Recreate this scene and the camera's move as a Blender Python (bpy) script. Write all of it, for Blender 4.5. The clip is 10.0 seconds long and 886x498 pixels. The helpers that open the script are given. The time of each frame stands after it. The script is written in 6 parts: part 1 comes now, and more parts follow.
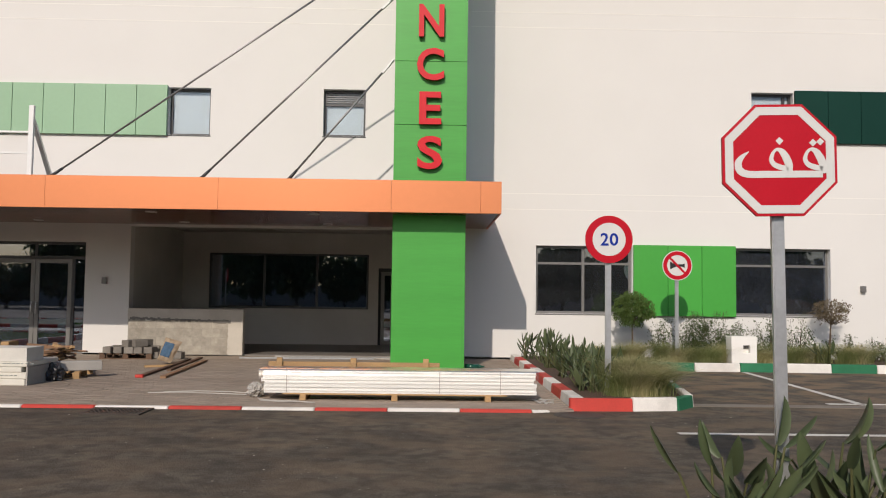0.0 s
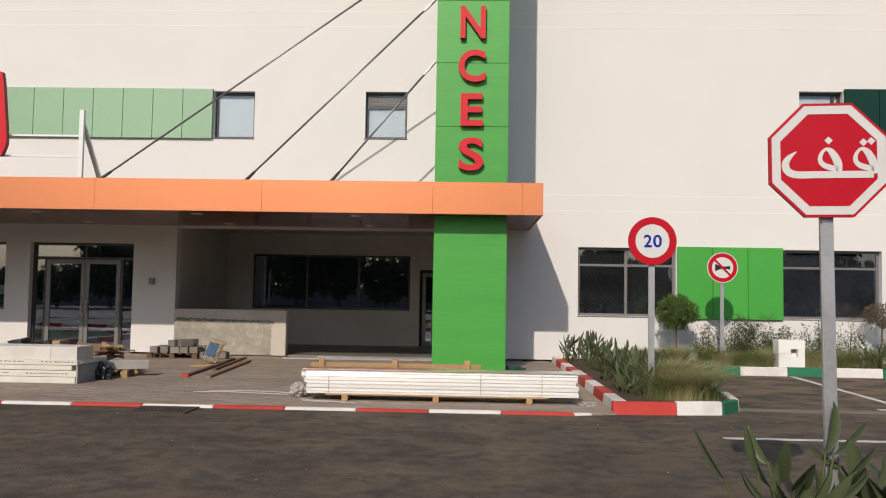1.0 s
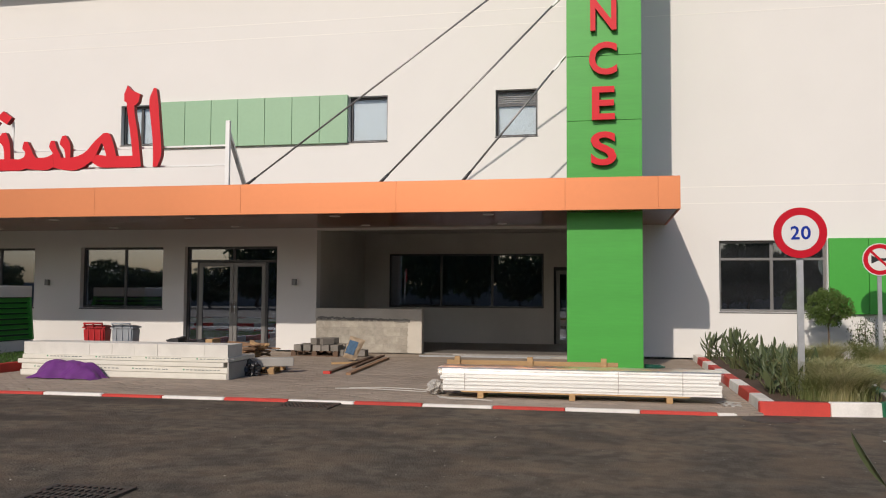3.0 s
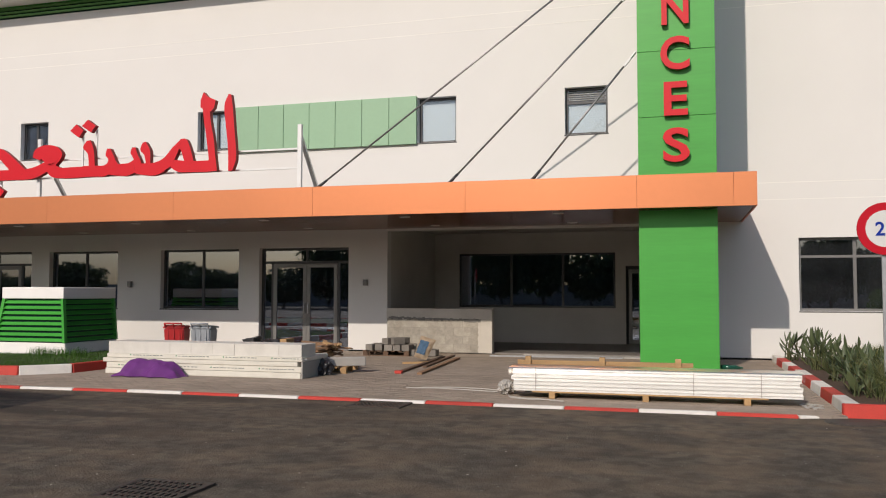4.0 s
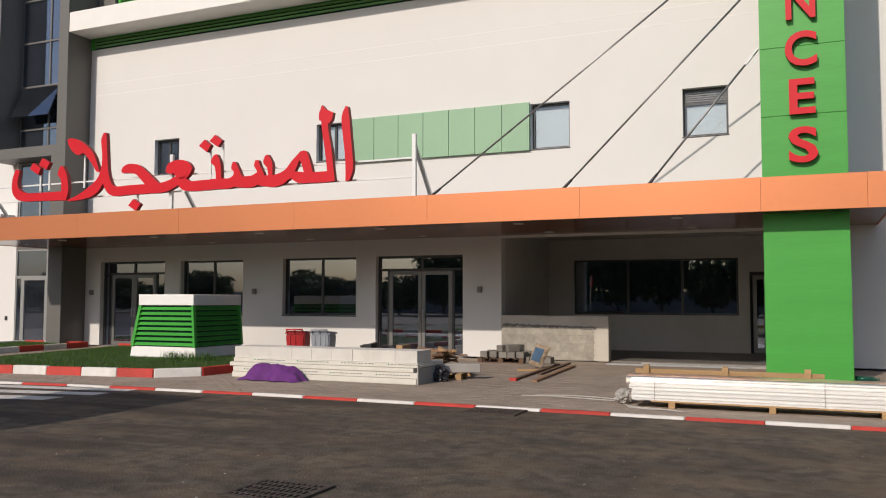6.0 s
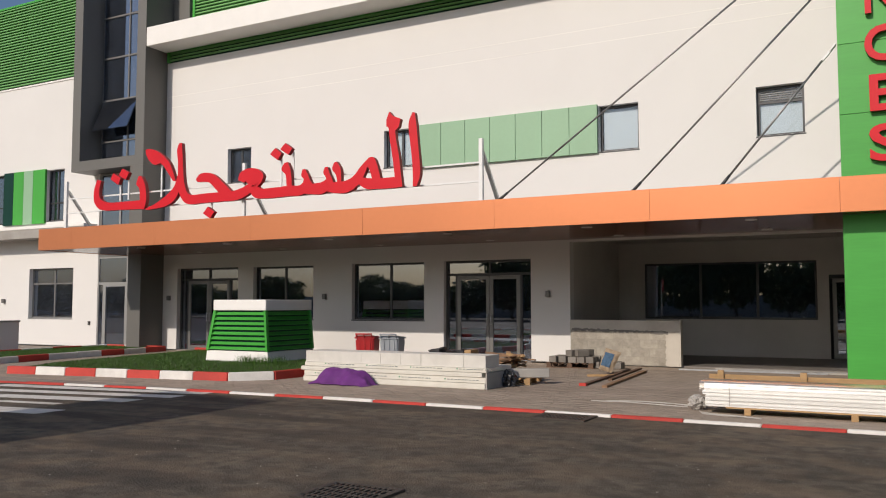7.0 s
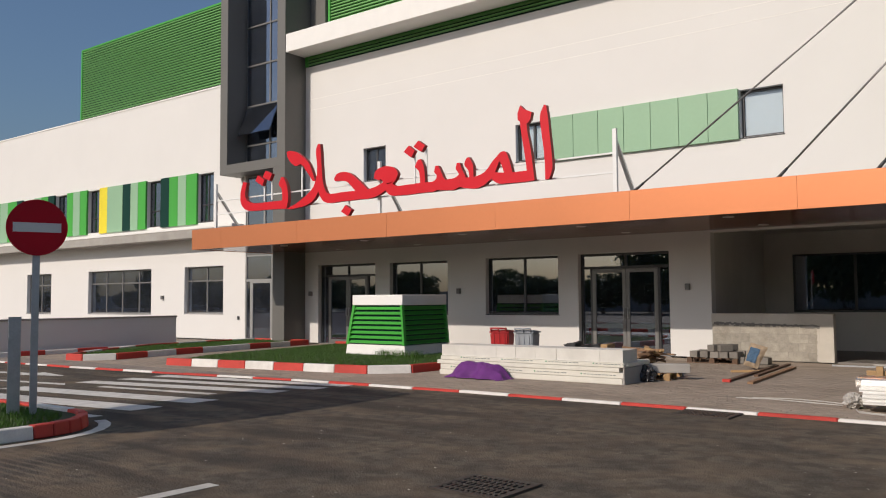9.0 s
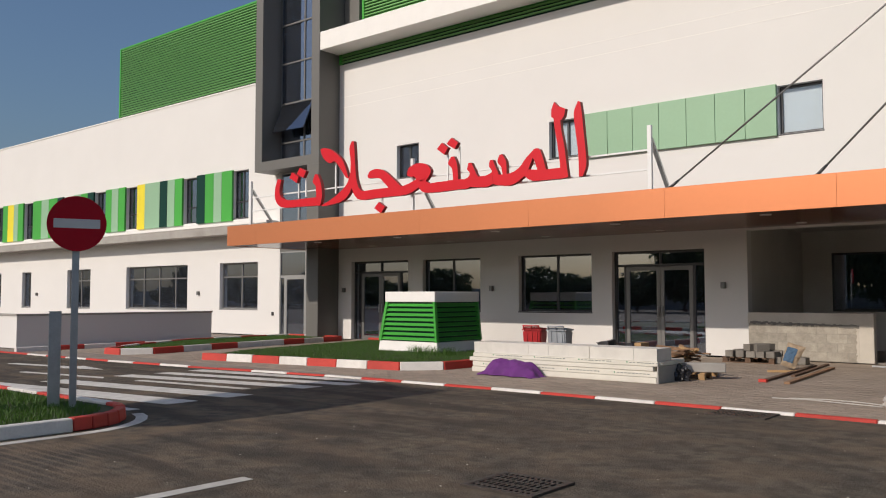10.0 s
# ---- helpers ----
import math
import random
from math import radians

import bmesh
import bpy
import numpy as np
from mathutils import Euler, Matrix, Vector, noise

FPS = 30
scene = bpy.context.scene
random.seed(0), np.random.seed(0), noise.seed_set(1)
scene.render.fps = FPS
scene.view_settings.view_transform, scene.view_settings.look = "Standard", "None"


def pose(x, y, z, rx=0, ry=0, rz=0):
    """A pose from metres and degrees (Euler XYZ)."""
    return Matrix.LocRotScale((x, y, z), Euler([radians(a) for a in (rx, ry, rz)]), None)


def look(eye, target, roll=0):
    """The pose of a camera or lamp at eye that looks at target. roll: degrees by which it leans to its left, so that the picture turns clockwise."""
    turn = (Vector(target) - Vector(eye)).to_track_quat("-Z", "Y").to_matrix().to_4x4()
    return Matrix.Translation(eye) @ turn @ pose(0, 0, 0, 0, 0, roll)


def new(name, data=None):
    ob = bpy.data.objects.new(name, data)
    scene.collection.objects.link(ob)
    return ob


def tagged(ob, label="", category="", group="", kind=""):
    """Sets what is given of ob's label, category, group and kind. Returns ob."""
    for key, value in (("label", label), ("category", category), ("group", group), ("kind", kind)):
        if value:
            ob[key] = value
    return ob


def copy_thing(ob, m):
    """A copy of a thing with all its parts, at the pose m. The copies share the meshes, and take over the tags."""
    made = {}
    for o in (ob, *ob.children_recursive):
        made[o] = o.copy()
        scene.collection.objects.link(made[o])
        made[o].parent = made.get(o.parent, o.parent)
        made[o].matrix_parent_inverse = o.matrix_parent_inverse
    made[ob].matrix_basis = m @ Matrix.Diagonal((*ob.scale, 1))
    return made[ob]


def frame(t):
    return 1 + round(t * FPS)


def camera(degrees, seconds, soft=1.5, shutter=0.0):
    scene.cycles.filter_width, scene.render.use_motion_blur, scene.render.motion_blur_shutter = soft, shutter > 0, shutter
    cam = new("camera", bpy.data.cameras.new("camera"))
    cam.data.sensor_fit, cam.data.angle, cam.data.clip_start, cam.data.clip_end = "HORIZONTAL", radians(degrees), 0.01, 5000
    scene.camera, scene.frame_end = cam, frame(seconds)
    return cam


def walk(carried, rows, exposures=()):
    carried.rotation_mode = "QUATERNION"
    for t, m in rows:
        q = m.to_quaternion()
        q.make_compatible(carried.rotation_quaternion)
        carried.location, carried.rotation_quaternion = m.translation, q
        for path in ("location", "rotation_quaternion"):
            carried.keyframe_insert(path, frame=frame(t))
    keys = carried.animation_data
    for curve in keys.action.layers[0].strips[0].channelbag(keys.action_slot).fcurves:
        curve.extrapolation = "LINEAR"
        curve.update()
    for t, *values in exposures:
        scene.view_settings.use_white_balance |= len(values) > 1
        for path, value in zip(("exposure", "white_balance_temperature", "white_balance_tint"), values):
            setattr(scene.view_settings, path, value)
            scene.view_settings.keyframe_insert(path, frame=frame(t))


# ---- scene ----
cam = camera(55.9, 10.0, soft=1.1)
EYE = 1.6
# the camera turns where it stands: seconds, yaw, pitch, roll
ROWS = [
    (0.0, -0.98, 3.20, 0.74), (0.5, 0.38, 3.33, 0.92), (1.0, 1.86, 3.27, 0.95), (1.5, 3.78, 3.05, 0.87),
    (2.0, 6.01, 2.97, 0.57), (2.5, 8.53, 3.01, 0.42), (2.7, 9.52, 3.02, 0.38), (3.8, 14.79, 3.01, 0.13), (4.0, 15.75, 3.00, 0.09), (4.5, 17.65, 2.96, 0.20),
    (5.0, 19.41, 3.11, 0.16), (5.5, 21.22, 3.29, 0.18), (5.7, 22.15, 3.36, 0.15), (6.8, 27.25, 3.72, -0.03), (7.0, 28.20, 3.78, -0.06), (7.5, 30.67, 3.98, -0.34),
    (8.0, 33.00, 3.95, -0.48), (8.5, 35.30, 3.70, -0.62), (9.0, 37.34, 3.42, -0.40), (9.5, 38.70, 3.35, -0.11),
    (10.0, 39.59, 3.23, -0.06),
]
walk(cam, [(t, pose(0, 0, EYE, 90 + p, 0, yaw) @ pose(0, 0, 0, 0, 0, roll)) for t, yaw, p, roll in ROWS], [(0.0, -0.155, 6700, 13.5), (10.0, -0.155, 6700, 13.5)])

# ---- light ----
SUN_WAY = Vector((1.0, 4.0, -2.52)).normalized()
world = bpy.data.worlds.new("world")
scene.world = world
world.use_nodes = True
wn = world.node_tree.nodes
sky = wn.new("ShaderNodeTexSky")
sky.sky_type, sky.sun_disc = "NISHITA", False
sky.sun_elevation = math.asin(-SUN_WAY.z)
sky.sun_rotation = math.atan2(-SUN_WAY.x, -SUN_WAY.y)
sky.air_density, sky.dust_density, sky.ozone_density = 1.3, 2.6, 6.5
world.node_tree.links.new(sky.outputs[0], wn["Background"].inputs[0])
wn["Background"].inputs[1].default_value = 0.099
sun = new("sun", bpy.data.lights.new("sun", "SUN"))
sun.data.energy, sun.data.angle, sun.data.color = 3.45, radians(0.55), (1.0, 0.92, 0.81)
sun.matrix_world = look((0, -30, 40), Vector((0, -30, 40)) + SUN_WAY)


# ---- materials ----
def mat(name, color, rough=0.6, metal=0.0, vary=0.12, scale=3.0, fine=60.0, bump=0.15, dark=None, stain=0.0,
        spec=0.5, stretch=(1, 1, 1), each=0.0, coat=0.0):
    """A procedural surface: two sizes of noise in the colour, roughness that follows them, and fine relief."""
    m = bpy.data.materials.new(name)
    m.use_nodes = True
    nt = m.node_tree
    n, l = nt.nodes, nt.links
    b = n["Principled BSDF"]
    tc = n.new("ShaderNodeTexCoord")
    geo = n.new("ShaderNodeNewGeometry")
    mp = n.new("ShaderNodeMapping")
    mp.inputs["Scale"].default_value = stretch
    l.new(geo.outputs["Position"], mp.inputs[0])
    big = n.new("ShaderNodeTexNoise")
    big.inputs["Scale"].default_value, big.inputs["Detail"].default_value = scale, 6
    l.new(mp.outputs[0], big.inputs[0])
    small = n.new("ShaderNodeTexNoise")
    small.inputs["Scale"].default_value, small.inputs["Detail"].default_value = fine, 3
    l.new(mp.outputs[0], small.inputs[0])
    add = n.new("ShaderNodeMath")
    add.operation = "MULTIPLY_ADD"
    add.inputs[1].default_value = 0.6
    l.new(big.outputs["Fac"], add.inputs[0])
    sc = n.new("ShaderNodeMath")
    sc.operation = "MULTIPLY"
    sc.inputs[1].default_value = 0.4
    l.new(small.outputs["Fac"], sc.inputs[0])
    l.new(sc.outputs[0], add.inputs[2])
    ramp = n.new("ShaderNodeMapRange")
    ramp.inputs["From Min"].default_value, ramp.inputs["From Max"].default_value = 0.3, 0.7
    l.new(add.outputs[0], ramp.inputs["Value"])
    mix = n.new("ShaderNodeMix")
    mix.data_type = "RGBA"
    lo = dark or tuple(c * (1 - vary) for c in color)
    hi = tuple(min(1, c * (1 + vary * 0.6)) for c in color)
    mix.inputs["A"].default_value, mix.inputs["B"].default_value = (*lo, 1), (*hi, 1)
    l.new(ramp.outputs[0], mix.inputs["Factor"])
    out = mix.outputs["Result"]
    if stain:
        st = n.new("ShaderNodeTexNoise")
        st.inputs["Scale"].default_value, st.inputs["Detail"].default_value = scale * 0.23, 8
        l.new(mp.outputs[0], st.inputs[0])
        sr = n.new("ShaderNodeMapRange")
        sr.inputs["From Min"].default_value, sr.inputs["From Max"].default_value = 0.5, 0.75
        sr.inputs["To Max"].default_value = stain
        l.new(st.outputs["Fac"], sr.inputs["Value"])
        m2 = n.new("ShaderNodeMix")
        m2.data_type, m2.blend_type = "RGBA", "MULTIPLY"
        m2.inputs["B"].default_value = (0.35, 0.3, 0.25, 1)
        l.new(sr.outputs[0], m2.inputs["Factor"])
        l.new(out, m2.inputs["A"])
        out = m2.outputs["Result"]
    if each:
        oi = n.new("ShaderNodeObjectInfo")
        er = n.new("ShaderNodeMapRange")
        er.inputs["To Min"].default_value, er.inputs["To Max"].default_value = 1 - each, 1 + each
        l.new(oi.outputs["Random"], er.inputs["Value"])
        hs = n.new("ShaderNodeHueSaturation")
        l.new(er.outputs[0], hs.inputs["Value"])
        l.new(out, hs.inputs["Color"])
        out = hs.outputs[0]
    l.new(out, b.inputs["Base Color"])
    rr = n.new("ShaderNodeMapRange")
    rr.inputs["To Min"].default_value, rr.inputs["To Max"].default_value = max(0.02, rough * 0.85), min(1, rough * 1.12)
    l.new(add.outputs[0], rr.inputs["Value"])
    l.new(rr.outputs[0], b.inputs["Roughness"])
    b.inputs["Metallic"].default_value = metal
    b.inputs["Specular IOR Level"].default_value = spec
    b.inputs["Coat Weight"].default_value = coat
    if bump:
        bp = n.new("ShaderNodeBump")
        bp.inputs["Strength"].default_value, bp.inputs["Distance"].default_value = bump, 0.01
        l.new(add.outputs[0], bp.inputs["Height"])
        l.new(bp.outputs[0], b.inputs["Normal"])
    return m


def glass_mat(name, tint, gloss=1.0):
    m = bpy.data.materials.new(name)
    m.use_nodes = True
    nt = m.node_tree
    n, l = nt.nodes, nt.links
    n.remove(n["Principled BSDF"])
    tr = n.new("ShaderNodeBsdfTransparent")
    tr.inputs[0].default_value = (*tint, 1)
    gl = n.new("ShaderNodeBsdfGlossy")
    gl.inputs["Roughness"].default_value = 0.015
    gl.inputs[0].default_value = (0.76, 0.84, 0.98, 1)
    fr = n.new("ShaderNodeFresnel")
    fr.inputs[0].default_value = gloss
    mx = n.new("ShaderNodeMixShader")
    l.new(fr.outputs[0], mx.inputs[0])
    l.new(tr.outputs[0], mx.inputs[1])
    l.new(gl.outputs[0], mx.inputs[2])
    # thin dust film, pale enough to lift panes behind which rooms stay too dark
    dust = n.new("ShaderNodeBsdfDiffuse")
    dust.inputs[0].default_value = (0.42, 0.43, 0.45, 1)
    film = n.new("ShaderNodeMixShader")
    geo = n.new("ShaderNodeNewGeometry")
    l.new(span(n, l, noise_node(n, l, geo.outputs["Position"], 1.7, 6), 0.3, 0.7, 0.012, 0.035), film.inputs[0])
    l.new(mx.outputs[0], film.inputs[1])
    l.new(dust.outputs[0], film.inputs[2])
    l.new(film.outputs[0], n["Material Output"].inputs[0])
    return m


def noise_node(n, l, vec, scale, detail=5):
    t = n.new("ShaderNodeTexNoise")
    t.inputs["Scale"].default_value, t.inputs["Detail"].default_value = scale, detail
    l.new(vec, t.inputs[0])
    return t.outputs["Fac"]


def span(n, l, value, a, b, lo=0.0, hi=1.0):
    r = n.new("ShaderNodeMapRange")
    for k, x in (("From Min", a), ("From Max", b), ("To Min", lo), ("To Max", hi)):
        r.inputs[k].default_value = x
    l.new(value, r.inputs["Value"])
    return r.outputs[0]


def calc(n, l, op, a, b):
    c = n.new("ShaderNodeMath")
    c.operation = op
    for i, x in enumerate((a, b)):
        if isinstance(x, (int, float)):
            c.inputs[i].default_value = x
        else:
            l.new(x, c.inputs[i])
    return c.outputs[0]


def blend(n, l, fac, a, b):
    c = n.new("ShaderNodeMix")
    c.data_type = "RGBA"
    l.new(fac, c.inputs["Factor"])
    for k, x in (("A", a), ("B", b)):
        if isinstance(x, tuple):
            c.inputs[k].default_value = (*x, 1)
        else:
            l.new(x, c.inputs[k])
    return c.outputs["Result"]


def asphalt_mat():
    """Worn asphalt with pale stone specks, brown dust that thickens to the west, tyre streaks and a clean dark strip."""
    m = bpy.data.materials.new("asphalt")
    m.use_nodes = True
    n, l = m.node_tree.nodes, m.node_tree.links
    b = n["Principled BSDF"]
    geo = n.new("ShaderNodeNewGeometry")
    p = geo.outputs["Position"]
    sep = n.new("ShaderNodeSeparateXYZ")
    l.new(p, sep.inputs[0])
    mp = n.new("ShaderNodeMapping")
    mp.inputs["Scale"].default_value = (0.85, 1.15, 1)
    l.new(p, mp.inputs[0])
    base = blend(n, l, span(n, l, noise_node(n, l, p, 0.9, 9), 0.38, 0.62), (0.049, 0.039, 0.029), (0.117, 0.092, 0.065))
    grain = span(n, l, noise_node(n, l, p, 38, 5), 0.36, 0.64, 0.0, 1.0)
    base2 = blend(n, l, calc(n, l, "MULTIPLY", grain, 0.5), base, (0.162, 0.14, 0.113))
    vor = n.new("ShaderNodeTexVoronoi")
    vor.inputs["Scale"].default_value = 9.0
    l.new(p, vor.inputs[0])
    speck = calc(n, l, "MULTIPLY", span(n, l, vor.outputs["Distance"], 0.07, 0.12, 1.0, 0.0),
                 span(n, l, noise_node(n, l, p, 1.3, 3), 0.46, 0.58))
    mott = span(n, l, noise_node(n, l, p, 5.0, 9), 0.42, 0.60, 0.0, 0.7)
    base2 = blend(n, l, mott, base2, (0.044, 0.036, 0.028))
    base3 = blend(n, l, calc(n, l, "MULTIPLY", speck, 0.75), base2, (0.30, 0.285, 0.26))
    streak = span(n, l, noise_node(n, l, mp.outputs[0], 1.5, 10), 0.44, 0.60)
    west = calc(n, l, "MULTIPLY", span(n, l, sep.outputs["X"], -4.0, -9.5), span(n, l, sep.outputs["Y"], 10.5, 6.5))
    east = calc(n, l, "MULTIPLY", span(n, l, sep.outputs["X"], 2.5, 4.5), span(n, l, sep.outputs["Y"], 11.5, 13.0))
    cover = calc(n, l, "MULTIPLY", streak, calc(n, l, "ADD", calc(n, l, "ADD", calc(n, l, "MULTIPLY", west, 0.34), calc(n, l, "MULTIPLY", east, 0.5)), span(n, l, sep.outputs["X"], -5.0, 1.0, 0.27, 0.46)))
    dusty = blend(n, l, cover, base3, (0.185, 0.128, 0.082))
    # pale tyre-tread lines and dark skid sweeps
    lines = n.new("ShaderNodeTexWave")
    lines.bands_direction = "Y"
    lines.inputs["Scale"].default_value, lines.inputs["Distortion"].default_value = 2.6, 1.1
    lines.inputs["Detail"].default_value, lines.inputs["Detail Scale"].default_value = 3, 0.6
    l.new(p, lines.inputs[0])
    where = calc(n, l, "MULTIPLY", calc(n, l, "MULTIPLY", span(n, l, sep.outputs["X"], -6.2, -7.6), span(n, l, sep.outputs["Y"], 5.0, 4.2)), span(n, l, noise_node(n, l, p, 0.8, 4), 0.3, 0.5))
    tread = blend(n, l, calc(n, l, "MULTIPLY", calc(n, l, "MULTIPLY", span(n, l, lines.outputs["Fac"], 0.5, 0.85), where), 0.5), dusty, (0.20, 0.15, 0.11))
    skid = n.new("ShaderNodeMapping")
    skid.inputs["Scale"].default_value = (0.22, 1.1, 1)
    skid.inputs["Rotation"].default_value = (0, 0, 0.25)
    l.new(p, skid.inputs[0])
    dark = calc(n, l, "MULTIPLY", span(n, l, noise_node(n, l, skid.outputs[0], 1.5, 5), 0.50, 0.62, 0.0, 0.8), span(n, l, sep.outputs["X"], -4.0, -7.5, 0.15, 1.0))
    clean = blend(n, l, dark, tread, (0.042, 0.034, 0.027))
    l.new(clean, b.inputs["Base Color"])
    b.inputs["Roughness"].default_value = 0.85
    b.inputs["Specular IOR Level"].default_value = 0.3
    bp = n.new("ShaderNodeBump")
    bp.inputs["Strength"].default_value, bp.inputs["Distance"].default_value = 0.5, 0.012
    l.new(calc(n, l, "ADD", grain, calc(n, l, "MULTIPLY", noise_node(n, l, p, 14, 4), 0.8)), bp.inputs["Height"])
    l.new(bp.outputs[0], b.inputs["Normal"])
    return m


M = {}
M["asphalt"] = asphalt_mat()
M["render"] = mat("white_render", (0.695, 0.68, 0.655), 0.85, vary=0.035, scale=0.6, fine=120, bump=0.12)
M["white"] = mat("white_paint", (0.80, 0.78, 0.74), 0.6, vary=0.05, scale=2, bump=0.08)
M["orange"] = mat("orange_panel", (0.64, 0.232, 0.102), 0.42, metal=0.55, vary=0.04, scale=0.5, fine=8, bump=0.02, spec=0.4)
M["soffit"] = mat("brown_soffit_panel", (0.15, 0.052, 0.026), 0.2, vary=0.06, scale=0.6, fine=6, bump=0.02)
M["green"] = mat("green_panel", (0.055, 0.345, 0.05), 0.42, vary=0.05, scale=0.6, fine=10, bump=0.02, spec=0.4, each=0.04)
M["column_green"] = mat("brushed_green_panel", (0.055, 0.335, 0.05), 0.42, vary=0.11, scale=0.45, fine=5, bump=0.03, spec=0.4, each=0.05, stretch=(0.5, 0.5, 5))
M["pale_green"] = mat("pale_green_panel", (0.255, 0.425, 0.27), 0.5, vary=0.05, scale=0.8, fine=10, bump=0.02, each=0.03)
M["dark_green"] = mat("dark_green_panel", (0.003, 0.036, 0.026), 0.5, spec=0.2, vary=0.08, scale=0.8, fine=10, bump=0.02, each=0.05)
M["louvre_green"] = mat("green_louvre", (0.145, 0.35, 0.115), 0.5, vary=0.05, scale=0.6, fine=10, bump=0.02, spec=0.3)
M["yellow"] = mat("yellow_panel", (0.75, 0.62, 0.03), 0.5, vary=0.05, bump=0.02)
M["grey_clad"] = mat("grey_cladding", (0.135, 0.13, 0.118), 0.5, vary=0.06, scale=0.5, fine=10, bump=0.03)
M["red"] = mat("red_letter", (0.60, 0.012, 0.022), 0.45, vary=0.05, scale=2, bump=0.02, spec=0.25)
M["dark_red"] = mat("dark_red_edge", (0.30, 0.010, 0.014), 0.5, vary=0.1, bump=0.02)
M["frame"] = mat("dark_aluminium", (0.055, 0.055, 0.057), 0.4, metal=0.4, vary=0.1, scale=2, bump=0.02)
M["grey_frame"] = mat("grey_aluminium", (0.19, 0.185, 0.178), 0.4, metal=0.3, vary=0.08, scale=2, bump=0.02)
M["galv"] = mat("galvanised_steel", (0.52, 0.53, 0.54), 0.38, metal=0.75, vary=0.15, scale=6, fine=30, bump=0.05)
M["post_white"] = mat("white_steel", (0.74, 0.74, 0.73), 0.4, vary=0.05, bump=0.03)
M["cable"] = mat("steel_cable", (0.30, 0.29, 0.28), 0.4, metal=0.8, vary=0.2, scale=10, bump=0.1)
M["kerb_white"] = mat("white_kerb_paint", (0.74, 0.71, 0.66), 0.7, vary=0.15, scale=5, fine=50, bump=0.3, stain=0.35, each=0.05)
M["kerb_red"] = mat("red_kerb_paint", (0.52, 0.045, 0.03), 0.65, vary=0.18, scale=5, fine=50, bump=0.3, stain=0.3, each=0.08)
M["kerb_green"] = mat("green_kerb_paint", (0.01, 0.15, 0.065), 0.65, vary=0.18, scale=5, fine=50, bump=0.3, stain=0.25, each=0.06)
M["road_paint"] = mat("road_paint", (0.62, 0.60, 0.56), 0.7, vary=0.25, scale=6, fine=80, bump=0.2, stain=0.5)
M["soil"] = mat("brown_soil", (0.085, 0.05, 0.032), 0.95, vary=0.4, scale=9, fine=60, bump=1.0)
M["lawn_soil"] = mat("lawn_soil", (0.045, 0.06, 0.02), 0.95, vary=0.3, scale=9, fine=60, bump=0.6)
M["concrete"] = mat("grey_concrete", (0.36, 0.34, 0.31), 0.9, vary=0.15, scale=2.5, fine=40, bump=0.3, stain=0.3)
M["inside"] = mat("room_plaster", (0.42, 0.40, 0.37), 0.9, vary=0.06, bump=0.1)
M["room_floor"] = mat("room_floor", (0.2, 0.18, 0.16), 0.5, vary=0.1, bump=0.05)
M["glass"] = glass_mat("tinted_glass", (0.42, 0.46, 0.50), 3.7)
M["clear_glass"] = glass_mat("window_glass", (0.75, 0.8, 0.82), 1.6)
M["blind"] = mat("white_blind", (0.78, 0.78, 0.77), 0.6, vary=0.04, bump=0.02)


# ---- building blocks ----
def box(bm, x0, x1, y0, y1, z0, z1):
    vs = [bm.verts.new((x, y, z)) for z in (z0, z1) for x, y in ((x0, y0), (x1, y0), (x1, y1), (x0, y1))]
    for f in ((3, 2, 1, 0), (4, 5, 6, 7), (0, 1, 5, 4), (1, 2, 6, 5), (2, 3, 7, 6), (3, 0, 4, 7)):
        bm.faces.new([vs[i] for i in f])
    return vs


def bevel(bm, w=0.01, seg=1):
    bmesh.ops.bevel(bm, geom=bm.edges[:], offset=w, segments=seg, affect="EDGES", clamp_overlap=True)


def tube(bm, a, b, r0, r1=None, sides=10, caps=True):
    """A round bar from a to b."""
    a, b = Vector(a), Vector(b)
    r1 = r0 if r1 is None else r1
    q = (b - a).to_track_quat("Z", "Y")
    rings = []
    for c, r in ((a, r0), (b, r1)):
        rings.append([bm.verts.new(c + q @ Vector((r * math.cos(2 * math.pi * i / sides), r * math.sin(2 * math.pi * i / sides), 0)))
                      for i in range(sides)])
    for i in range(sides):
        j = (i + 1) % sides
        bm.faces.new((rings[0][i], rings[0][j], rings[1][j], rings[1][i])).smooth = True
    if caps:
        bm.faces.new(rings[0][::-1])
        bm.faces.new(rings[1])


def bar(bm, a, b, w, d):
    """A square bar from a to b, w wide and d deep."""
    a, b = Vector(a), Vector(b)
    q = (b - a).to_track_quat("Z", "Y")
    ends = [[bm.verts.new(c + q @ Vector((x * w / 2, y * d / 2, 0))) for x, y in ((-1, -1), (1, -1), (1, 1), (-1, 1))] for c in (a, b)]
    for i in range(4):
        j = (i + 1) % 4
        bm.faces.new((ends[0][i], ends[0][j], ends[1][j], ends[1][i]))
    bm.faces.new(ends[0][::-1])
    bm.faces.new(ends[1])


def mesh_of(name, bm, material):
    me = bpy.data.meshes.new(name)
    bmesh.ops.recalc_face_normals(bm, faces=bm.faces[:])
    bm.to_mesh(me)
    bm.free()
    me.materials.append(material)
    return me


def part(name, bm, material, parent=None, label="", kind=""):
    ob = new(name, mesh_of(name, bm, material))
    if parent is not None:
        ob.parent = parent
    return tagged(ob, label=label, kind=kind)


def block(name, dims, material, parent=None, label="", w=0.0, kind=""):
    bm = bmesh.new()
    box(bm, *dims)
    if w:
        bevel(bm, w)
    return part(name, bm, material, parent, label, kind)


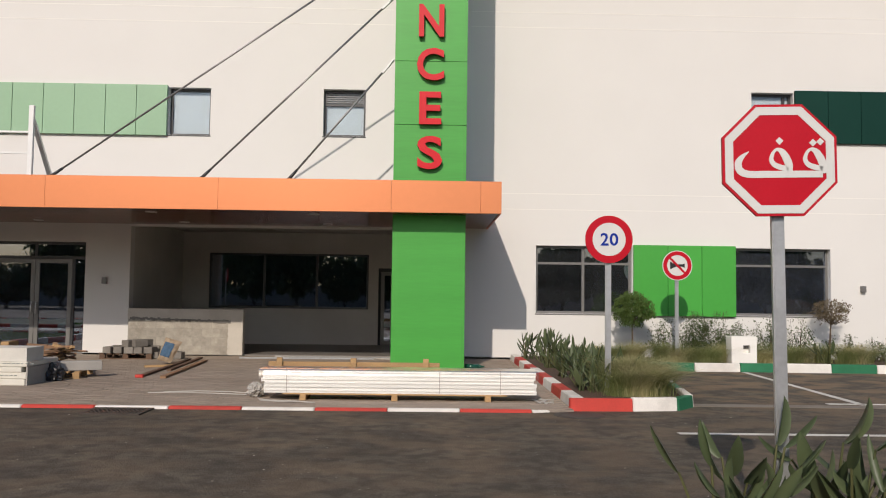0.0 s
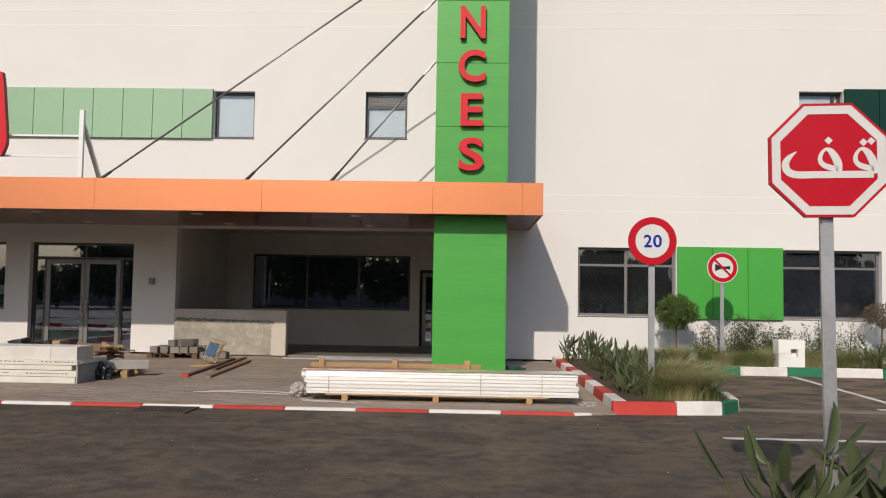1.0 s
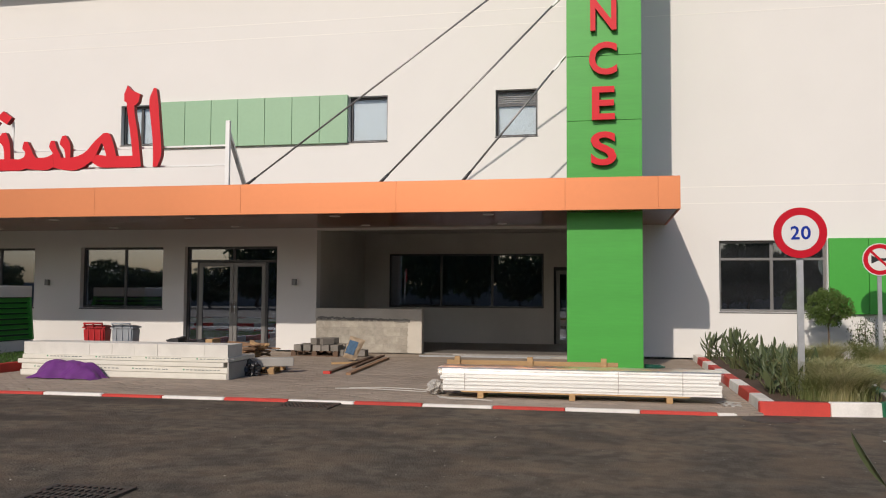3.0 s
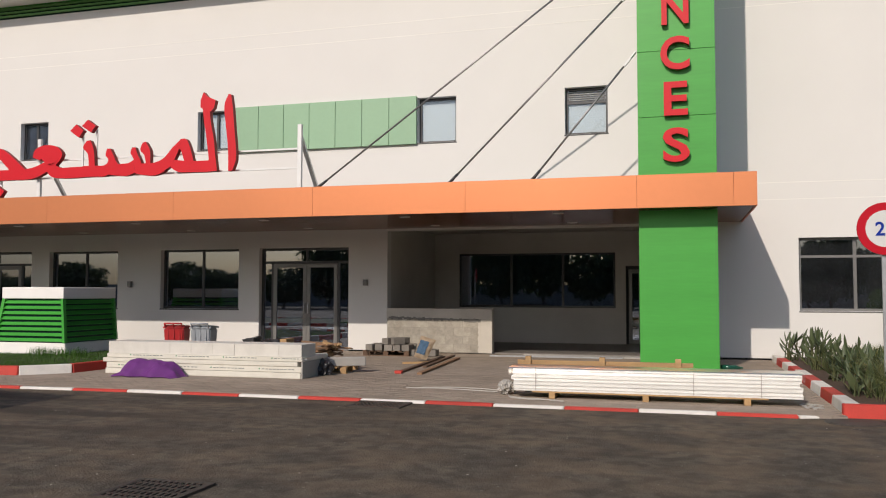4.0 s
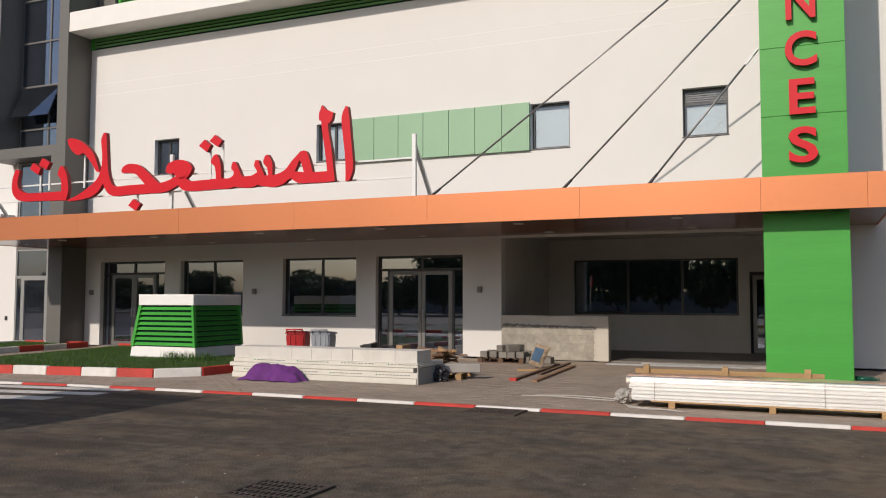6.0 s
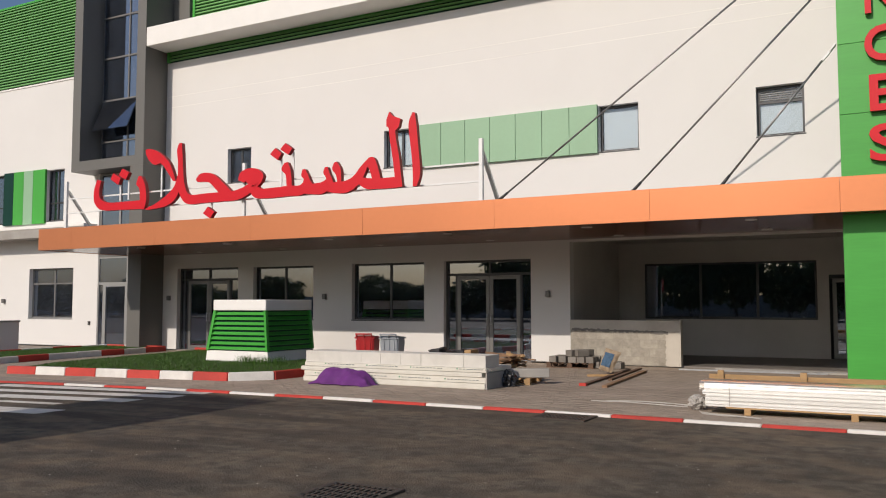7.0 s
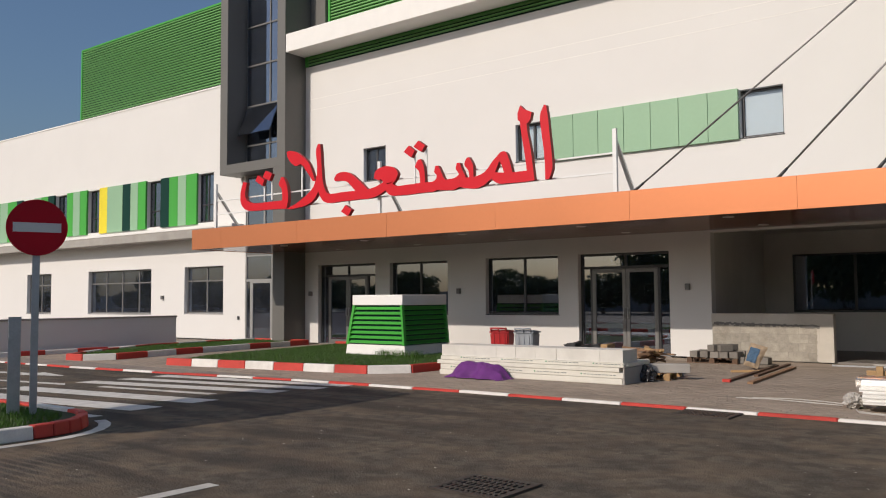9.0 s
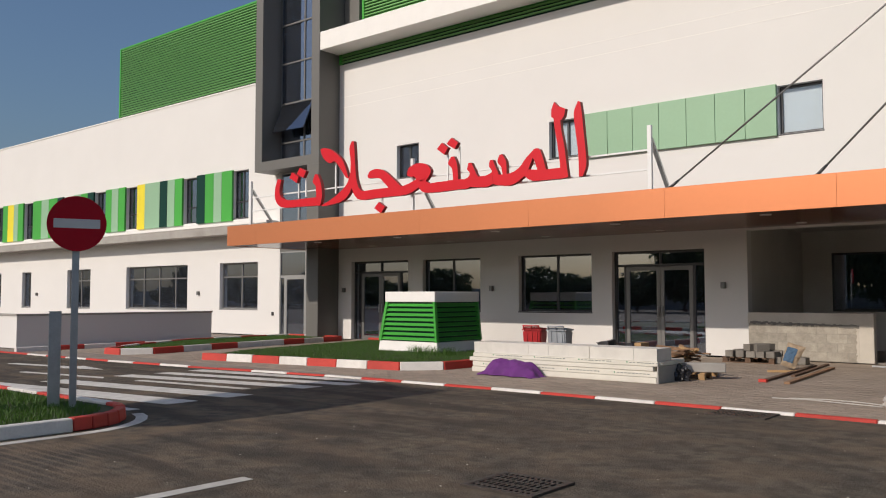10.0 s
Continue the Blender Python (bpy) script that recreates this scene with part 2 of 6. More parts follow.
def thing(name, label, category, at=(0, 0, 0), group="", kind="", turn=0.0):
    e = new(name)
    e.matrix_world = pose(*at, 0, 0, turn)
    e.empty_display_size = 0.2
    return tagged(e, label, category, group, kind)


def holed(bm, x0, x1, z0, z1, y0, y1, holes):
    """A wall from y0 to y1 with rectangular holes (x0, x1, z0, z1) right through it."""
    xs = sorted({x0, x1, *(h[0] for h in holes), *(h[1] for h in holes)})
    zs = sorted({z0, z1, *(h[2] for h in holes), *(h[3] for h in holes)})
    xs, zs = [x for x in xs if x0 <= x <= x1], [z for z in zs if z0 <= z <= z1]

    def full(i, j):
        if not (0 <= i < len(xs) - 1 and 0 <= j < len(zs) - 1):
            return False
        cx, cz = (xs[i] + xs[i + 1]) / 2, (zs[j] + zs[j + 1]) / 2
        return not any(h[0] < cx < h[1] and h[2] < cz < h[3] for h in holes)
    grid = {}

    def v(i, k, j):
        if (i, k, j) not in grid:
            grid[i, k, j] = bm.verts.new((xs[i], (y0, y1)[k], zs[j]))
        return grid[i, k, j]
    for i in range(len(xs) - 1):
        for j in range(len(zs) - 1):
            if not full(i, j):
                continue
            bm.faces.new((v(i, 0, j), v(i + 1, 0, j), v(i + 1, 0, j + 1), v(i, 0, j + 1)))
            bm.faces.new((v(i, 1, j + 1), v(i + 1, 1, j + 1), v(i + 1, 1, j), v(i, 1, j)))
            for di, dj, c in ((-1, 0, ((i, 0, j), (i, 1, j), (i, 1, j + 1), (i, 0, j + 1))), (1, 0, ((i + 1, 0, j), (i + 1, 0, j + 1), (i + 1, 1, j + 1), (i + 1, 1, j))),
                              (0, -1, ((i, 0, j), (i + 1, 0, j), (i + 1, 1, j), (i, 1, j))), (0, 1, ((i, 0, j + 1), (i, 1, j + 1), (i + 1, 1, j + 1), (i + 1, 0, j + 1)))):
                if not full(i + di, j + dj):
                    bm.faces.new([v(*k) for k in c])


COUNT = {"window": 0, "door": 0, "letter": 0}


def window(x0, x1, z0, z1, y, mull=(), trans=(), frame_m="frame", glass="glass", label="", blind=False, sill=True, fw=0.06):
    """A glazed opening: frame, sill and one pane in each field. mull: x of uprights; trans: z of crossbars."""
    COUNT["window"] += 1
    w = thing("window_%d" % COUNT["window"], label or "dark tinted window in a dark aluminium frame", "window", (x0, y, z0), kind="structure")
    W, Hh = x1 - x0, z1 - z0
    bm = bmesh.new()
    for d in ((0, fw, 0, Hh), (W - fw, W, 0, Hh), (fw, W - fw, 0, fw), (fw, W - fw, Hh - fw, Hh)):
        box(bm, d[0], d[1], 0, 0.07, d[2], d[3])
    part("window_frame", bm, M[frame_m], w)
    xs = [fw] + [m - x0 for m in mull] + [W - fw]
    zs = [fw] + [t - z0 for t in trans] + [Hh - fw]
    for m in xs[1:-1]:
        block("mullion", (m - 0.035, m + 0.035, 0.004, 0.066, fw, Hh - fw), M[frame_m], w)
    for t in zs[1:-1]:
        for a, b in zip(xs, xs[1:]):
            block("transom", (a + (0.035 if a > fw else 0), b - (0.035 if b < W - fw else 0), 0.006, 0.064, t - 0.03, t + 0.03), M[frame_m], w)
    for a, b in zip(xs, xs[1:]):
        for c, d in zip(zs, zs[1:]):
            p = block("pane", (a - 0.01, b + 0.01, 0.03, 0.038, c - 0.01, d + 0.01), M[glass], w)
            p.visible_shadow = False
    if blind:
        block("blind", (fw, W - fw, 0.075, 0.085, fw, Hh - fw), M["blind"], w, "white roller blind, drawn down")
    if sill:
        block("window_sill", (-0.02, W + 0.02, -0.17, -0.003, -0.035, -0.004), M[frame_m], w, w=0.006)
    return w


# ---- ground ----
G = 0.038                      # the paved forecourt lies this far above the road
bm = bmesh.new()
box(bm, -400, 400, -300, 600, -0.5, 0.0)
tagged(part("road", bm, M["asphalt"]), "worn dark asphalt road with brown dust", "road", kind="structure")

FY = 21.0                      # outer face of the facade


KY = 11.64                     # front of the road kerb


def paver_mat():
    m = bpy.data.materials.new("paving")
    m.use_nodes = True
    n, l = m.node_tree.nodes, m.node_tree.links
    b = n["Principled BSDF"]
    geo = n.new("ShaderNodeNewGeometry")
    br = n.new("ShaderNodeTexBrick")
    br.inputs["Color1"].default_value, br.inputs["Color2"].default_value = (0.30, 0.245, 0.20, 1), (0.23, 0.19, 0.16, 1)
    br.inputs["Mortar"].default_value = (0.15, 0.122, 0.098, 1)
    br.inputs["Scale"].default_value, br.inputs["Mortar Size"].default_value = 1.0, 0.006
    br.inputs["Brick Width"].default_value, br.inputs["Row Height"].default_value = 0.22, 0.11
    l.new(geo.outputs["Position"], br.inputs[0])
    dirt = span(n, l, noise_node(n, l, geo.outputs["Position"], 0.7, 8), 0.4, 0.68, 0.0, 0.55)
    c = blend(n, l, dirt, br.outputs["Color"], (0.36, 0.305, 0.25))
    grit = span(n, l, noise_node(n, l, geo.outputs["Position"], 45, 3), 0.3, 0.7, 0.0, 0.3)
    l.new(blend(n, l, grit, c, (0.10, 0.085, 0.07)), b.inputs["Base Color"])
    b.inputs["Roughness"].default_value = 0.9
    bp = n.new("ShaderNodeBump")
    bp.inputs["Strength"].default_value, bp.inputs["Distance"].default_value = 0.6, 0.006
    l.new(calc(n, l, "SUBTRACT", noise_node(n, l, geo.outputs["Position"], 30, 3), br.outputs["Fac"]), bp.inputs["Height"])
    l.new(bp.outputs[0], b.inputs["Normal"])
    return m


M["paving"] = paver_mat()


def slab(name, pts, z0, z1, material, label, category, kind="structure", parent=None):
    bm = bmesh.new()
    lo = [bm.verts.new((x, y, z0)) for x, y in pts]
    hi = [bm.verts.new((x, y, z1)) for x, y in pts]
    bm.faces.new(hi)
    bm.faces.new(lo[::-1])
    for i in range(len(pts)):
        j = (i + 1) % len(pts)
        bm.faces.new((lo[i], lo[j], hi[j], hi[i]))
    ob = part(name, bm, material, parent, label if parent else "", kind)
    return tagged(ob, label, "" if parent else category)


slab("pavement", [(-60, 10.0), (-50.54, 10.05), (-24.54, 10.55), (-19.54, 10.75), (-15.54, 11.12), (-12.54, 11.51), (-8.54, KY + 0.05), (2.05, KY + 0.05), (2.05, FY), (-60, FY)], -0.05, G - 0.005, M["paving"],
     "brownish interlocking concrete pavers, dusty forecourt", "pavement")


def kerb_run(owner, a, b, mats, start=0, width=0.14, height=0.15, step=1.0, base=-0.04, lip=0.02):
    """Painted kerb stones from a to b, one object each, alternating through mats."""
    a, b = Vector((*a, 0)), Vector((*b, 0))
    n = max(1, round((b - a).length / step))
    L = (b - a).length / n
    ang = math.atan2(b.y - a.y, b.x - a.x)
    cache = {}
    for i in range(n):
        key = mats[(i + start) % len(mats)]
        if key not in cache:
            bm = bmesh.new()
            vs = box(bm, 0.004, L - 0.004, -0.045, width - 0.045, base, height)
            vs[4].co.y += lip
            vs[5].co.y += lip
            bmesh.ops.bevel(bm, geom=bm.edges[:], offset=0.012, segments=1, affect="EDGES")
            cache[key] = mesh_of("kerb_stone", bm, M[key])
        ob = new("kerb_stone", cache[key])
        ob.parent = owner
        q = a + (b - a) * (i / n)
        ob.matrix_basis = pose(q.x, q.y, random.uniform(-0.006, 0.006), 0, 0, math.degrees(ang) + random.uniform(-0.15, 0.15))


RW = ("kerb_red", "kerb_white")
kerb = thing("road_kerb", "low kerb painted in red and white stretches along the road", "kerb", kind="structure")
# the road edge swings towards the camera in the west
KERB = [(1.46, KY), (-8.54, KY), (-12.54, 11.46), (-15.54, 11.07), (-19.54, 10.70), (-24.54, 10.50), (-50.54, 10.0)]
for i, (a, b) in enumerate(zip(KERB[1:], KERB)):
    kerb_run(kerb, a, b, RW, 1 if i in (0, 1, 3, 5) else 0, height=0.037, lip=0.006, width=0.11)
kerb_run(kerb, (1.46, KY), (2.0, KY + 0.2), ("kerb_white",), 0, height=0.037, lip=0.006, width=0.11)

# ---- main building ----
holes = [(-2.72, -1.65, 5.60, 6.80), (-6.62, -5.57, 5.57, 6.78), (-13.26, -12.08, 5.67, 6.78), (-19.43, -18.42, 5.64, 6.78),
         (8.21, 9.29, 5.62, 6.90), (2.71, 5.15, 1.19, 2.90), (7.77, 10.2, 1.19, 2.90),
         (-7.46, 0.0, 0.0, 3.25), (-11.24, -8.57, 0.0, 2.83), (-14.39, -11.88, 1.14, 2.82), (-18.25, -15.84, 1.14, 2.81), (-21.63, -18.90, 0.0, 2.83)]
bm = bmesh.new()
holed(bm, -22.3, 16.0, -0.1, 10.09, FY, FY + 0.3, holes)
tagged(part("wall_front", bm, M["render"]), "tall white rendered facade of a hospital wing", "wall", kind="structure")
# left wing, in line with the front
lholes = [(-29.5, -26.97, 1.08, 2.98), (-36.9, -31.85, 1.04, 2.98), (-42.7, -40.3, 1.02, 2.97), (-47.9, -46.8, 1.02, 2.94),
          (-53.5, -50.6, 1.02, 2.94), (-28.66, -27.62, 4.80, 6.78)]
lholes += [(x0, x1, 4.78, 6.78) for x0, x1 in ((-32.23, -31.13), (-37.02, -35.93), (-40.0, -38.81), (-43.2, -42.0), (-47.81, -46.6), (-51.5, -50.4))]
bm = bmesh.new()
holed(bm, -70.0, -25.35, -0.1, 10.2, FY, FY + 0.3, lholes)
tagged(part("wall_west", bm, M["render"]), "white rendered wing with a row of windows", "wall", kind="structure")
# closing walls, roof, floor
for name, d in (("wall_back", (-70, 16, 33, 33.2, -0.1, 10)), ("wall_east", (15.7, 16, FY + 0.3, 33, -0.1, 10)), ("wall_far_west", (-70, -69.7, FY + 0.3, 33, -0.1, 10))):
    tagged(block(name, d, M["inside"]), "plain rendered wall", "wall", kind="structure")
tagged(block("roof", (-70, 16, FY + 0.3, 33.2, 10.0, 10.3), M["concrete"]), "flat concrete roof", "roof", kind="structure")
tagged(block("ceiling", (-70, 16, FY + 0.3, 33, 3.75, 4.2), M["inside"]), "plain ceiling slab between the storeys", "ceiling", kind="structure")
tagged(block("floor", (-70, 16, FY, 33, -0.1, 0.075), M["room_floor"]), "grey floor inside the building", "floor", kind="structure")
for x in (-15.0, -22.3, -8.2, 7.0):
    tagged(block("wall_inner", (x, x + 0.15, FY + 0.3, 33, 0.075, 3.75), M["inside"]), "plain inner partition wall", "wall", kind="structure")
M["porch"] = mat("raw_plaster", (0.58, 0.55, 0.51), 0.9, vary=0.1, scale=1.2, fine=60, bump=0.2, stain=0.3)
# porch recess behind the half-built wall
bm = bmesh.new()
holed(bm, -7.6, 0.3, 0.075, 3.75, 25.5, 25.7, [(-6.66, -1.82, 1.15, 2.82), (-1.52, -0.55, 0.075, 2.41)])
tagged(part("wall_porch_back", bm, M["porch"]), "shaded grey plastered wall at the back of the porch", "wall", kind="structure")
for name, x0 in (("wall_porch_west", -7.6), ("wall_porch_east", 0.0)):
    tagged(block(name, (x0, x0 + 0.14, FY + 0.3, 25.5, 0.075, 3.75), M["porch"]), "grey side wall of the porch", "wall", kind="structure")
tagged(block("ceiling_porch", (-7.46, 0.0, FY + 0.3, 25.5, 3.45, 3.7), M["porch"]), "grey plaster ceiling of the porch", "ceiling", kind="structure")

WY = FY + 0.16
sq = window(-2.72, -1.65, 5.60, 6.80, WY, glass="clear_glass", trans=(6.43,), blind=True, label="small square window with louvred top and white blind")
for i in range(5):
    block("slat", (0.06, 1.01, 0.012, 0.034, 0.885 + i * 0.052, 0.905 + i * 0.052), M["grey_frame"], sq, "thin louvre slat")
block("louvre_back", (0.06, 1.01, 0.04, 0.05, 0.87, 1.135), M["frame"], sq, "dark louvre backing")
window(-6.62, -5.57, 5.57, 6.78, WY, glass="clear_glass", blind=True, label="upper window with a white blind in a dark frame")
window(-13.26, -12.08, 5.67, 6.78, WY, glass="clear_glass", mull=(-12.7,), blind=True, label="upper window with a white blind in a dark frame")
window(-19.43, -18.42, 5.64, 6.78, WY, glass="clear_glass", mull=(-18.95,), blind=True, label="narrow upper window with a white blind")
window(8.21, 9.29, 5.62, 6.90, WY, glass="clear_glass", mull=(9.1,), blind=True, label="upper window with a white blind in a dark frame")
window(2.71, 5.15, 1.19, 2.90, WY, mull=(3.93,), trans=(2.46,), frame_m="grey_frame", label="dark window with grey aluminium frame and toplights")
window(7.77, 10.2, 1.19, 2.90, WY, mull=(8.95,), trans=(2.46,), frame_m="grey_frame", label="dark window with grey aluminium frame and toplights")
window(-14.39, -11.88, 1.14, 2.82, WY, mull=(-13.1,), label="wide two-light window, dark frame, reflecting trees")
window(-18.25, -15.84, 1.14, 2.81, WY, mull=(-17.05,), label="wide two-light window, dark frame, reflecting trees")
window(-6.66, -1.82, 1.15, 2.82, 25.55, mull=(-5.0, -3.4), label="long dark window at the back of the porch", sill=False)
window(-29.5, -26.97, 1.08, 2.98, WY, mull=(-28.2,), trans=(2.4,), frame_m="grey_frame", label="dark two-light window with toplights")
window(-36.9, -31.85, 1.04, 2.98, WY, mull=(-35.6, -34.3, -33.0), trans=(2.4,), frame_m="grey_frame", label="wide four-light window with toplights")
window(-42.7, -40.3, 1.02, 2.97, WY, mull=(-41.5,), trans=(2.4,), frame_m="grey_frame", label="dark two-light window with toplights")
window(-47.9, -46.8, 1.02, 2.94, WY, frame_m="grey_frame", label="narrow dark window")
window(-53.5, -50.6, 1.02, 2.94, WY, mull=(-52.0,), frame_m="grey_frame", label="dark two-light window")
window(-28.66, -27.62, 4.80, 6.78, WY, mull=(-28.15,), trans=(5.5,), label="tall dark upper window")


def glazed_door(x0, x1, y, z1, leaves, label, z0=0.075, leaf_top=2.4):
    """A glazed entrance: outer frame, toplights, sidelights and two hinged leaves with handles. leaves: x of the leaf edges."""
    COUNT["door"] += 1
    d = thing("door_%d" % COUNT["door"], label, "door", (x0, y, z0), kind="structure")
    W, Hh, lt = x1 - x0, z1 - z0, leaf_top - z0
    a, c, b = (x - x0 for x in leaves)
    bm = bmesh.new()
    for q in ((0, 0.07, 0, Hh), (W - 0.07, W, 0, Hh), (0.07, W - 0.07, Hh - 0.07, Hh), (0.07, W - 0.07, lt, lt + 0.07), (a - 0.06, a, 0, lt), (b, b + 0.06, 0, lt),
              (c - 0.03, c + 0.03, lt + 0.07, Hh - 0.07)):
        box(bm, q[0], q[1], 0, 0.08, q[2], q[3])
    part("door_frame", bm, M["frame"], d)
    for q in ((0.07, c - 0.03, lt + 0.07, Hh - 0.07), (c + 0.03, W - 0.07, lt + 0.07, Hh - 0.07), (0.07, a - 0.06, 0, lt), (b + 0.06, W - 0.07, 0, lt)):
        if q[1] - q[0] > 0.05:
            block("pane", (q[0], q[1], 0.036, 0.044, q[2], q[3]), M["glass"], d).visible_shadow = False
    for s, t, hx in ((a, c, c - 0.06), (c, b, c + 0.06)):
        s, t = s + 0.006, t - 0.006
        bm = bmesh.new()
        for q in ((s, s + 0.1, 0.01, lt - 0.01), (t - 0.1, t, 0.01, lt - 0.01), (s + 0.1, t - 0.1, 0.01, 0.14), (s + 0.1, t - 0.1, lt - 0.11, lt - 0.01)):
            box(bm, q[0], q[1], -0.012, 0.05, q[2], q[3])
        leaf = part("door_leaf", bm, M["grey_frame"], d, "grey aluminium glazed leaf")
        block("pane", (s + 0.1, t - 0.1, 0.015, 0.023, 0.14, lt - 0.11), M["glass"], leaf).visible_shadow = False
        bm = bmesh.new()
        tube(bm, (hx, -0.06, 0.95), (hx, -0.06, 1.25), 0.014, sides=8)
        for z in (0.98, 1.22):
            tube(bm, (hx, -0.06, z), (hx, -0.01, z), 0.01, sides=6)
        part("handle", bm, M["galv"], leaf)
    return d


glazed_door(-11.24, -8.57, WY, 2.83, (-10.88, -9.87, -8.95), "dark glazed double entrance door with toplights, closed")
glazed_door(-21.63, -18.90, WY, 2.83, (-21.24, -20.3, -19.4), "dark glazed double entrance door with toplights, closed")
glazed_door(-1.52, -0.55, 25.55, 2.41, (-1.44, -1.04, -0.63), "narrow dark glazed door in the porch", leaf_top=2.3)


tagged(block('paper_notice', (-12.85, -12.25, WY + 0.042, WY + 0.046, 1.55, 1.86), M['white']), 'white paper notice taped to the window glass', 'notice')


# shallow panels standing proud of the wall
def panel_row(name, edges, z0, z1, key, label, y=FY, t=0.09):
    row = thing(name, label, "cladding panel", (0, 0, 0), kind="structure")
    for a, b in zip(edges, edges[1:]):
        k = key if isinstance(key, str) else key[edges.index(a)]
        if k:
            block("panel", (a + 0.006, b - 0.006, y - t, y - 0.001, z0, z1), M[k], row, w=0.004)
    return row


panel_row("pale_green_panels", [-12.06 + i * 0.775 for i in range(8)], 5.54, 6.82, "pale_green", "row of pale green cladding panels between upper windows")
panel_row("green_panels", [5.16, 6.03, 6.89, 7.76], 1.16, 2.94, "green", "bright green cladding panels between two windows")
panel_row("dark_green_panels", [9.3, 10.15, 11.0, 11.85, 12.7, 13.55], 5.60, 6.95, "dark_green", "dark green cladding panels beside an upper window")
# joint grooves of the render
for i, z in enumerate((8.88, 8.49, 4.21, 3.81)):
    for x0, x1 in ((-22.28, -0.0), (1.0, 15.9)) if z > 5 else ((1.6, 15.9),):
        tagged(block("trim_joint", (x0, x1, FY - 0.004, FY - 0.0005, z - 0.008, z + 0.008), M["white"]), "thin horizontal joint bead in the white render", "trim", kind="structure")

# ---- canopy ----
canopy = thing("entrance_canopy", "long flat entrance canopy with orange metal fascia", "canopy")
block("core", (-23.45, 1.43, 17.06, FY - 0.002, 3.36, 3.86), M["grey_clad"], canopy)
edges = [-23.5, -21.97, -18.43, -14.89, -11.35, -7.81, -4.31, -0.78, 1.05, 1.48]
for a, b in zip(edges, edges[1:]):
    block("fascia_panel", (a + 0.0015, b - 0.0015, 17.0, 17.05, 3.29, 3.95), M["orange"], canopy, w=0.002)
block("fascia_end", (1.44, 1.48, 17.053, FY - 0.002, 3.29, 3.95), M["orange"], canopy)
block("fascia_end", (-23.5, -23.46, 17.053, FY - 0.002, 3.29, 3.95), M["orange"], canopy)
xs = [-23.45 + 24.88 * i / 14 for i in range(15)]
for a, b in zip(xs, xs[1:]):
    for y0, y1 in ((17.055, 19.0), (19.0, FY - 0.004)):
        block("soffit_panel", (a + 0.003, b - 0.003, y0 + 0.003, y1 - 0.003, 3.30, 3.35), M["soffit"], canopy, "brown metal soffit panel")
M["lens"] = mat("lamp_lens", (0.55, 0.55, 0.52), 0.3, vary=0.03, bump=0.0)
for x in (-19.8, -16.4, -12.9, -9.4, -5.9, -2.45):
    for y in (17.75, 20.2):
        lamp = thing("downlight", "round white recessed downlight in the soffit, off", "downlight", (x, y, 3.30), group="downlights in the canopy")
        bm = bmesh.new()
        tube(bm, (0, 0, -0.012), (0, 0, -0.001), 0.12, 0.12, sides=20)
        rg = part("ring", bm, M["post_white"], lamp)
        bm = bmesh.new()
        tube(bm, (0, 0, -0.016), (0, 0, -0.0125), 0.09, 0.09, sides=20)
        part("lens", bm, M["lens"], rg)

# ---- green column with letters ----
column = thing("sign_column", "tall bright green clad column through the canopy", "column")
CF = 17.57                     # front of the column
block("core", (-0.742, 0.742, CF + 0.03, CF + 0.77, 0.04, 12.95), M["grey_clad"], column)
zs = [0.04, 3.29, 3.955, 5.22, 6.59, 7.95, 9.32, 10.7, 12.0, 13.0]
for a, b in zip(zs, zs[1:]):
    block("front_panel", (-0.771, 0.771, CF, CF + 0.028, a + 0.004, b - 0.004), M["column_green"], column, w=0.003)
    for x0 in (-0.771, 0.743):
        block("side_panel", (x0, x0 + 0.028, CF + 0.03, CF + 0.8, a + 0.004, b - 0.004), M["column_green"], column)
    block("back_panel", (-0.742, 0.742, CF + 0.772, CF + 0.8, a + 0.004, b - 0.004), M["column_green"], column)


def glyph(char, size=1.0, fat=0.0, deep=0.05, soft=0.0):
    """A letter of the built-in font as an upright mesh: x along the line, z up, its face towards -y."""
    c = bpy.data.curves.new("letter", "FONT")
    c.body, c.size, c.offset, c.extrude, c.bevel_depth, c.resolution_u = char, size, fat, deep, soft, 4
    o = bpy.data.objects.new("letter", c)
    scene.collection.objects.link(o)
    bpy.context.view_layer.update()
    me = bpy.data.meshes.new_from_object(o.evaluated_get(bpy.context.evaluated_depsgraph_get()))
    bpy.data.objects.remove(o)
    me.transform(pose(0, 0, 0, 90, 0, 0))
    return me


def fitted(me, x0, x1, z0, z1, y):
    """The mesh stretched into the box x0..x1, z0..z1, its face at y."""
    co = np.array([v.co for v in me.vertices])
    lo, hi = co.min(0), co.max(0)
    me.transform(Matrix.Diagonal(((x1 - x0) / (hi[0] - lo[0]), 1, (z1 - z0) / (hi[2] - lo[2]), 1)) @ Matrix.Translation((-lo[0], 0, -lo[2])))
    me.transform(Matrix.Translation((x0, y - lo[1], z0)))
    return me


def rim(me, face, side):
    """Front faces take one material, the returns another."""
    me.materials.clear()
    me.materials.append(face)
    me.materials.append(side)
    near = min(v.co.y for v in me.vertices) + 2e-3
    for p in me.polygons:
        p.material_index = 0 if all(me.vertices[i].co.y < near for i in p.vertices) else 1


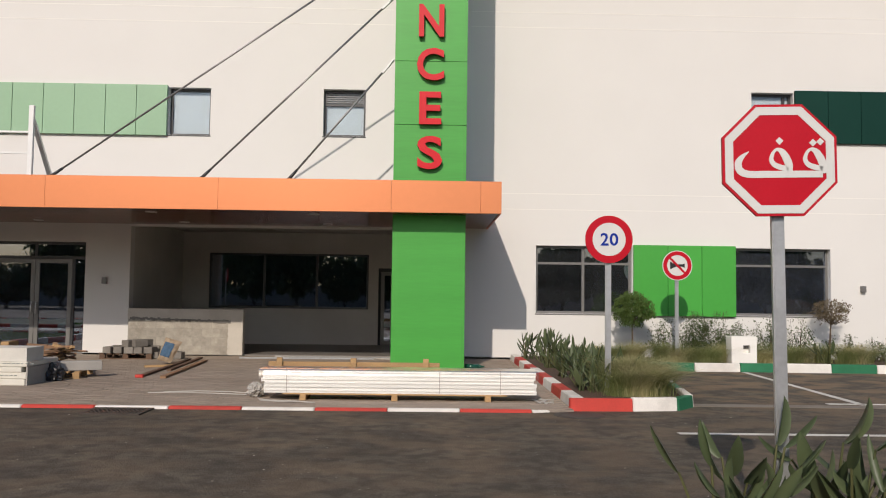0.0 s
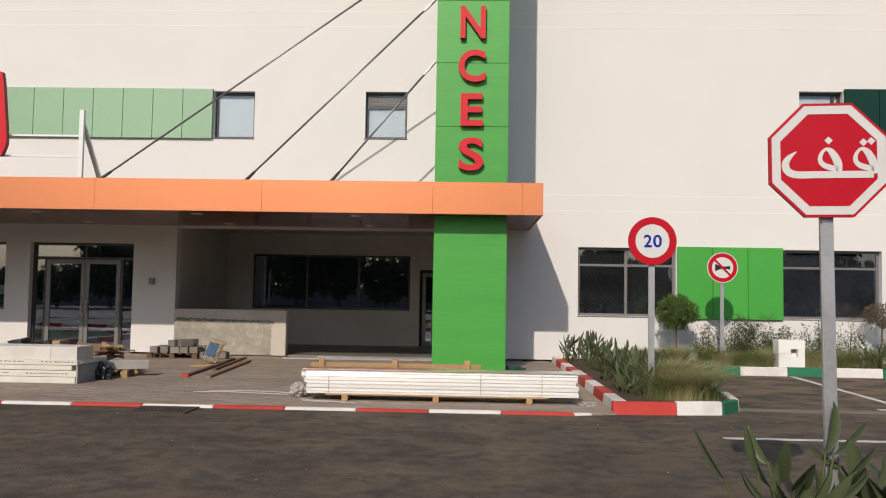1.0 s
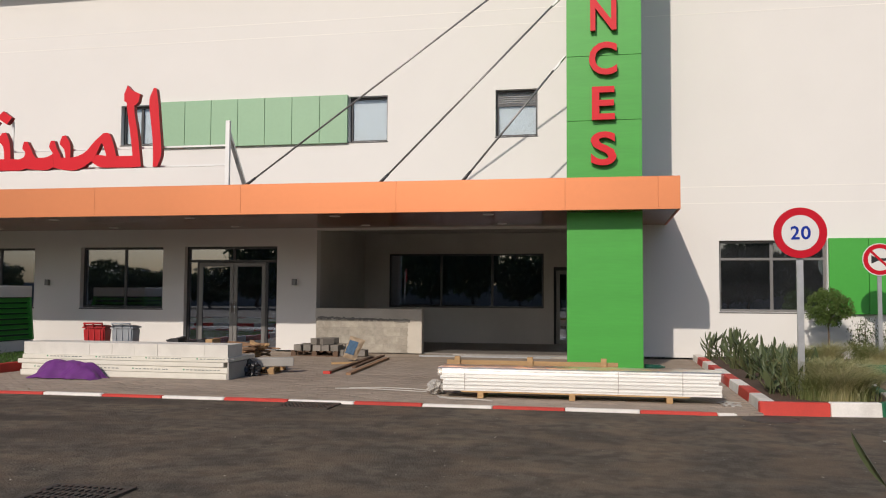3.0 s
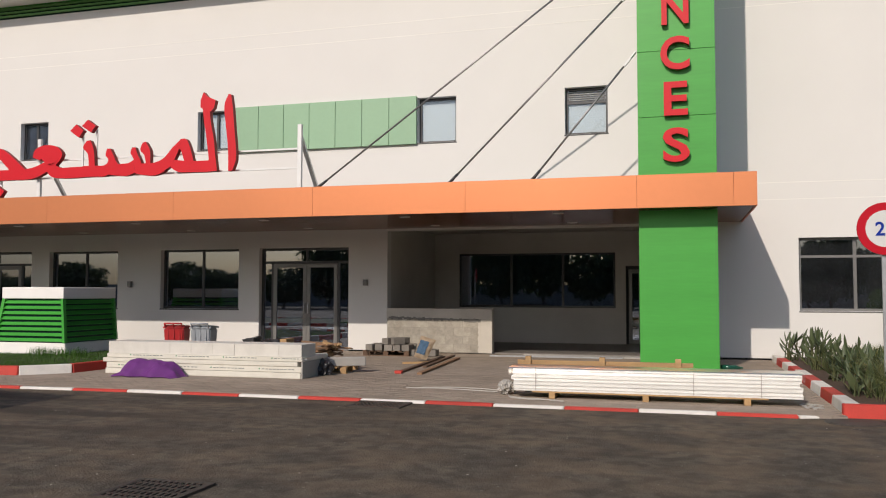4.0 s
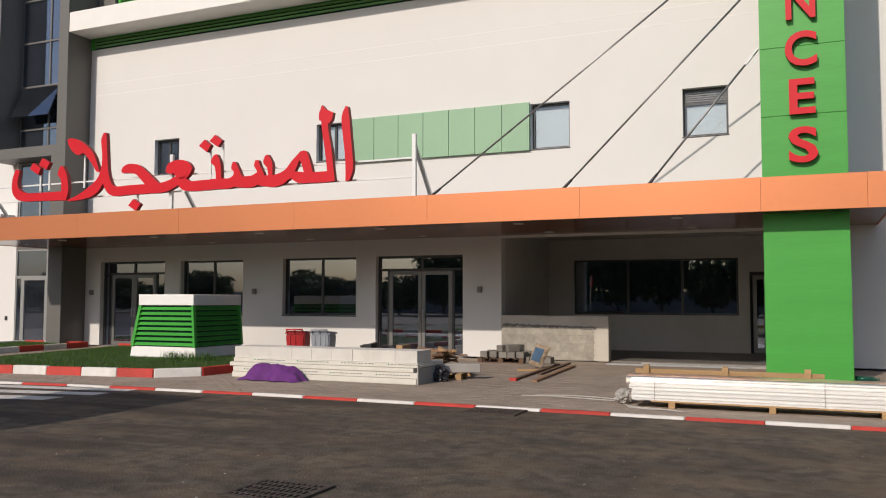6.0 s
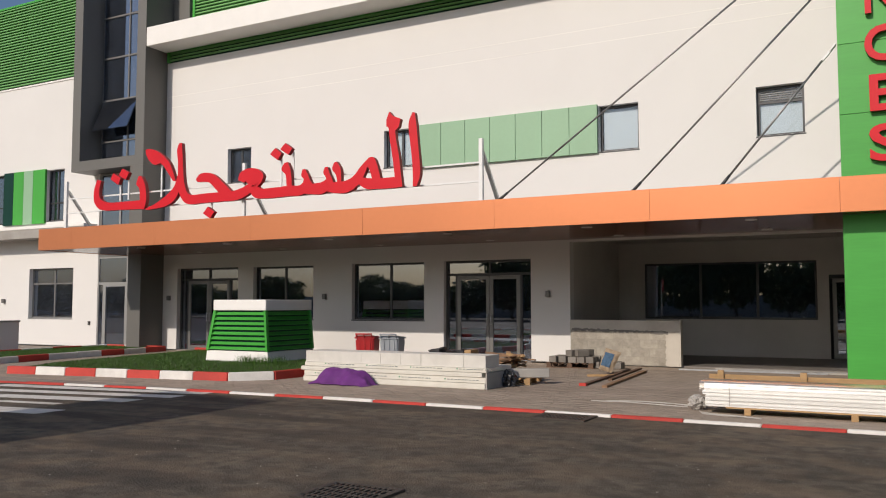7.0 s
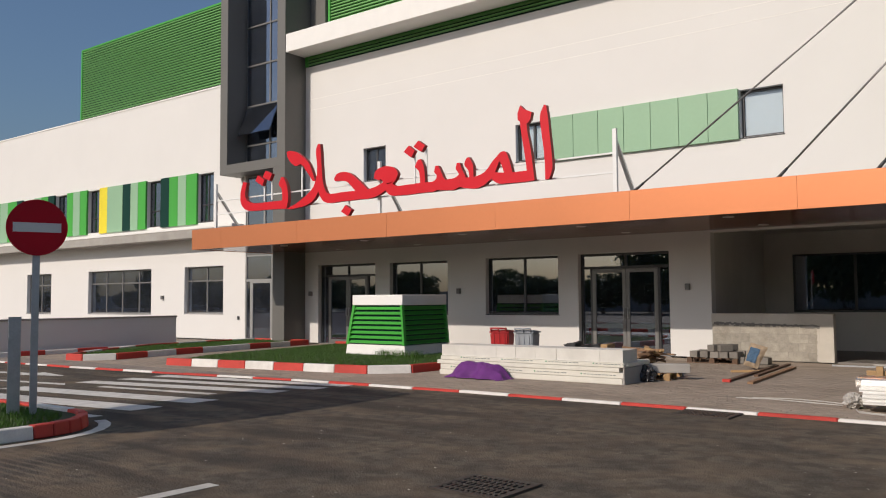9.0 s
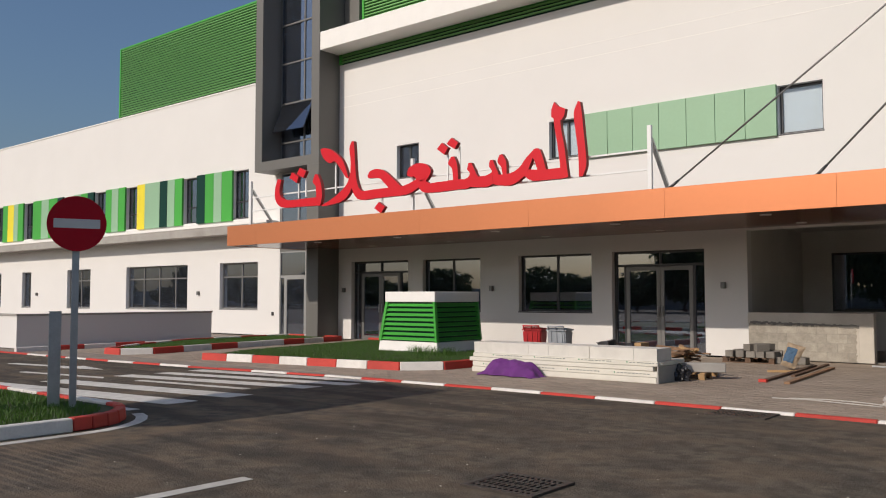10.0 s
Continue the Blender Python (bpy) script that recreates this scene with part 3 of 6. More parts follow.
for ch, z0, z1, x0, x1 in (("N", 7.09, 7.79, -0.273, 0.264), ("C", 6.15, 6.845, -0.303, 0.273), ("E", 5.21, 5.905, -0.244, 0.225), ("S", 4.255, 4.96, -0.273, 0.254)):
    me = fitted(glyph(ch, fat=0.022, deep=0.045), x0, x1, z0, z1, CF - 0.13)
    rim(me, M["red"], M["dark_red"])
    ob = tagged(new("sign_letter", me), "red raised capital letter %s on the green column" % ch, "letter", group="letters on the column")

# ---- stay cables ----
for i, (x, top) in enumerate(((-7.91, 9.12), (-4.785, 7.986), (-2.954, 6.62))):
    st = thing("stay_cable", "thin steel stay rod from the canopy to the column", "cable", group="stay cables")
    a, b = Vector((x, 17.6, 4.048)), Vector((-0.80, 17.6, top))
    u = (b - a).normalized()
    a -= u * 0.12
    bm = bmesh.new()
    tube(bm, a + u * 0.3, b - u * 0.35, 0.022, sides=8)
    part("rod", bm, M["cable"], st)
    bm = bmesh.new()
    tube(bm, a, a + u * 0.34, 0.04, 0.028, sides=8)
    box(bm, a.x - 0.08, a.x + 0.08, a.y - 0.06, a.y + 0.06, 3.862, 3.95)
    part("lower_socket", bm, M["frame"], st, "dark steel socket")
    bm = bmesh.new()
    bar(bm, b - u * 0.38, b - u * 0.12, 0.07, 0.05)
    bar(bm, b - u * 0.16, b, 0.13, 0.03)
    part("upper_socket", bm, M["post_white"], st, "white steel fork socket")

M["screen_grey"] = mat("light_grey_aluminium", (0.33, 0.33, 0.32), 0.4, metal=0.3, vary=0.06, bump=0.02)
# ---- tower frame and eave ----
TX0, TX1, TY = -25.95, -22.3, 20.0
tower = thing("stair_tower", "dark grey framed glazed stair bay", "building part")
bm = bmesh.new()
box(bm, TX0, TX0 + 0.42, TY, FY + 0.6, 6.36, 15.2)
box(bm, TX1 - 0.42, TX1, TY, FY + 0.6, 6.36, 15.2)
box(bm, TX0 + 0.42, TX1 - 0.42, TY, FY + 0.6, 6.36, 6.72)
box(bm, TX0 + 0.42, TX1 - 0.42, TY, FY + 0.6, 14.8, 15.2)
part("surround", bm, M["grey_clad"], tower, "dark grey clad surround")
block("leg", (TX1 - 0.62, TX1 - 0.002, TY, FY + 0.3, 0.0, 6.356), M["grey_clad"], tower)
zz = [6.72, 7.55, 9.08, 10.66, 12.2, 13.7, 14.8]
xx = [TX0 + 0.42, -24.17, -23.4, TX1 - 0.42]
bm = bmesh.new()
for x in xx:
    box(bm, x - 0.03, x + 0.03, TY + 0.92, TY + 1.0, 6.72, 14.8)
for z in zz[1:-1]:
    box(bm, xx[0] + 0.03, xx[-1] - 0.03, TY + 0.91, TY + 0.99, z - 0.03, z + 0.03)
part("mullions", bm, M["grey_frame"], tower)
for a, b in zip(xx, xx[1:]):
    for c, d in zip(zz, zz[1:]):
        block("pane", (a + 0.03, b - 0.03, TY + 0.95, TY + 0.958, c + 0.03, d - 0.03), M["glass"], tower).visible_shadow = False
bm = bmesh.new()
box(bm, -0.9, 0.9, -0.02, 0.02, -1.2, 0)
vent = part("open_vent", bm, M["glass"], tower, "top-hung glass vent, tilted open")
vent.matrix_basis = pose(-24.5, TY + 0.86, 9.0, -22, 0, 0)
block("backing", (TX0, TX1, FY + 0.61, FY + 0.7, 4.3, 15.2), M["inside"], tower)
# glass screen and door below
sc = thing("glass_screen", "tall grey framed glass screen with a door below the stair bay", "glazing", kind="structure")
for z0, z1, xs_ in ((0.075, 2.35, (-25.25, -24.95, -23.75, -23.45)), (2.35, 3.3, (-25.25, -23.75, -23.45)), (3.97, 6.32, (-25.2, -24.2, -22.85))):
    for a, b in zip(xs_, xs_[1:]):
        wide = 0.11 if (z0 < 1 and b - a > 1) else 0.045
        bm = bmesh.new()
        for q in ((a, a + wide, z0, z1), (b - wide, b, z0, z1), (a + wide, b - wide, z0, z0 + wide), (a + wide, b - wide, z1 - wide, z1)):
            box(bm, q[0], q[1], FY - 0.29, FY - 0.22, q[2], q[3])
        part("screen_frame", bm, M["screen_grey"], sc)
        block("pane", (a + wide, b - wide, FY - 0.26, FY - 0.252, z0 + wide, z1 - wide), M["glass"], sc).visible_shadow = False
block("spandrel", (-25.3, -22.85, FY - 0.29, FY - 0.2, 3.3, 3.95), M["grey_clad"], sc)
block("notice_band", (-25.1, -23.9, FY - 0.24, FY - 0.23, 2.42, 2.72), M["pale_green"], sc, "pale green band behind the glass")
block("side_return", (-25.36, -25.26, FY - 0.3, FY + 0.3, 0.0, 6.35), M["render"], sc)
block("back_screen", (-25.25, -22.8, FY + 0.5, FY + 0.55, 3.4, 6.35), M["inside"], sc)
block("jamb", (-23.44, -23.3, FY - 0.3, FY + 0.3, 0.0, 3.29), M["render"], sc)

eave = thing("roof_eave", "white projecting eave slab over a band of green louvres", "eave", kind="structure")
block("fascia", (TX1 + 0.002, 16.0, TY + 0.02, FY + 0.3, 10.46, 11.12), M["white"], eave, w=0.01)


def louvre(name, x0, x1, z0, z1, y, pitch, label, depth=0.09):
    """Slanted metal blades, one object each, on uprights."""
    lv = thing(name, label, "louvre", (0, 0, 0), kind="structure")
    bm = bmesh.new()
    prof = ((0, 0), (-depth * 0.8, -pitch * 0.22), (-depth, -pitch * 0.68), (-depth * 0.15, -pitch * 0.74))
    ends = [[bm.verts.new((x, py, pz)) for py, pz in prof] for x in (x0, x1)]
    for i in range(4):
        j = (i + 1) % 4
        bm.faces.new((ends[0][i], ends[0][j], ends[1][j], ends[1][i]))
    bm.faces.new(ends[0][::-1])
    bm.faces.new(ends[1])
    me = mesh_of("blade", bm, M["louvre_green"])
    n = int((z1 - z0) / pitch)
    for i in range(n):
        o = new("blade", me)
        o.parent = lv
        o.location = (0, y, z1 - i * pitch)
    bm = bmesh.new()
    box(bm, x0, x1, y + 0.02, y + 0.08, z0, z1)
    part("backing", bm, M["dark_green"], lv)
    for x in (x0, x1):
        block("edge_post", (x - 0.05, x + 0.05, y - depth - 0.02, y + 0.02, z0, z1 + 0.06), M["green"], lv)
    block("top_rail", (x0, x1, y - depth - 0.01, y + 0.02, z1 + 0.001, z1 + 0.08), M["green"], lv)
    return lv


louvre("louvre_west", -38.1, TX0 - 0.1, 10.25, 13.7, FY + 0.25, 0.115, "bright green horizontal metal louvres on the roof")
louvre("louvre_east", TX1 + 0.9, 16.0, 11.2, 14.2, FY + 0.4, 0.115, "bright green horizontal metal louvres above the eave")
louvre("louvre_under_eave", TX1 + 0.1, 16.0, 10.1, 10.44, FY - 0.0, 0.11, "narrow band of green louvres under the eave", depth=0.06)
tagged(block("wall_parapet_return", (TX1 + 0.05, TX1 + 0.8, FY + 0.2, FY + 0.5, 11.13, 14.5), M["grey_clad"]), "grey clad return beside the stair bay", "wall", kind="structure")
tagged(block("wall_parapet", (-70, -25.96, FY - 0.03, FY + 0.33, 10.2, 10.26), M["white"]), "white metal parapet capping", "wall", kind="structure")

# striped band of the west wing
band = thing("striped_panels", "upright cladding strips in greens and yellow between tall windows", "cladding panel", kind="structure")
STRIPS = ((-28.62, "green"), (-29.34, "pale_green"), (-29.9, "green"), (-30.52, "dark_green"), (-31.13, None), (-32.23, "green"), (-32.82, "pale_green"), (-33.4, "dark_green"),
          (-34.02, "pale_green"), (-35.27, "yellow"), (-35.93, None), (-37.02, "green"), (-37.62, "pale_green"), (-38.24, "green"), (-38.81, None), (-40.0, "dark_green"),
          (-40.6, "green"), (-41.3, "pale_green"), (-42.0, None), (-43.2, "dark_green"), (-43.8, "green"), (-44.77, "pale_green"), (-45.61, "green"), (-46.6, None),
          (-47.81, "green"), (-48.44, "pale_green"), (-48.99, "yellow"), (-49.76, "green"), (-50.4, None), (-51.5, "green"), (-52.2, "pale_green"), (-53.0, "green"), (-54.0, None))
for (x1, k), (x0, _) in zip(STRIPS, STRIPS[1:]):
    if k:
        block("strip", (x0 + 0.006, x1 - 0.006, FY - 0.09, FY - 0.001, 4.72, 6.82), M[k], band)
    else:
        bm = bmesh.new()
        for q in ((x0, x0 + 0.07, 4.78, 6.78), (x1 - 0.07, x1, 4.78, 6.78), (x0 + 0.07, x1 - 0.07, 4.78, 4.85), (x0 + 0.07, x1 - 0.07, 6.71, 6.78), (x0 + 0.07, x1 - 0.07, 5.45, 5.51)):
            box(bm, q[0], q[1], FY + 0.16, FY + 0.22, q[2], q[3])
        part("window_frame", bm, M["frame"], band, "dark window frame")
        block("pane", (x0 + 0.07, x1 - 0.07, FY + 0.18, FY + 0.188, 4.85, 6.71), M["glass"], band, "dark window pane")
        # dark sheet close behind the pane stands in for the room's shade
        block("room_dark", (x0 + 0.07, x1 - 0.07, FY + 0.24, FY + 0.25, 4.85, 6.71), M["dark_green"], band, "dark sheet standing in for the unlit room")
ledge = thing("wing_ledge", "projecting grey and white ledge below the striped band", "ledge", kind="structure")
block("ledge_top", (-70, -25.4, FY - 0.85, FY - 0.001, 4.42, 4.52), M["white"], ledge, w=0.005)
block("ledge_face", (-70, -25.4, FY - 0.83, FY - 0.001, 4.08, 4.418), M["concrete"], ledge)


# ---- planting bed, lawns, islands ----
bed = [(2.2, 12.0), (3.55, 12.1), (3.85, 12.5), (4.4, 15.2), (4.95, 18.6), (16, 18.4), (16, FY), (2.2, FY)]
slab("planting_bed", bed, -0.05, 0.12, M["soil"], "bare brown soil of a planting bed beside the forecourt", "soil")
bk = thing("bed_kerb", "painted kerb round the planting bed in red, white and green", "kerb", kind="structure")
kerb_run(bk, (2.1, 20.9), (2.1, 12.0), ("kerb_white", "kerb_red"), 0, height=0.17, width=0.2)
kerb_run(bk, (2.02, 11.86), (2.92, 11.9), ("kerb_red",), 0, height=0.18)
kerb_run(bk, (2.92, 11.9), (3.58, 12.0), ("kerb_white",), 0, height=0.18)
kerb_run(bk, (3.58, 12.0), (3.92, 12.42), ("kerb_green",), 0, height=0.18)
kerb_run(bk, (3.92, 12.42), (4.35, 15.2), ("kerb_white", "kerb_green"), 0, height=0.18)
kerb_run(bk, (4.35, 15.2), (4.9, 18.5), ("kerb_green", "kerb_white"), 0, height=0.18)
kerb_run(bk, (4.9, 18.5), (16, 18.3), ("kerb_green", "kerb_white"), 0, height=0.19, step=1.02)

lawn_a = [(-17.8, 12.2), (-12.0, 13.08), (-11.36, 13.75), (-11.1, 16.5), (-12.0, 20.2), (-20.0, 20.3), (-19.0, 14.2)]
lawn_b = [(-21.68, 11.76), (-21.05, 11.86), (-20.6, 12.55), (-20.95, 14.65), (-21.2, 16.7), (-21.5, 20.4), (-24.3, 20.4), (-24.25, 15.9), (-22.8, 13.35)]
NOSE = [(math.cos(math.pi * k / 14), math.sin(math.pi * k / 14)) for k in range(8)]
isle = [(-9.85, -2.0)] + [(-10.88 + 1.12 * c, 4.9 + 1.12 * s) for c, s in NOSE] + [(-24, 5.9), (-24, -2.0)]


def inside(p, poly):
    c = False
    for i in range(len(poly)):
        (x1, y1), (x2, y2) = poly[i - 1], poly[i]
        if (y1 > p[1]) != (y2 > p[1]) and p[0] < (x2 - x1) * (p[1] - y1) / (y2 - y1) + x1:
            c = not c
    return c


def leaf_mat(name, color, tip, rough=0.5, through_light=0.25):
    m = mat(name, color, rough, vary=0.3, scale=4, fine=40, bump=0.05, spec=0.35)
    n, l = m.node_tree.nodes, m.node_tree.links
    b = n["Principled BSDF"]
    geo = n.new("ShaderNodeNewGeometry")
    src = b.inputs["Base Color"].links[0].from_socket
    l.new(blend(n, l, geo.outputs["Random Per Island"], src, tip), b.inputs["Base Color"])
    b.inputs["Subsurface Weight"].default_value = 0.0
    tl = n.new("ShaderNodeBsdfTranslucent")
    tl.inputs[0].default_value = (*tip, 1)
    mx = n.new("ShaderNodeMixShader")
    mx.inputs[0].default_value = through_light
    out = n["Material Output"]
    l.new(b.outputs[0], mx.inputs[1])
    l.new(tl.outputs[0], mx.inputs[2])
    l.new(mx.outputs[0], out.inputs[0])
    return m


M["grass"] = leaf_mat("lawn_grass", (0.035, 0.10, 0.012), (0.075, 0.16, 0.02))
M["feather"] = leaf_mat("feather_grass", (0.22, 0.23, 0.08), (0.62, 0.56, 0.32), through_light=0.4)
M["feather_green"] = leaf_mat("green_feather_grass", (0.10, 0.15, 0.045), (0.33, 0.34, 0.14), through_light=0.4)
M["strelitzia"] = leaf_mat("broad_leaf", (0.055, 0.080, 0.034), (0.125, 0.155, 0.075), 0.42, 0.22)
M["stem"] = leaf_mat("leaf_stalk", (0.06, 0.08, 0.03), (0.12, 0.12, 0.05), 0.5, 0.1)
M["shrub"] = leaf_mat("shrub_leaf", (0.045, 0.07, 0.025), (0.09, 0.12, 0.04))
M["topiary"] = leaf_mat("topiary_leaf", (0.05, 0.10, 0.02), (0.13, 0.19, 0.045), through_light=0.35)
M["dry_leaf"] = leaf_mat("dry_leaf", (0.10, 0.07, 0.04), (0.17, 0.13, 0.07))
M["bark"] = mat("bark", (0.12, 0.08, 0.055), 0.9, vary=0.35, scale=12, fine=80, bump=0.8, stretch=(1, 1, 0.2))
M["tree_leaf"] = leaf_mat("tree_leaf", (0.028, 0.052, 0.02), (0.06, 0.085, 0.035))


def raw(name, verts, faces, material, parent=None, label="", category="", kind=""):
    me = bpy.data.meshes.new(name)
    me.from_pydata(verts, [], faces)
    me.materials.append(material)
    me.update()
    ob = new(name, me)
    if parent is not None:
        ob.parent = parent
    return tagged(ob, label, category, kind=kind)


def blades(rng, spots, height, width, lean, segs=1):
    """Grass blades as thin tapering ribbons that bend over."""
    V, F = [], []
    for x, y, z in spots:
        a, h = rng.uniform(0, 2 * math.pi), height * rng.uniform(0.55, 1.15)
        b = a + rng.uniform(-1.2, 1.2)
        bend = lean * rng.uniform(0.2, 1.0) * h
        w = width * rng.uniform(0.7, 1.2)
        s0 = len(V)
        for k in range(segs):
            t = k / segs
            cx, cy, cz = x + bend * t * t * math.cos(b), y + bend * t * t * math.sin(b), z + h * t * (1 - 0.25 * lean * t)
            ww = w * (1 - t * 0.6)
            V += [(cx - ww * math.sin(a), cy + ww * math.cos(a), cz), (cx + ww * math.sin(a), cy - ww * math.cos(a), cz)]
        V.append((x + bend * math.cos(b), y + bend * math.sin(b), z + h * (1 - 0.25 * lean)))
        for k in range(segs - 1):
            F.append((s0 + 2 * k, s0 + 2 * k + 1, s0 + 2 * k + 3, s0 + 2 * k + 2))
        F.append((s0 + 2 * segs - 2, s0 + 2 * segs - 1, s0 + 2 * segs))
    return V, F


def scatter(rng, poly, n, z, margin=0.16):
    xs, ys = [p[0] for p in poly], [p[1] for p in poly]
    cx, cy = sum(xs) / len(xs), sum(ys) / len(ys)
    out = []
    inner = [(x + (cx - x) * margin / max(0.3, math.hypot(cx - x, cy - y)), y + (cy - y) * margin / max(0.3, math.hypot(cx - x, cy - y))) for x, y in poly]
    while len(out) < n:
        p = (rng.uniform(min(xs), max(xs)), rng.uniform(min(ys), max(ys)))
        if inside(p, inner):
            out.append((*p, z))
    return out


rng = random.Random(4)
for k, (pts, n, z) in enumerate(((lawn_a, 36000, 0.12), (lawn_b, 16000, 0.15), (isle, 32000, 0.12))):
    slab("lawn_bed", pts, 0.0, z, M["lawn_soil"], "raised bed of short green lawn", "lawn")
    own = thing("lawn_kerb", "painted red and white kerb round the lawn", "kerb", kind="structure")
    for i in range(len(pts)):
        a, b = pts[i], pts[(i + 1) % len(pts)]
        d = Vector((b[0] - a[0], b[1] - a[1]))
        if k == 0 and i >= 5:
            kerb_run(own, a, b, ("kerb_white",), 0, height=0.09, base=0.0)
        elif d.length < 0.75:
            kerb_run(own, a, b, ("kerb_red",), 0, height=(0.21, 0.21, 0.16)[k], base=0.0, step=2)
        else:
            kerb_run(own, a, b, RW, ((0, 1, 0, 0, 1, 0, 1), (0, 1, 0, 0, 1, 0, 1, 0, 1), (1,) * 30)[k][i], height=(0.21, 0.21, 0.16)[k], base=0.0, step=0.84 if k == 0 else 1.04)
    area = pts if k < 2 else [(-9.98, 0.5)] + [(-10.88 + 1.0 * c, 4.9 + 1.0 * s) for c, s in NOSE] + [(-16, 5.8), (-16, 0.5)]
    V, F = blades(rng, scatter(rng, area, n, z), 0.062 if k < 2 else 0.085, 0.006, 0.6)
    raw("lawn_grass", V, F, M["grass"], None, "short green lawn grass blades", "grass", "stuff")

# ---- road markings ----


def mark(pts, label="worn white paint line on the asphalt", z=0.004):
    slab("road_marking", pts, 0.0005, z, M["road_paint"], label, "road marking")


for x0, a0, a1, x1, b0, b1 in ((-19.5, 5.85, 6.42, -11.12, 7.02, 7.55), (-15.97, 7.38, 7.86, -11.12, 8.09, 8.59), (-14.72, 8.58, 8.75, -11.9, 8.98, 9.15),
                               (-15.9, 8.82, 9.22, -11.17, 9.72, 10.14), (-15.8, 9.66, 10.0, -10.97, 10.54, 10.9), (-15.77, 10.46, 10.84, -10.9, 11.2, 11.5)):
    mark([(x0, a0), (x1, b0), (x1, b1), (x0, a1)], "worn white stripe of a pedestrian crossing")
mark([(-12.0, 6.15), (-10.95, 6.3), (-10.95, 6.48), (-12.0, 6.35)], "short white stripe of a pedestrian crossing")
mark([(-20.8, 8.82), (-18.7, 9.18), (-18.65, 9.02), (-17.5, 9.45), (-18.75, 9.66), (-18.75, 9.42), (-20.8, 9.03)], "white painted direction arrow")
mark([(-18.3, 8.0), (-15.6, 8.44), (-15.85, 8.58), (-18.3, 8.15)])
mark([(-6.2, 3.0), (-6.05, 3.0), (-6.0, 4.65), (-6.15, 4.65)])
mark([(6.67, 12.82), (6.79, 12.82), (7.05, 18.4), (6.93, 18.4)], "white parking bay line")
mark([(9.5, 12.82), (9.62, 12.82), (10.25, 18.35), (10.13, 18.35)], "white parking bay line")
mark([(6.2, 12.88), (16, 12.78), (16, 12.9), (6.2, 13.0)], "white parking bay line")
mark([(3.0, 9.92), (16, 9.85), (16, 9.97), (3.0, 10.04)])
arc = [(-9.53, -2.0)] + [(-10.88 + 1.43 * c, 4.9 + 1.43 * s) for c, s in NOSE[:7]] + [(-10.88 + 1.28 * c, 4.9 + 1.28 * s) for c, s in NOSE[6::-1]] + [(-9.68, -2.0)]
mark(arc, "curved white edge line round the traffic island")
M["gutter"] = mat("dusty_gutter", (0.19, 0.16, 0.13), 0.9, vary=0.25, scale=3, fine=40, bump=0.3, stain=0.4)
# dusty concrete gutter at the mouth of the parking
slab("gutter_strip", [(3.95, 12.45), (16, 12.3), (16, 12.6), (4.0, 12.75)], 0.0005, 0.008, M["gutter"], "dusty worn concrete gutter strip", "gutter")

# ---- drains ----
M["iron"] = mat("cast_iron", (0.062, 0.050, 0.042), 0.65, metal=0.3, vary=0.35, scale=8, fine=60, bump=0.4)
M["pit"] = mat("drain_pit_shade", (0.006, 0.006, 0.006), 1.0, vary=0.2, bump=0)


def grate(x, y, w, d, turn=0.0):
    g = thing("drain_grate", "dark cast iron slotted drain grate set in the asphalt", "drain", (x, y, 0.0), group="drain grates", turn=turn)
    bm = bmesh.new()
    for q in ((-w / 2, w / 2, -d / 2, -d / 2 + 0.05), (-w / 2, w / 2, d / 2 - 0.05, d / 2), (-w / 2, -w / 2 + 0.05, -d / 2 + 0.05, d / 2 - 0.05), (w / 2 - 0.05, w / 2, -d / 2 + 0.05, d / 2 - 0.05)):
        box(bm, q[0], q[1], q[2], q[3], 0.001, 0.022)
    part("grate_frame", bm, M["iron"], g)
    n = int(w / 0.055)
    for i in range(1, n):
        bx = -w / 2 + i * w / n
        block("grate_bar", (bx - 0.012, bx + 0.013, -d / 2 + 0.05, d / 2 - 0.05, 0.004, 0.02), M["iron"], g)
    for i in range(1, 5):
        cy = -d / 2 + i * d / 5
        block("cross_bar", (-w / 2 + 0.05, w / 2 - 0.05, cy - 0.014, cy + 0.014, 0.005, 0.0195), M["iron"], g)
    # flat near-black plate on the road, its colour standing for the unlit hole
    block("pit", (-w / 2 + 0.04, w / 2 - 0.04, -d / 2 + 0.04, d / 2 - 0.04, 0.0006, 0.003), M["pit"], g)


grate(-4.08, 5.92, 0.72, 0.66)
grate(-4.12, 11.28, 0.8, 0.6)
mh = thing("manhole_cover", "round dark iron manhole cover in the road", "manhole cover", (2.08, 11.42, 0))
bm = bmesh.new()
tube(bm, (0, 0, 0.0008), (0, 0, 0.005), 0.35, 0.348, sides=32)
part("rim", bm, M["iron"], mh)
bm = bmesh.new()
tube(bm, (0, 0, 0.0052), (0, 0, 0.009), 0.30, 0.298, sides=32)
part("lid", bm, M["iron"], mh)

# ---- road signs ----
M["sign_red"] = mat("sign_red", (0.46, 0.006, 0.018), 0.4, vary=0.08, scale=3, bump=0.01, spec=0.2)
M["sign_white"] = mat("sign_white", (0.62, 0.62, 0.60), 0.4, vary=0.06, scale=3, bump=0.01, spec=0.25)
M["sign_blue"] = mat("sign_blue", (0.006, 0.03, 0.27), 0.45, vary=0.05, bump=0.01, spec=0.15)
M["sign_black"] = mat("sign_black", (0.012, 0.012, 0.014), 0.4, vary=0.1, bump=0.01)


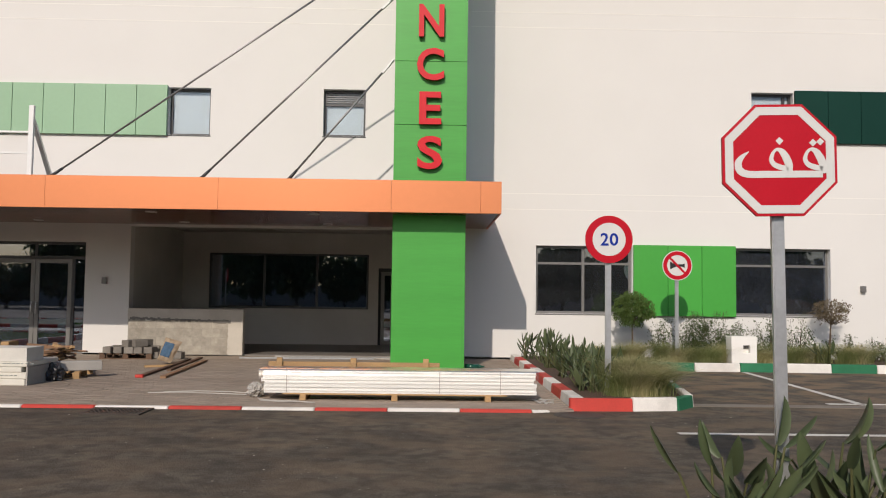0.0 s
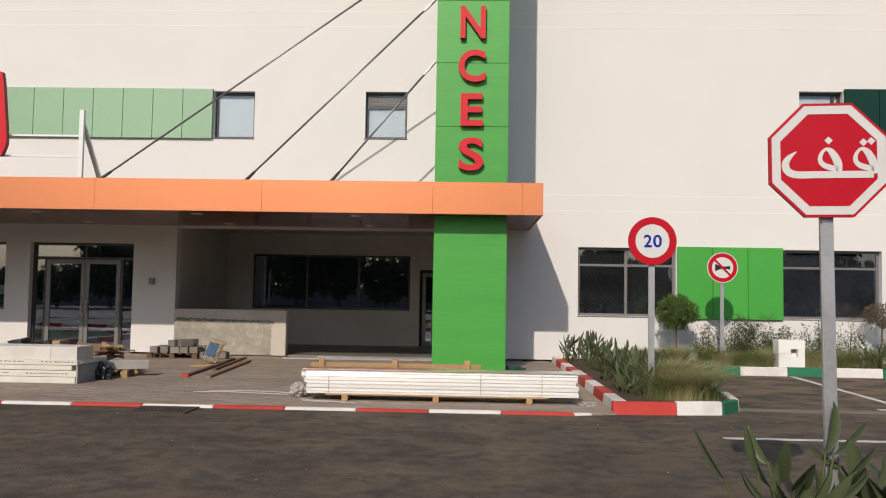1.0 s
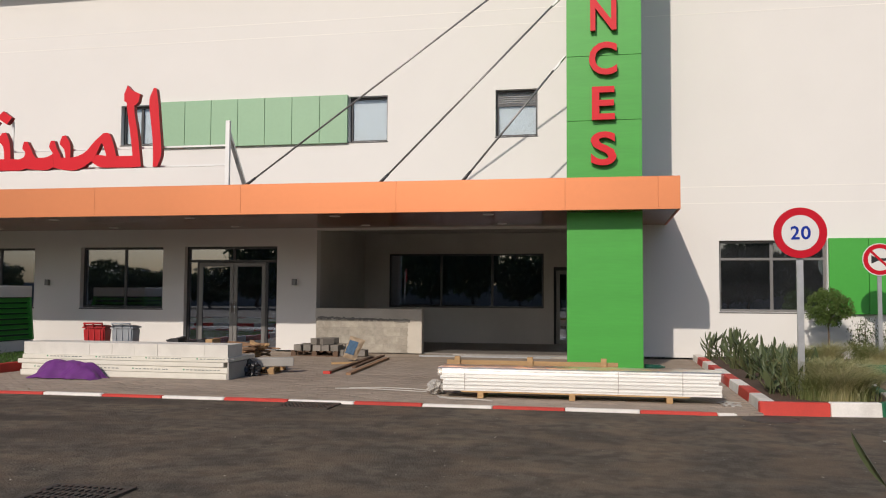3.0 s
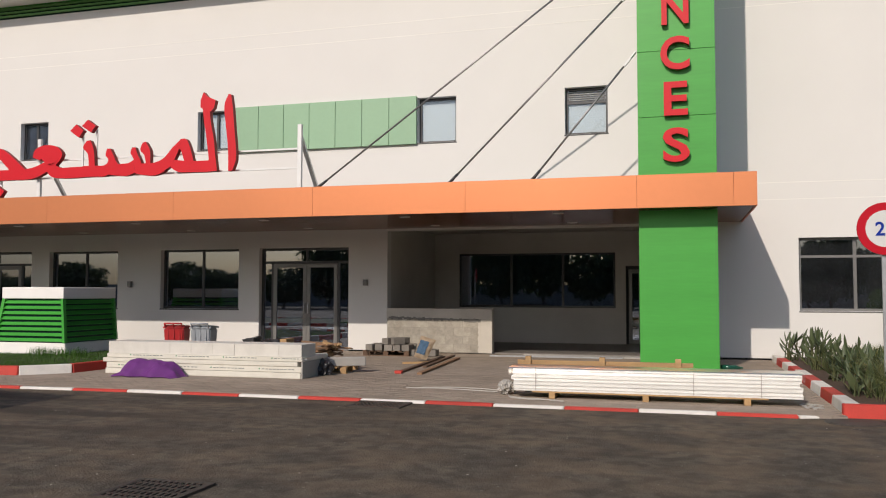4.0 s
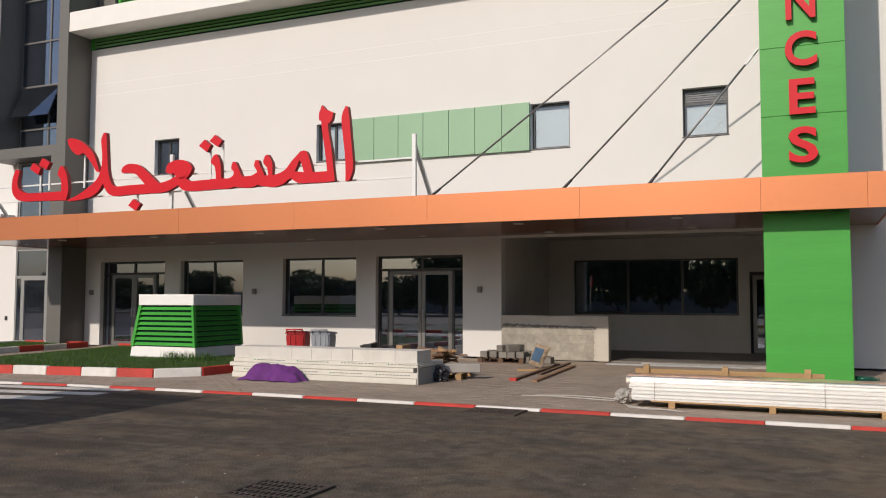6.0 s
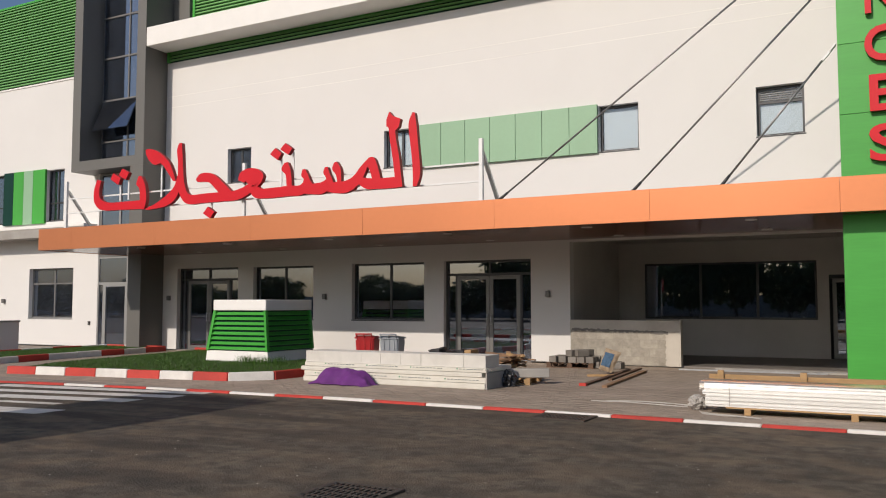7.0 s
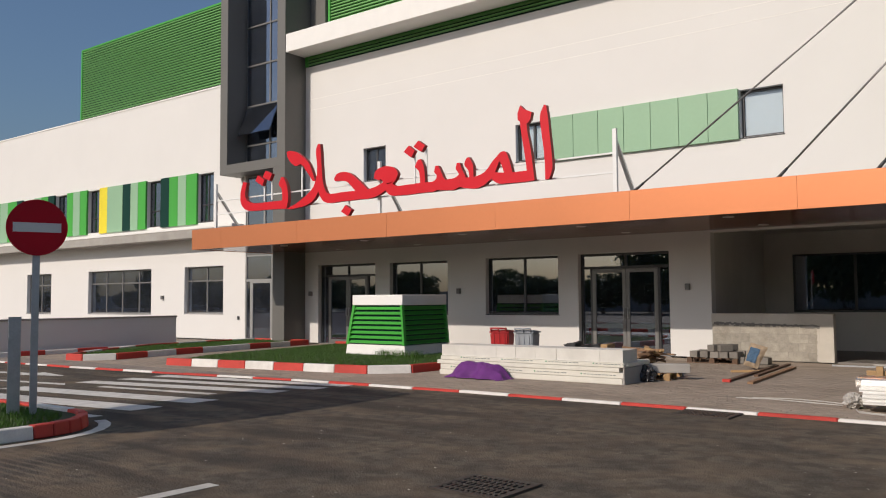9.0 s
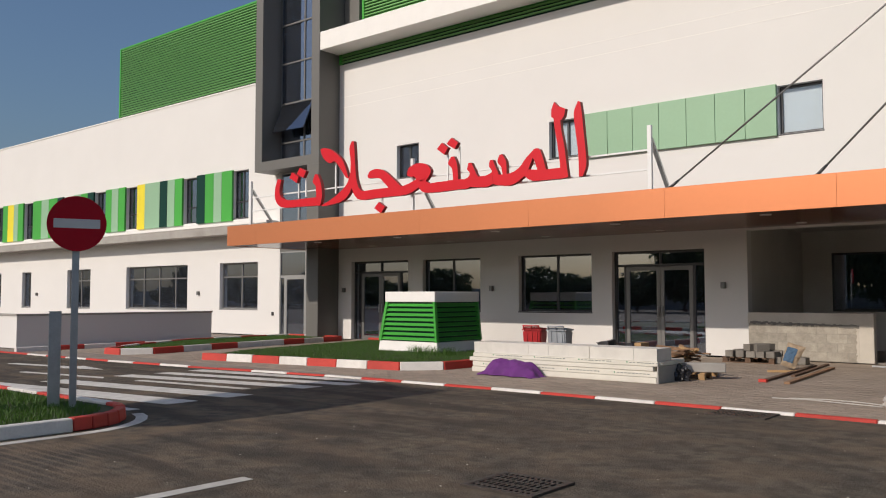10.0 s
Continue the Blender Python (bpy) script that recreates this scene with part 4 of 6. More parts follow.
def disc(bm, r, y0, y1, sides=48, phase=0.0, hole=0.0, cx=0.0, cz=0.0):
    """A flat plate or ring that faces -y."""
    def ring(rad, y):
        return [bm.verts.new((cx + rad * math.cos(phase + 2 * math.pi * i / sides), y, cz + rad * math.sin(phase + 2 * math.pi * i / sides))) for i in range(sides)]
    o0, o1 = ring(r, y0), ring(r, y1)
    i0, i1 = (ring(hole, y0), ring(hole, y1)) if hole else (None, None)
    for i in range(sides):
        j = (i + 1) % sides
        bm.faces.new((o0[i], o1[i], o1[j], o0[j]))
        if hole:
            bm.faces.new((o0[i], o0[j], i0[j], i0[i]))
            bm.faces.new((o1[j], o1[i], i1[i], i1[j]))
            bm.faces.new((i0[i], i0[j], i1[j], i1[i]))
    if not hole:
        bm.faces.new(o0)
        bm.faces.new(o1[::-1])


def sign_post(s, height, w=0.08, d=0.04, lean=(0, 0)):
    bm = bmesh.new()
    box(bm, -w / 2, w / 2, 0.03, 0.03 + d, -0.05, height)
    bmesh.ops.bevel(bm, geom=[e for e in bm.edges if abs(e.verts[0].co.z - e.verts[1].co.z) > 0.5], offset=0.008, segments=2, affect="EDGES")
    p = part("pole", bm, M["galv"], s, "galvanised steel pole")
    block("cap", (-w / 2 - 0.002, w / 2 + 0.002, 0.028, 0.032 + d, height + 0.001, height + 0.012), M["frame"], s, "dark plastic cap")
    return p


def clamps(s, zc, r):
    for dz in (-0.5 * r, 0.5 * r):
        block("clamp", (-0.06, 0.06, 0.012, 0.029, zc + dz - 0.02, zc + dz + 0.02), M["galv"], s)


# octagonal stop sign
st = thing("stop_sign", "red octagonal stop sign with white Arabic lettering on a galvanised pole", "road sign", (2.318, 5.4, 0.1))
st.rotation_euler = (0, radians(-0.7), radians(-4))
Z = 2.415
sign_post(st, Z + 0.3, 0.082, 0.045)
clamps(st, Z, 0.38)
P8 = math.pi / 8
bm = bmesh.new()
disc(bm, 0.398, -0.018, 0.010, 8, P8, cz=Z)
st_plate = part("plate", bm, M["sign_red"], st)
bm = bmesh.new()
disc(bm, 0.380, -0.0215, -0.0185, 8, P8, hole=0.322, cz=Z)
part("border", bm, M["sign_white"], st_plate, "white border line")


def pen_stroke(bm, pts, y, deep, cx, cz, k):
    """A broad-pen stroke: a smooth line through pts (x, z, width), drawn flat and facing -y."""
    P = [Vector(p) for p in (pts[0], *pts, pts[-1])]
    fine = []
    for i in range(1, len(P) - 2):
        for j in range(6):
            t = j / 6
            fine.append(0.5 * (2 * P[i] + (P[i + 1] - P[i - 1]) * t + (2 * P[i - 1] - 5 * P[i] + 4 * P[i + 1] - P[i + 2]) * t * t
                               + (3 * P[i] - P[i - 1] - 3 * P[i + 1] + P[i + 2]) * t ** 3))
    fine.append(P[-1])
    rows = []
    for i, p in enumerate(fine):
        d = fine[min(i + 1, len(fine) - 1)] - fine[max(i - 1, 0)]
        n = Vector((-d.y, d.x)).normalized() * p.z / 2
        rows.append([bm.verts.new((cx + (p.x + s * n.x) * k, yy, cz + (p.y + s * n.y) * k)) for s, yy in ((-1, y), (1, y), (1, y + deep), (-1, y + deep))])
    for a, b in zip(rows, rows[1:]):
        for i in range(4):
            bm.faces.new((a[i], a[(i + 1) % 4], b[(i + 1) % 4], b[i]))
    bm.faces.new(rows[0])
    bm.faces.new(rows[-1][::-1])


def nib_dot(bm, x, z, r, y, deep, cx, cz, k):
    q = [[bm.verts.new((cx + (x + dx * r) * k, yy, cz + (z + dz * r) * k)) for dx, dz in ((-1, 0), (0, -1), (1, 0), (0, 1))] for yy in (y, y + deep)]
    bm.faces.new(q[0])
    bm.faces.new(q[1][::-1])
    for i in range(4):
        bm.faces.new((q[0][i], q[1][i], q[1][(i + 1) % 4], q[0][(i + 1) % 4]))


# the word is one sweep along the line with two looped heads above it
HEAD = ((48, -64, 22), (42, -14, 36), (18, 34, 30), (-8, 50, 15), (-28, 32, 15), (-36, 2, 20), (-22, -22, 24), (12, -36, 26), (44, -42, 22))
LINE = ((-141, 40, 3), (-170, 18, 20), (-190, -12, 31), (-184, -47, 34), (-146, -66, 33), (-56, -67, 32), (44, -67, 32), (130, -67, 32), (196, -68, 30))
U = 0.00140
bm = bmesh.new()
pen_stroke(bm, LINE, -0.0215, 0.003, 0, Z, U)
part("lettering", bm, M["sign_white"], st_plate, "white word sweep")
for hx, dots in ((-2, ((1, 90),)), (153, ((154, 80), (188, 85)))):
    bm = bmesh.new()
    pen_stroke(bm, [(x + hx, z, w) for x, z, w in HEAD], -0.0222, 0.0036, 0, Z, U)
    for dx, dz in dots:
        nib_dot(bm, dx, dz, 18, -0.0222, 0.0036, 0, Z, U)
    part("lettering", bm, M["sign_white"], st_plate, "white letter head with dots")

# speed limit
sp = thing("speed_limit_sign", "round white speed limit sign reading 20 with a red ring", "road sign", (2.84, 13.1, 0.12))
sign_post(sp, 2.7, 0.095, 0.045)
Z = 2.40
clamps(sp, Z, 0.36)
bm = bmesh.new()
disc(bm, 0.375, -0.016, 0.010, cz=Z)
sp_plate = part("plate", bm, M["sign_red"], sp)
bm = bmesh.new()
disc(bm, 0.262, -0.0195, -0.0165, cz=Z)
part("face", bm, M["sign_white"], sp_plate, "white inner disc")
for ch, x0, x1 in (("2", -0.135, -0.008), ("0", 0.008, 0.145)):
    me = fitted(glyph(ch, fat=0.02, deep=0.0015), x0, x1, Z - 0.1, Z + 0.1, -0.0235)
    me.materials.append(M["sign_blue"])
    o = tagged(new("digit", me), "blue numeral")
    o.parent = sp_plate

# no horn
nh = thing("no_horn_sign", "round red-ringed sign with a struck-through black horn", "road sign", (5.78, 19.3, 0.12))
nh.rotation_euler = (0, 0, 0)
sign_post(nh, 2.5, 0.085, 0.045)
Z = 2.25
clamps(nh, Z, 0.36)
bm = bmesh.new()
disc(bm, 0.348, -0.012, 0.010, cz=Z)
nh_plate = part("plate", bm, M["sign_white"], nh)
bm = bmesh.new()
disc(bm, 0.33, -0.0155, -0.0125, hole=0.24, cz=Z)
part("ring", bm, M["sign_red"], nh_plate, "red ring")
bm = bmesh.new()
prof = ((-0.17, -0.09), (-0.17, 0.09), (-0.04, 0.028), (0.11, 0.028), (0.17, 0.05), (0.17, -0.05), (0.11, -0.028), (-0.04, -0.028))
lo = [bm.verts.new((x, -0.0145, Z + z)) for x, z in prof]
hi = [bm.verts.new((x, -0.0125, Z + z)) for x, z in prof]
bm.faces.new(lo)
bm.faces.new(hi[::-1])
for i in range(8):
    bm.faces.new((lo[i], hi[i], hi[i - 7], lo[i - 7]))
part("horn", bm, M["sign_black"], nh_plate, "black horn symbol")
bm = bmesh.new()
bar(bm, (-0.185, -0.016, Z + 0.185), (0.185, -0.016, Z - 0.185), 0.003, 0.05)
part("slash", bm, M["sign_red"], nh_plate, "red diagonal bar")

# no entry
ne = thing("no_entry_sign", "round red no-entry sign with white bar, grey pole", "road sign", (-10.95, 5.5, 0.12), turn=69)
sign_post(ne, 2.62, 0.09, 0.05)
Z = 2.46
clamps(ne, Z, 0.36)
bm = bmesh.new()
disc(bm, 0.372, -0.016, 0.010, cz=Z)
ne_plate = part("plate", bm, M["sign_red"], ne)
block("white_bar", (-0.29, 0.29, -0.0195, -0.0165, Z - 0.062, Z + 0.062), M["sign_white"], ne_plate)
bo = thing("grey_bollard", "flat grey galvanised steel post standing in the lawn", "bollard", (-11.33, 5.42, 0.12), turn=64)
block("post", (-0.078, 0.078, -0.04, 0.04, -0.05, 1.27), M["galv"], bo, w=0.006)
block("cap", (-0.082, 0.082, -0.044, 0.044, 1.271, 1.28), M["galv"], bo)

# ---- lettering on the canopy ----
frm = thing("sign_scaffold", "white steel posts and rails carrying letters on the canopy", "sign support")
for x in (-8.28, -15.42, -22.65):
    block("post", (x - 0.05, x + 0.05, 17.28, 17.36, 3.862, 5.44), M["post_white"], frm, w=0.006)
    bm = bmesh.new()
    bar(bm, (x, 17.37, 5.15), (x, 18.42, 3.88), 0.09, 0.06)
    # galv instead of post_white: the brace's shaded side is put into its colour
    part("brace", bm, M["galv"], frm, "steel brace, coloured grey like its shaded side")
for z in (4.885, 4.445):
    bm = bmesh.new()
    box(bm, -22.6, -8.33, 17.31, 17.35, z - 0.02, z + 0.02)
    part("rail", bm, M["post_white"], frm)


def ribbon(bm, rows, y, deep):
    """A broad stroke between two smooth edges: rows of (x, z, x, z), one point on each edge."""
    P = [np.array(p) for p in (rows[0], *rows, rows[-1])]
    fine = []
    for i in range(1, len(P) - 2):
        for k in range(5):
            t = k / 5
            fine.append(0.5 * (2 * P[i] + (P[i + 1] - P[i - 1]) * t + (2 * P[i - 1] - 5 * P[i] + 4 * P[i + 1] - P[i + 2]) * t * t
                               + (3 * P[i] - P[i - 1] - 3 * P[i + 1] + P[i + 2]) * t ** 3))
    fine.append(P[-1])
    rings = [[bm.verts.new(c) for c in ((p[0], y, p[1]), (p[2], y, p[3]), (p[2], y + deep, p[3]), (p[0], y + deep, p[1]))] for p in fine]
    for a, b in zip(rings, rings[1:]):
        for i in range(4):
            bm.faces.new((a[i], a[(i + 1) % 4], b[(i + 1) % 4], b[i]))
    bm.faces.new(rings[0])
    bm.faces.new(rings[-1][::-1])


def plate_of(bm, pts, y, deep):
    lo, hi = ([bm.verts.new((x, yy, z)) for x, z in pts] for yy in (y, y + deep))
    bm.faces.new(lo)
    bm.faces.new(hi[::-1])
    for i in range(len(pts)):
        bm.faces.new((lo[i], hi[i], hi[i - len(pts) + 1], lo[i - len(pts) + 1]))


def canopy_letter(word, strokes, dots):
    """One letter of the canopy sign: broad-pen strokes and diamond dots cut from thick plate."""
    bm = bmesh.new()
    for k, rows in enumerate(strokes):
        ribbon(bm, rows, 17.14 + 0.002 * k + 0.0007 * (COUNT["letter"] % 2), 0.12)
    for pts in dots:
        plate_of(bm, pts, 17.139, 0.12)
    COUNT["letter"] += 1
    me = mesh_of("letter", bm, M["red"])
    me.materials.append(M["dark_red"])
    for p in me.polygons:
        p.material_index = 0 if abs(p.normal.y) > 0.9 else 1
    tagged(new("sign_letter", me), "large red Arabic letter %s standing on the canopy" % word, "letter", group="Arabic letters on the canopy")


canopy_letter("teh", (((-21.05, 5.36, -20.88, 5.32), (-21.18, 5.04, -20.96, 4.98), (-21.15, 4.67, -20.87, 4.76), (-20.81, 4.43, -20.54, 4.64), (-19.89, 4.39, -19.84, 4.63), (-19.11, 4.37, -19.17, 4.63)), ((-19.28, 5.35, -19.18, 5.34), (-19.38, 5.12, -19.05, 5.14), (-19.25, 4.97, -18.99, 4.95), (-19.22, 4.67, -18.96, 4.65), (-19.19, 4.37, -19.04, 4.36)),),
              [((-20.36, 5.51), (-20.04, 5.34), (-20.14, 5.15), (-20.47, 5.34)), ((-19.99, 5.62), (-19.69, 5.48), (-19.82, 5.28), (-20.12, 5.43))])
canopy_letter("lam-alef", (((-19.03, 6.09, -19.00, 5.95), (-18.88, 6.11, -18.85, 5.75), (-18.58, 6.03, -18.62, 5.62), (-18.25, 5.82, -18.40, 5.65), (-18.01, 5.57, -18.15, 5.40), (-17.79, 5.08, -17.91, 5.11)), ((-17.68, 6.18, -17.59, 6.17), (-17.77, 5.97, -17.56, 5.91), (-17.72, 5.56, -17.53, 5.51), (-17.72, 5.06, -17.48, 5.07), (-17.60, 4.63, -17.36, 4.76), (-17.31, 4.41, -17.18, 4.66), (-16.72, 4.41, -16.72, 4.67), (-16.10, 4.41, -16.10, 4.67)), ((-17.72, 5.29, -17.58, 5.11), (-17.88, 4.92, -17.67, 4.78), (-18.22, 4.68, -17.88, 4.53), (-18.61, 4.49, -18.24, 4.39), (-19.01, 4.36, -18.89, 4.33)),),
              [])
canopy_letter("jeem", (((-17.02, 5.08, -16.97, 5.01), (-16.91, 5.21, -16.72, 5.00), (-16.66, 5.25, -16.50, 4.95), (-16.37, 5.18, -16.30, 4.78), (-16.06, 4.96, -16.10, 4.59), (-15.71, 4.67, -15.88, 4.41)), ((-16.19, 4.68, -16.19, 4.42), (-15.73, 4.67, -15.62, 4.41), (-15.41, 4.72, -15.25, 4.49), (-15.08, 4.84, -14.86, 4.69)),),
              [((-16.56, 4.29), (-16.32, 4.14), (-16.47, 3.96), (-16.74, 4.12))])
canopy_letter("ain", (((-15.48, 4.95, -15.25, 4.87), (-15.41, 5.15, -15.23, 4.91), (-15.12, 5.25, -15.10, 4.81), (-14.79, 5.20, -14.96, 4.78), (-14.61, 5.03, -14.92, 4.76), (-14.67, 4.86, -15.00, 4.74), (-14.86, 4.69, -15.08, 4.79)), ((-14.83, 4.77, -15.08, 4.62), (-14.65, 4.67, -14.88, 4.44), (-14.25, 4.67, -14.47, 4.40), (-13.80, 4.67, -13.84, 4.41)),),
              [])
canopy_letter("teh", (((-13.90, 5.30, -13.80, 5.31), (-14.00, 5.13, -13.71, 5.13), (-13.86, 4.97, -13.67, 4.92), (-13.82, 4.63, -13.65, 4.62)), ((-14.00, 4.68, -14.04, 4.41), (-13.65, 4.68, -13.69, 4.41), (-13.42, 4.67, -13.37, 4.41), (-13.29, 4.73, -13.18, 4.49)),),
              [((-14.21, 5.72), (-14.00, 5.56), (-14.13, 5.39), (-14.39, 5.57)), ((-13.88, 5.82), (-13.65, 5.66), (-13.78, 5.50), (-14.05, 5.67))])
canopy_letter("seen", (((-13.31, 5.08, -13.22, 5.08), (-13.35, 4.92, -13.12, 4.90), (-13.27, 4.81, -13.05, 4.76), (-13.35, 4.63, -12.96, 4.66)), ((-13.37, 4.64, -13.27, 4.45), (-12.94, 4.69, -12.98, 4.41), (-12.72, 4.70, -12.72, 4.40), (-12.56, 4.77, -12.51, 4.47)), ((-12.61, 5.08, -12.52, 5.08), (-12.65, 4.94, -12.45, 4.90), (-12.56, 4.80, -12.36, 4.74), (-12.58, 4.67, -12.33, 4.60)), ((-12.58, 4.71, -12.54, 4.46), (-12.29, 4.68, -12.29, 4.40), (-12.05, 4.68, -11.98, 4.38), (-11.86, 4.72, -11.69, 4.47)), ((-12.32, 5.18, -12.24, 5.20), (-12.38, 5.01, -12.12, 5.01), (-12.26, 4.86, -12.10, 4.84), (-12.22, 4.65, -12.10, 4.64)),),
              [])
canopy_letter("meem", (((-11.99, 4.67, -11.77, 4.45), (-11.72, 4.79, -11.52, 4.60), (-11.50, 5.02, -11.40, 4.81), (-11.26, 5.22, -11.30, 5.01)), ((-11.29, 5.21, -11.31, 4.99), (-11.13, 5.21, -11.25, 4.91), (-11.02, 5.00, -11.17, 4.69), (-10.92, 4.66, -11.10, 4.57)), ((-11.57, 4.75, -11.57, 4.58), (-11.22, 4.70, -11.34, 4.44), (-10.89, 4.68, -10.97, 4.42), (-10.49, 4.68, -10.55, 4.41)),),
              [])
canopy_letter("lam", (((-10.71, 6.03, -10.51, 5.98), (-10.67, 5.67, -10.49, 5.64), (-10.59, 5.21, -10.40, 5.19), (-10.52, 4.68, -10.35, 4.78), (-10.55, 4.41, -10.30, 4.43)),),
              [((-10.68, 6.30), (-10.76, 6.11), (-10.76, 5.94), (-10.67, 5.89), (-10.48, 5.83), (-10.40, 5.91), (-10.36, 6.09), (-10.58, 6.19))])
canopy_letter("alef", (((-10.02, 6.22, -9.96, 6.20), (-10.13, 5.95, -9.91, 5.89), (-10.09, 5.52, -9.87, 5.47), (-10.03, 5.04, -9.82, 4.99), (-10.01, 4.67, -9.81, 4.67), (-10.01, 4.41, -9.90, 4.42)),),
              [])
for x, z0, z1 in ((-13.72, 4.7, 5.6), (-14.12, 4.7, 5.5), (-16.55, 4.1, 4.45), (-18.5, 4.7, 5.72), (-19.85, 4.7, 5.45), (-20.2, 4.7, 5.3)):
    block("letter_stay", (x - 0.025, x + 0.025, 17.272, 17.30, z0, z1), M["post_white"], frm)

V, F = blades(rng, [(rng.uniform(-14.6, -13.2), 16.35 + rng.uniform(-0.25, 0.2), 0.12) for _ in range(420)], 0.26, 0.006, 0.7, 2)
raw("grass_tufts", V, F, M["grass"], None, "longer grass tufts by the ventilation box", "grass", "stuff")

# ---- ventilation shaft ----
vt = thing("ventilation_shaft", "tapered green louvred ventilation box with white plinth and cap", "ventilation box", (-15.02, 17.62, 0.12))
HX, HY = 1.06, 0.98


def ring_block(bm, hx0, hy0, z0, hx1, hy1, z1):
    lo = [bm.verts.new((sx * hx0, sy * hy0, z0)) for sx, sy in ((-1, -1), (1, -1), (1, 1), (-1, 1))]
    hi = [bm.verts.new((sx * hx1, sy * hy1, z1)) for sx, sy in ((-1, -1), (1, -1), (1, 1), (-1, 1))]
    bm.faces.new(lo[::-1])
    bm.faces.new(hi)
    for i in range(4):
        j = (i + 1) % 4
        bm.faces.new((lo[i], lo[j], hi[j], hi[i]))


bm = bmesh.new()
ring_block(bm, HX, HY, -0.06, HX - 0.03, HY - 0.03, 0.27)
bevel(bm, 0.012)
part("plinth", bm, M["white"], vt, "white painted plinth")
bm = bmesh.new()
ring_block(bm, HX - 0.08, HY - 0.08, 0.272, 0.80, 0.88, 1.318)
for v in bm.verts:
    if v.co.z > 1:
        v.co.x += 0.07
part("core", bm, M["dark_green"], vt)
bm = bmesh.new()
ring_block(bm, 0.89, 0.96, 1.322, 0.89, 0.96, 1.6)
bevel(bm, 0.012)
bmesh.ops.translate(bm, verts=bm.verts[:], vec=(0.07, 0, 0))
part("cap", bm, M["white"], vt, "white painted cap slab")
for sx in (-1, 1):
    for sy in (-1, 1):
        bm = bmesh.new()
        bar(bm, (sx * (HX - 0.05), sy * (HY - 0.05), 0.272), (0.07 + sx * 0.845, sy * 0.91, 1.32), 0.08, 0.08)
        part("corner_post", bm, M["green"], vt)
NB = 8
for i in range(NB):
    t = (i + 0.5) / NB
    z = 0.285 + 1.03 * t
    hx, hy = HX - 0.05 - (HX - 0.895) * t, HY - 0.05 - (HY - 0.96) * t
    ux, vx = 0.07 * t - hx, 0.07 * t + hx
    for a, b, o in (((ux + 0.03, -hy, z), (vx - 0.03, -hy, z), (0, -1)), ((ux + 0.03, hy, z), (vx - 0.03, hy, z), (0, 1)),
                    ((ux, -hy + 0.03, z), (ux, hy - 0.03, z), (-1, 0)), ((vx, -hy + 0.03, z), (vx, hy - 0.03, z), (1, 0))):
        bm = bmesh.new()
        vs = []
        for e in (a, b):
            for off, dz in ((0.03, -0.05), (0.042, -0.042), (-0.055, 0.05), (-0.067, 0.042)):
                vs.append(bm.verts.new((e[0] + o[0] * off, e[1] + o[1] * off, e[2] + dz)))
        for k in range(4):
            j = (k + 1) % 4
            bm.faces.new((vs[k], vs[j], vs[4 + j], vs[4 + k]))
        bm.faces.new(vs[:4][::-1])
        bm.faces.new(vs[4:])
        part("blade", bm, M["green"], vt)


# ---- half-built wall of the porch ----
M["block"] = mat("concrete_block", (0.37, 0.335, 0.28), 0.95, vary=0.3, scale=7, fine=50, bump=0.8, each=0.13, stain=0.5)
M["joint"] = mat("block_joint", (0.34, 0.315, 0.27), 0.95, vary=0.25, scale=9, fine=60, bump=0.8)
M["plaster"] = mat("fresh_plaster", (0.54, 0.495, 0.425), 0.9, vary=0.12, scale=3, fine=60, bump=0.3, stain=0.5)
M["mortar"] = mat("grey_mortar", (0.21, 0.195, 0.175), 0.95, vary=0.25, scale=9, fine=60, bump=0.8)
hw = thing("low_block_wall", "half-plastered low concrete block wall closing the porch", "wall", kind="structure")
X0, X1, HT = -7.42, -4.58, 1.19
block("core", (X0 + 0.01, X1 - 0.01, FY - 0.145, FY + 0.06, 0.06, HT - 0.01), M["joint"], hw)
for r in range(4):
    z = 0.07 + r * 0.212
    x = X0 + 0.03 - (0.22 if r % 2 else 0.0)
    while x < X1 - 0.42:
        a, b = max(x, X0 + 0.03), min(x + 0.44, X1 - 0.33)
        if b - a > 0.06:
            dy = random.uniform(-0.003, 0.003)
            block("concrete_block", (a, b, FY - 0.15 + dy, FY - 0.118, z, z + 0.205), M["block"], hw, w=0.003)
        x += 0.452
bm = bmesh.new()
box(bm, X0, X1, FY - 0.16, FY + 0.08, 0.93, HT)
bmesh.ops.subdivide_edges(bm, edges=[e for e in bm.edges if abs(e.verts[0].co.x - e.verts[1].co.x) > 1], cuts=36)
for v in bm.verts:
    if v.co.z < 1.0 and v.co.x > X0 + 0.05:
        v.co.z += random.uniform(-0.05, 0.03)
part("plaster_band", bm, M["plaster"], hw, "smooth white plaster coat")
block("plaster_end", (X1 - 0.33, X1 + 0.004, FY - 0.163, FY + 0.083, 0.06, 0.935), M["plaster"], hw, "smooth white plaster coat", w=0.006)
bm = bmesh.new()
for i in range(40):
    x = X0 + 0.06 + i * 0.062
    drop = 0.975 - 0.0017 * i
    box(bm, x, x + 0.064, FY - 0.172, FY - 0.14, drop - 0.05 + random.uniform(-0.02, 0.02), drop + random.uniform(-0.008, 0.02))
part("mortar_seam", bm, M["mortar"], hw, "ragged grey mortar seam")
bm = bmesh.new()
for i in range(26):
    z = 0.07 + i * 0.033
    box(bm, X1 - 0.345 + random.uniform(-0.035, 0.0), X1 - 0.31, FY - 0.167, FY - 0.14, z, z + 0.035)
part("plaster_edge", bm, M["plaster"], hw, "ragged edge of the plaster coat")

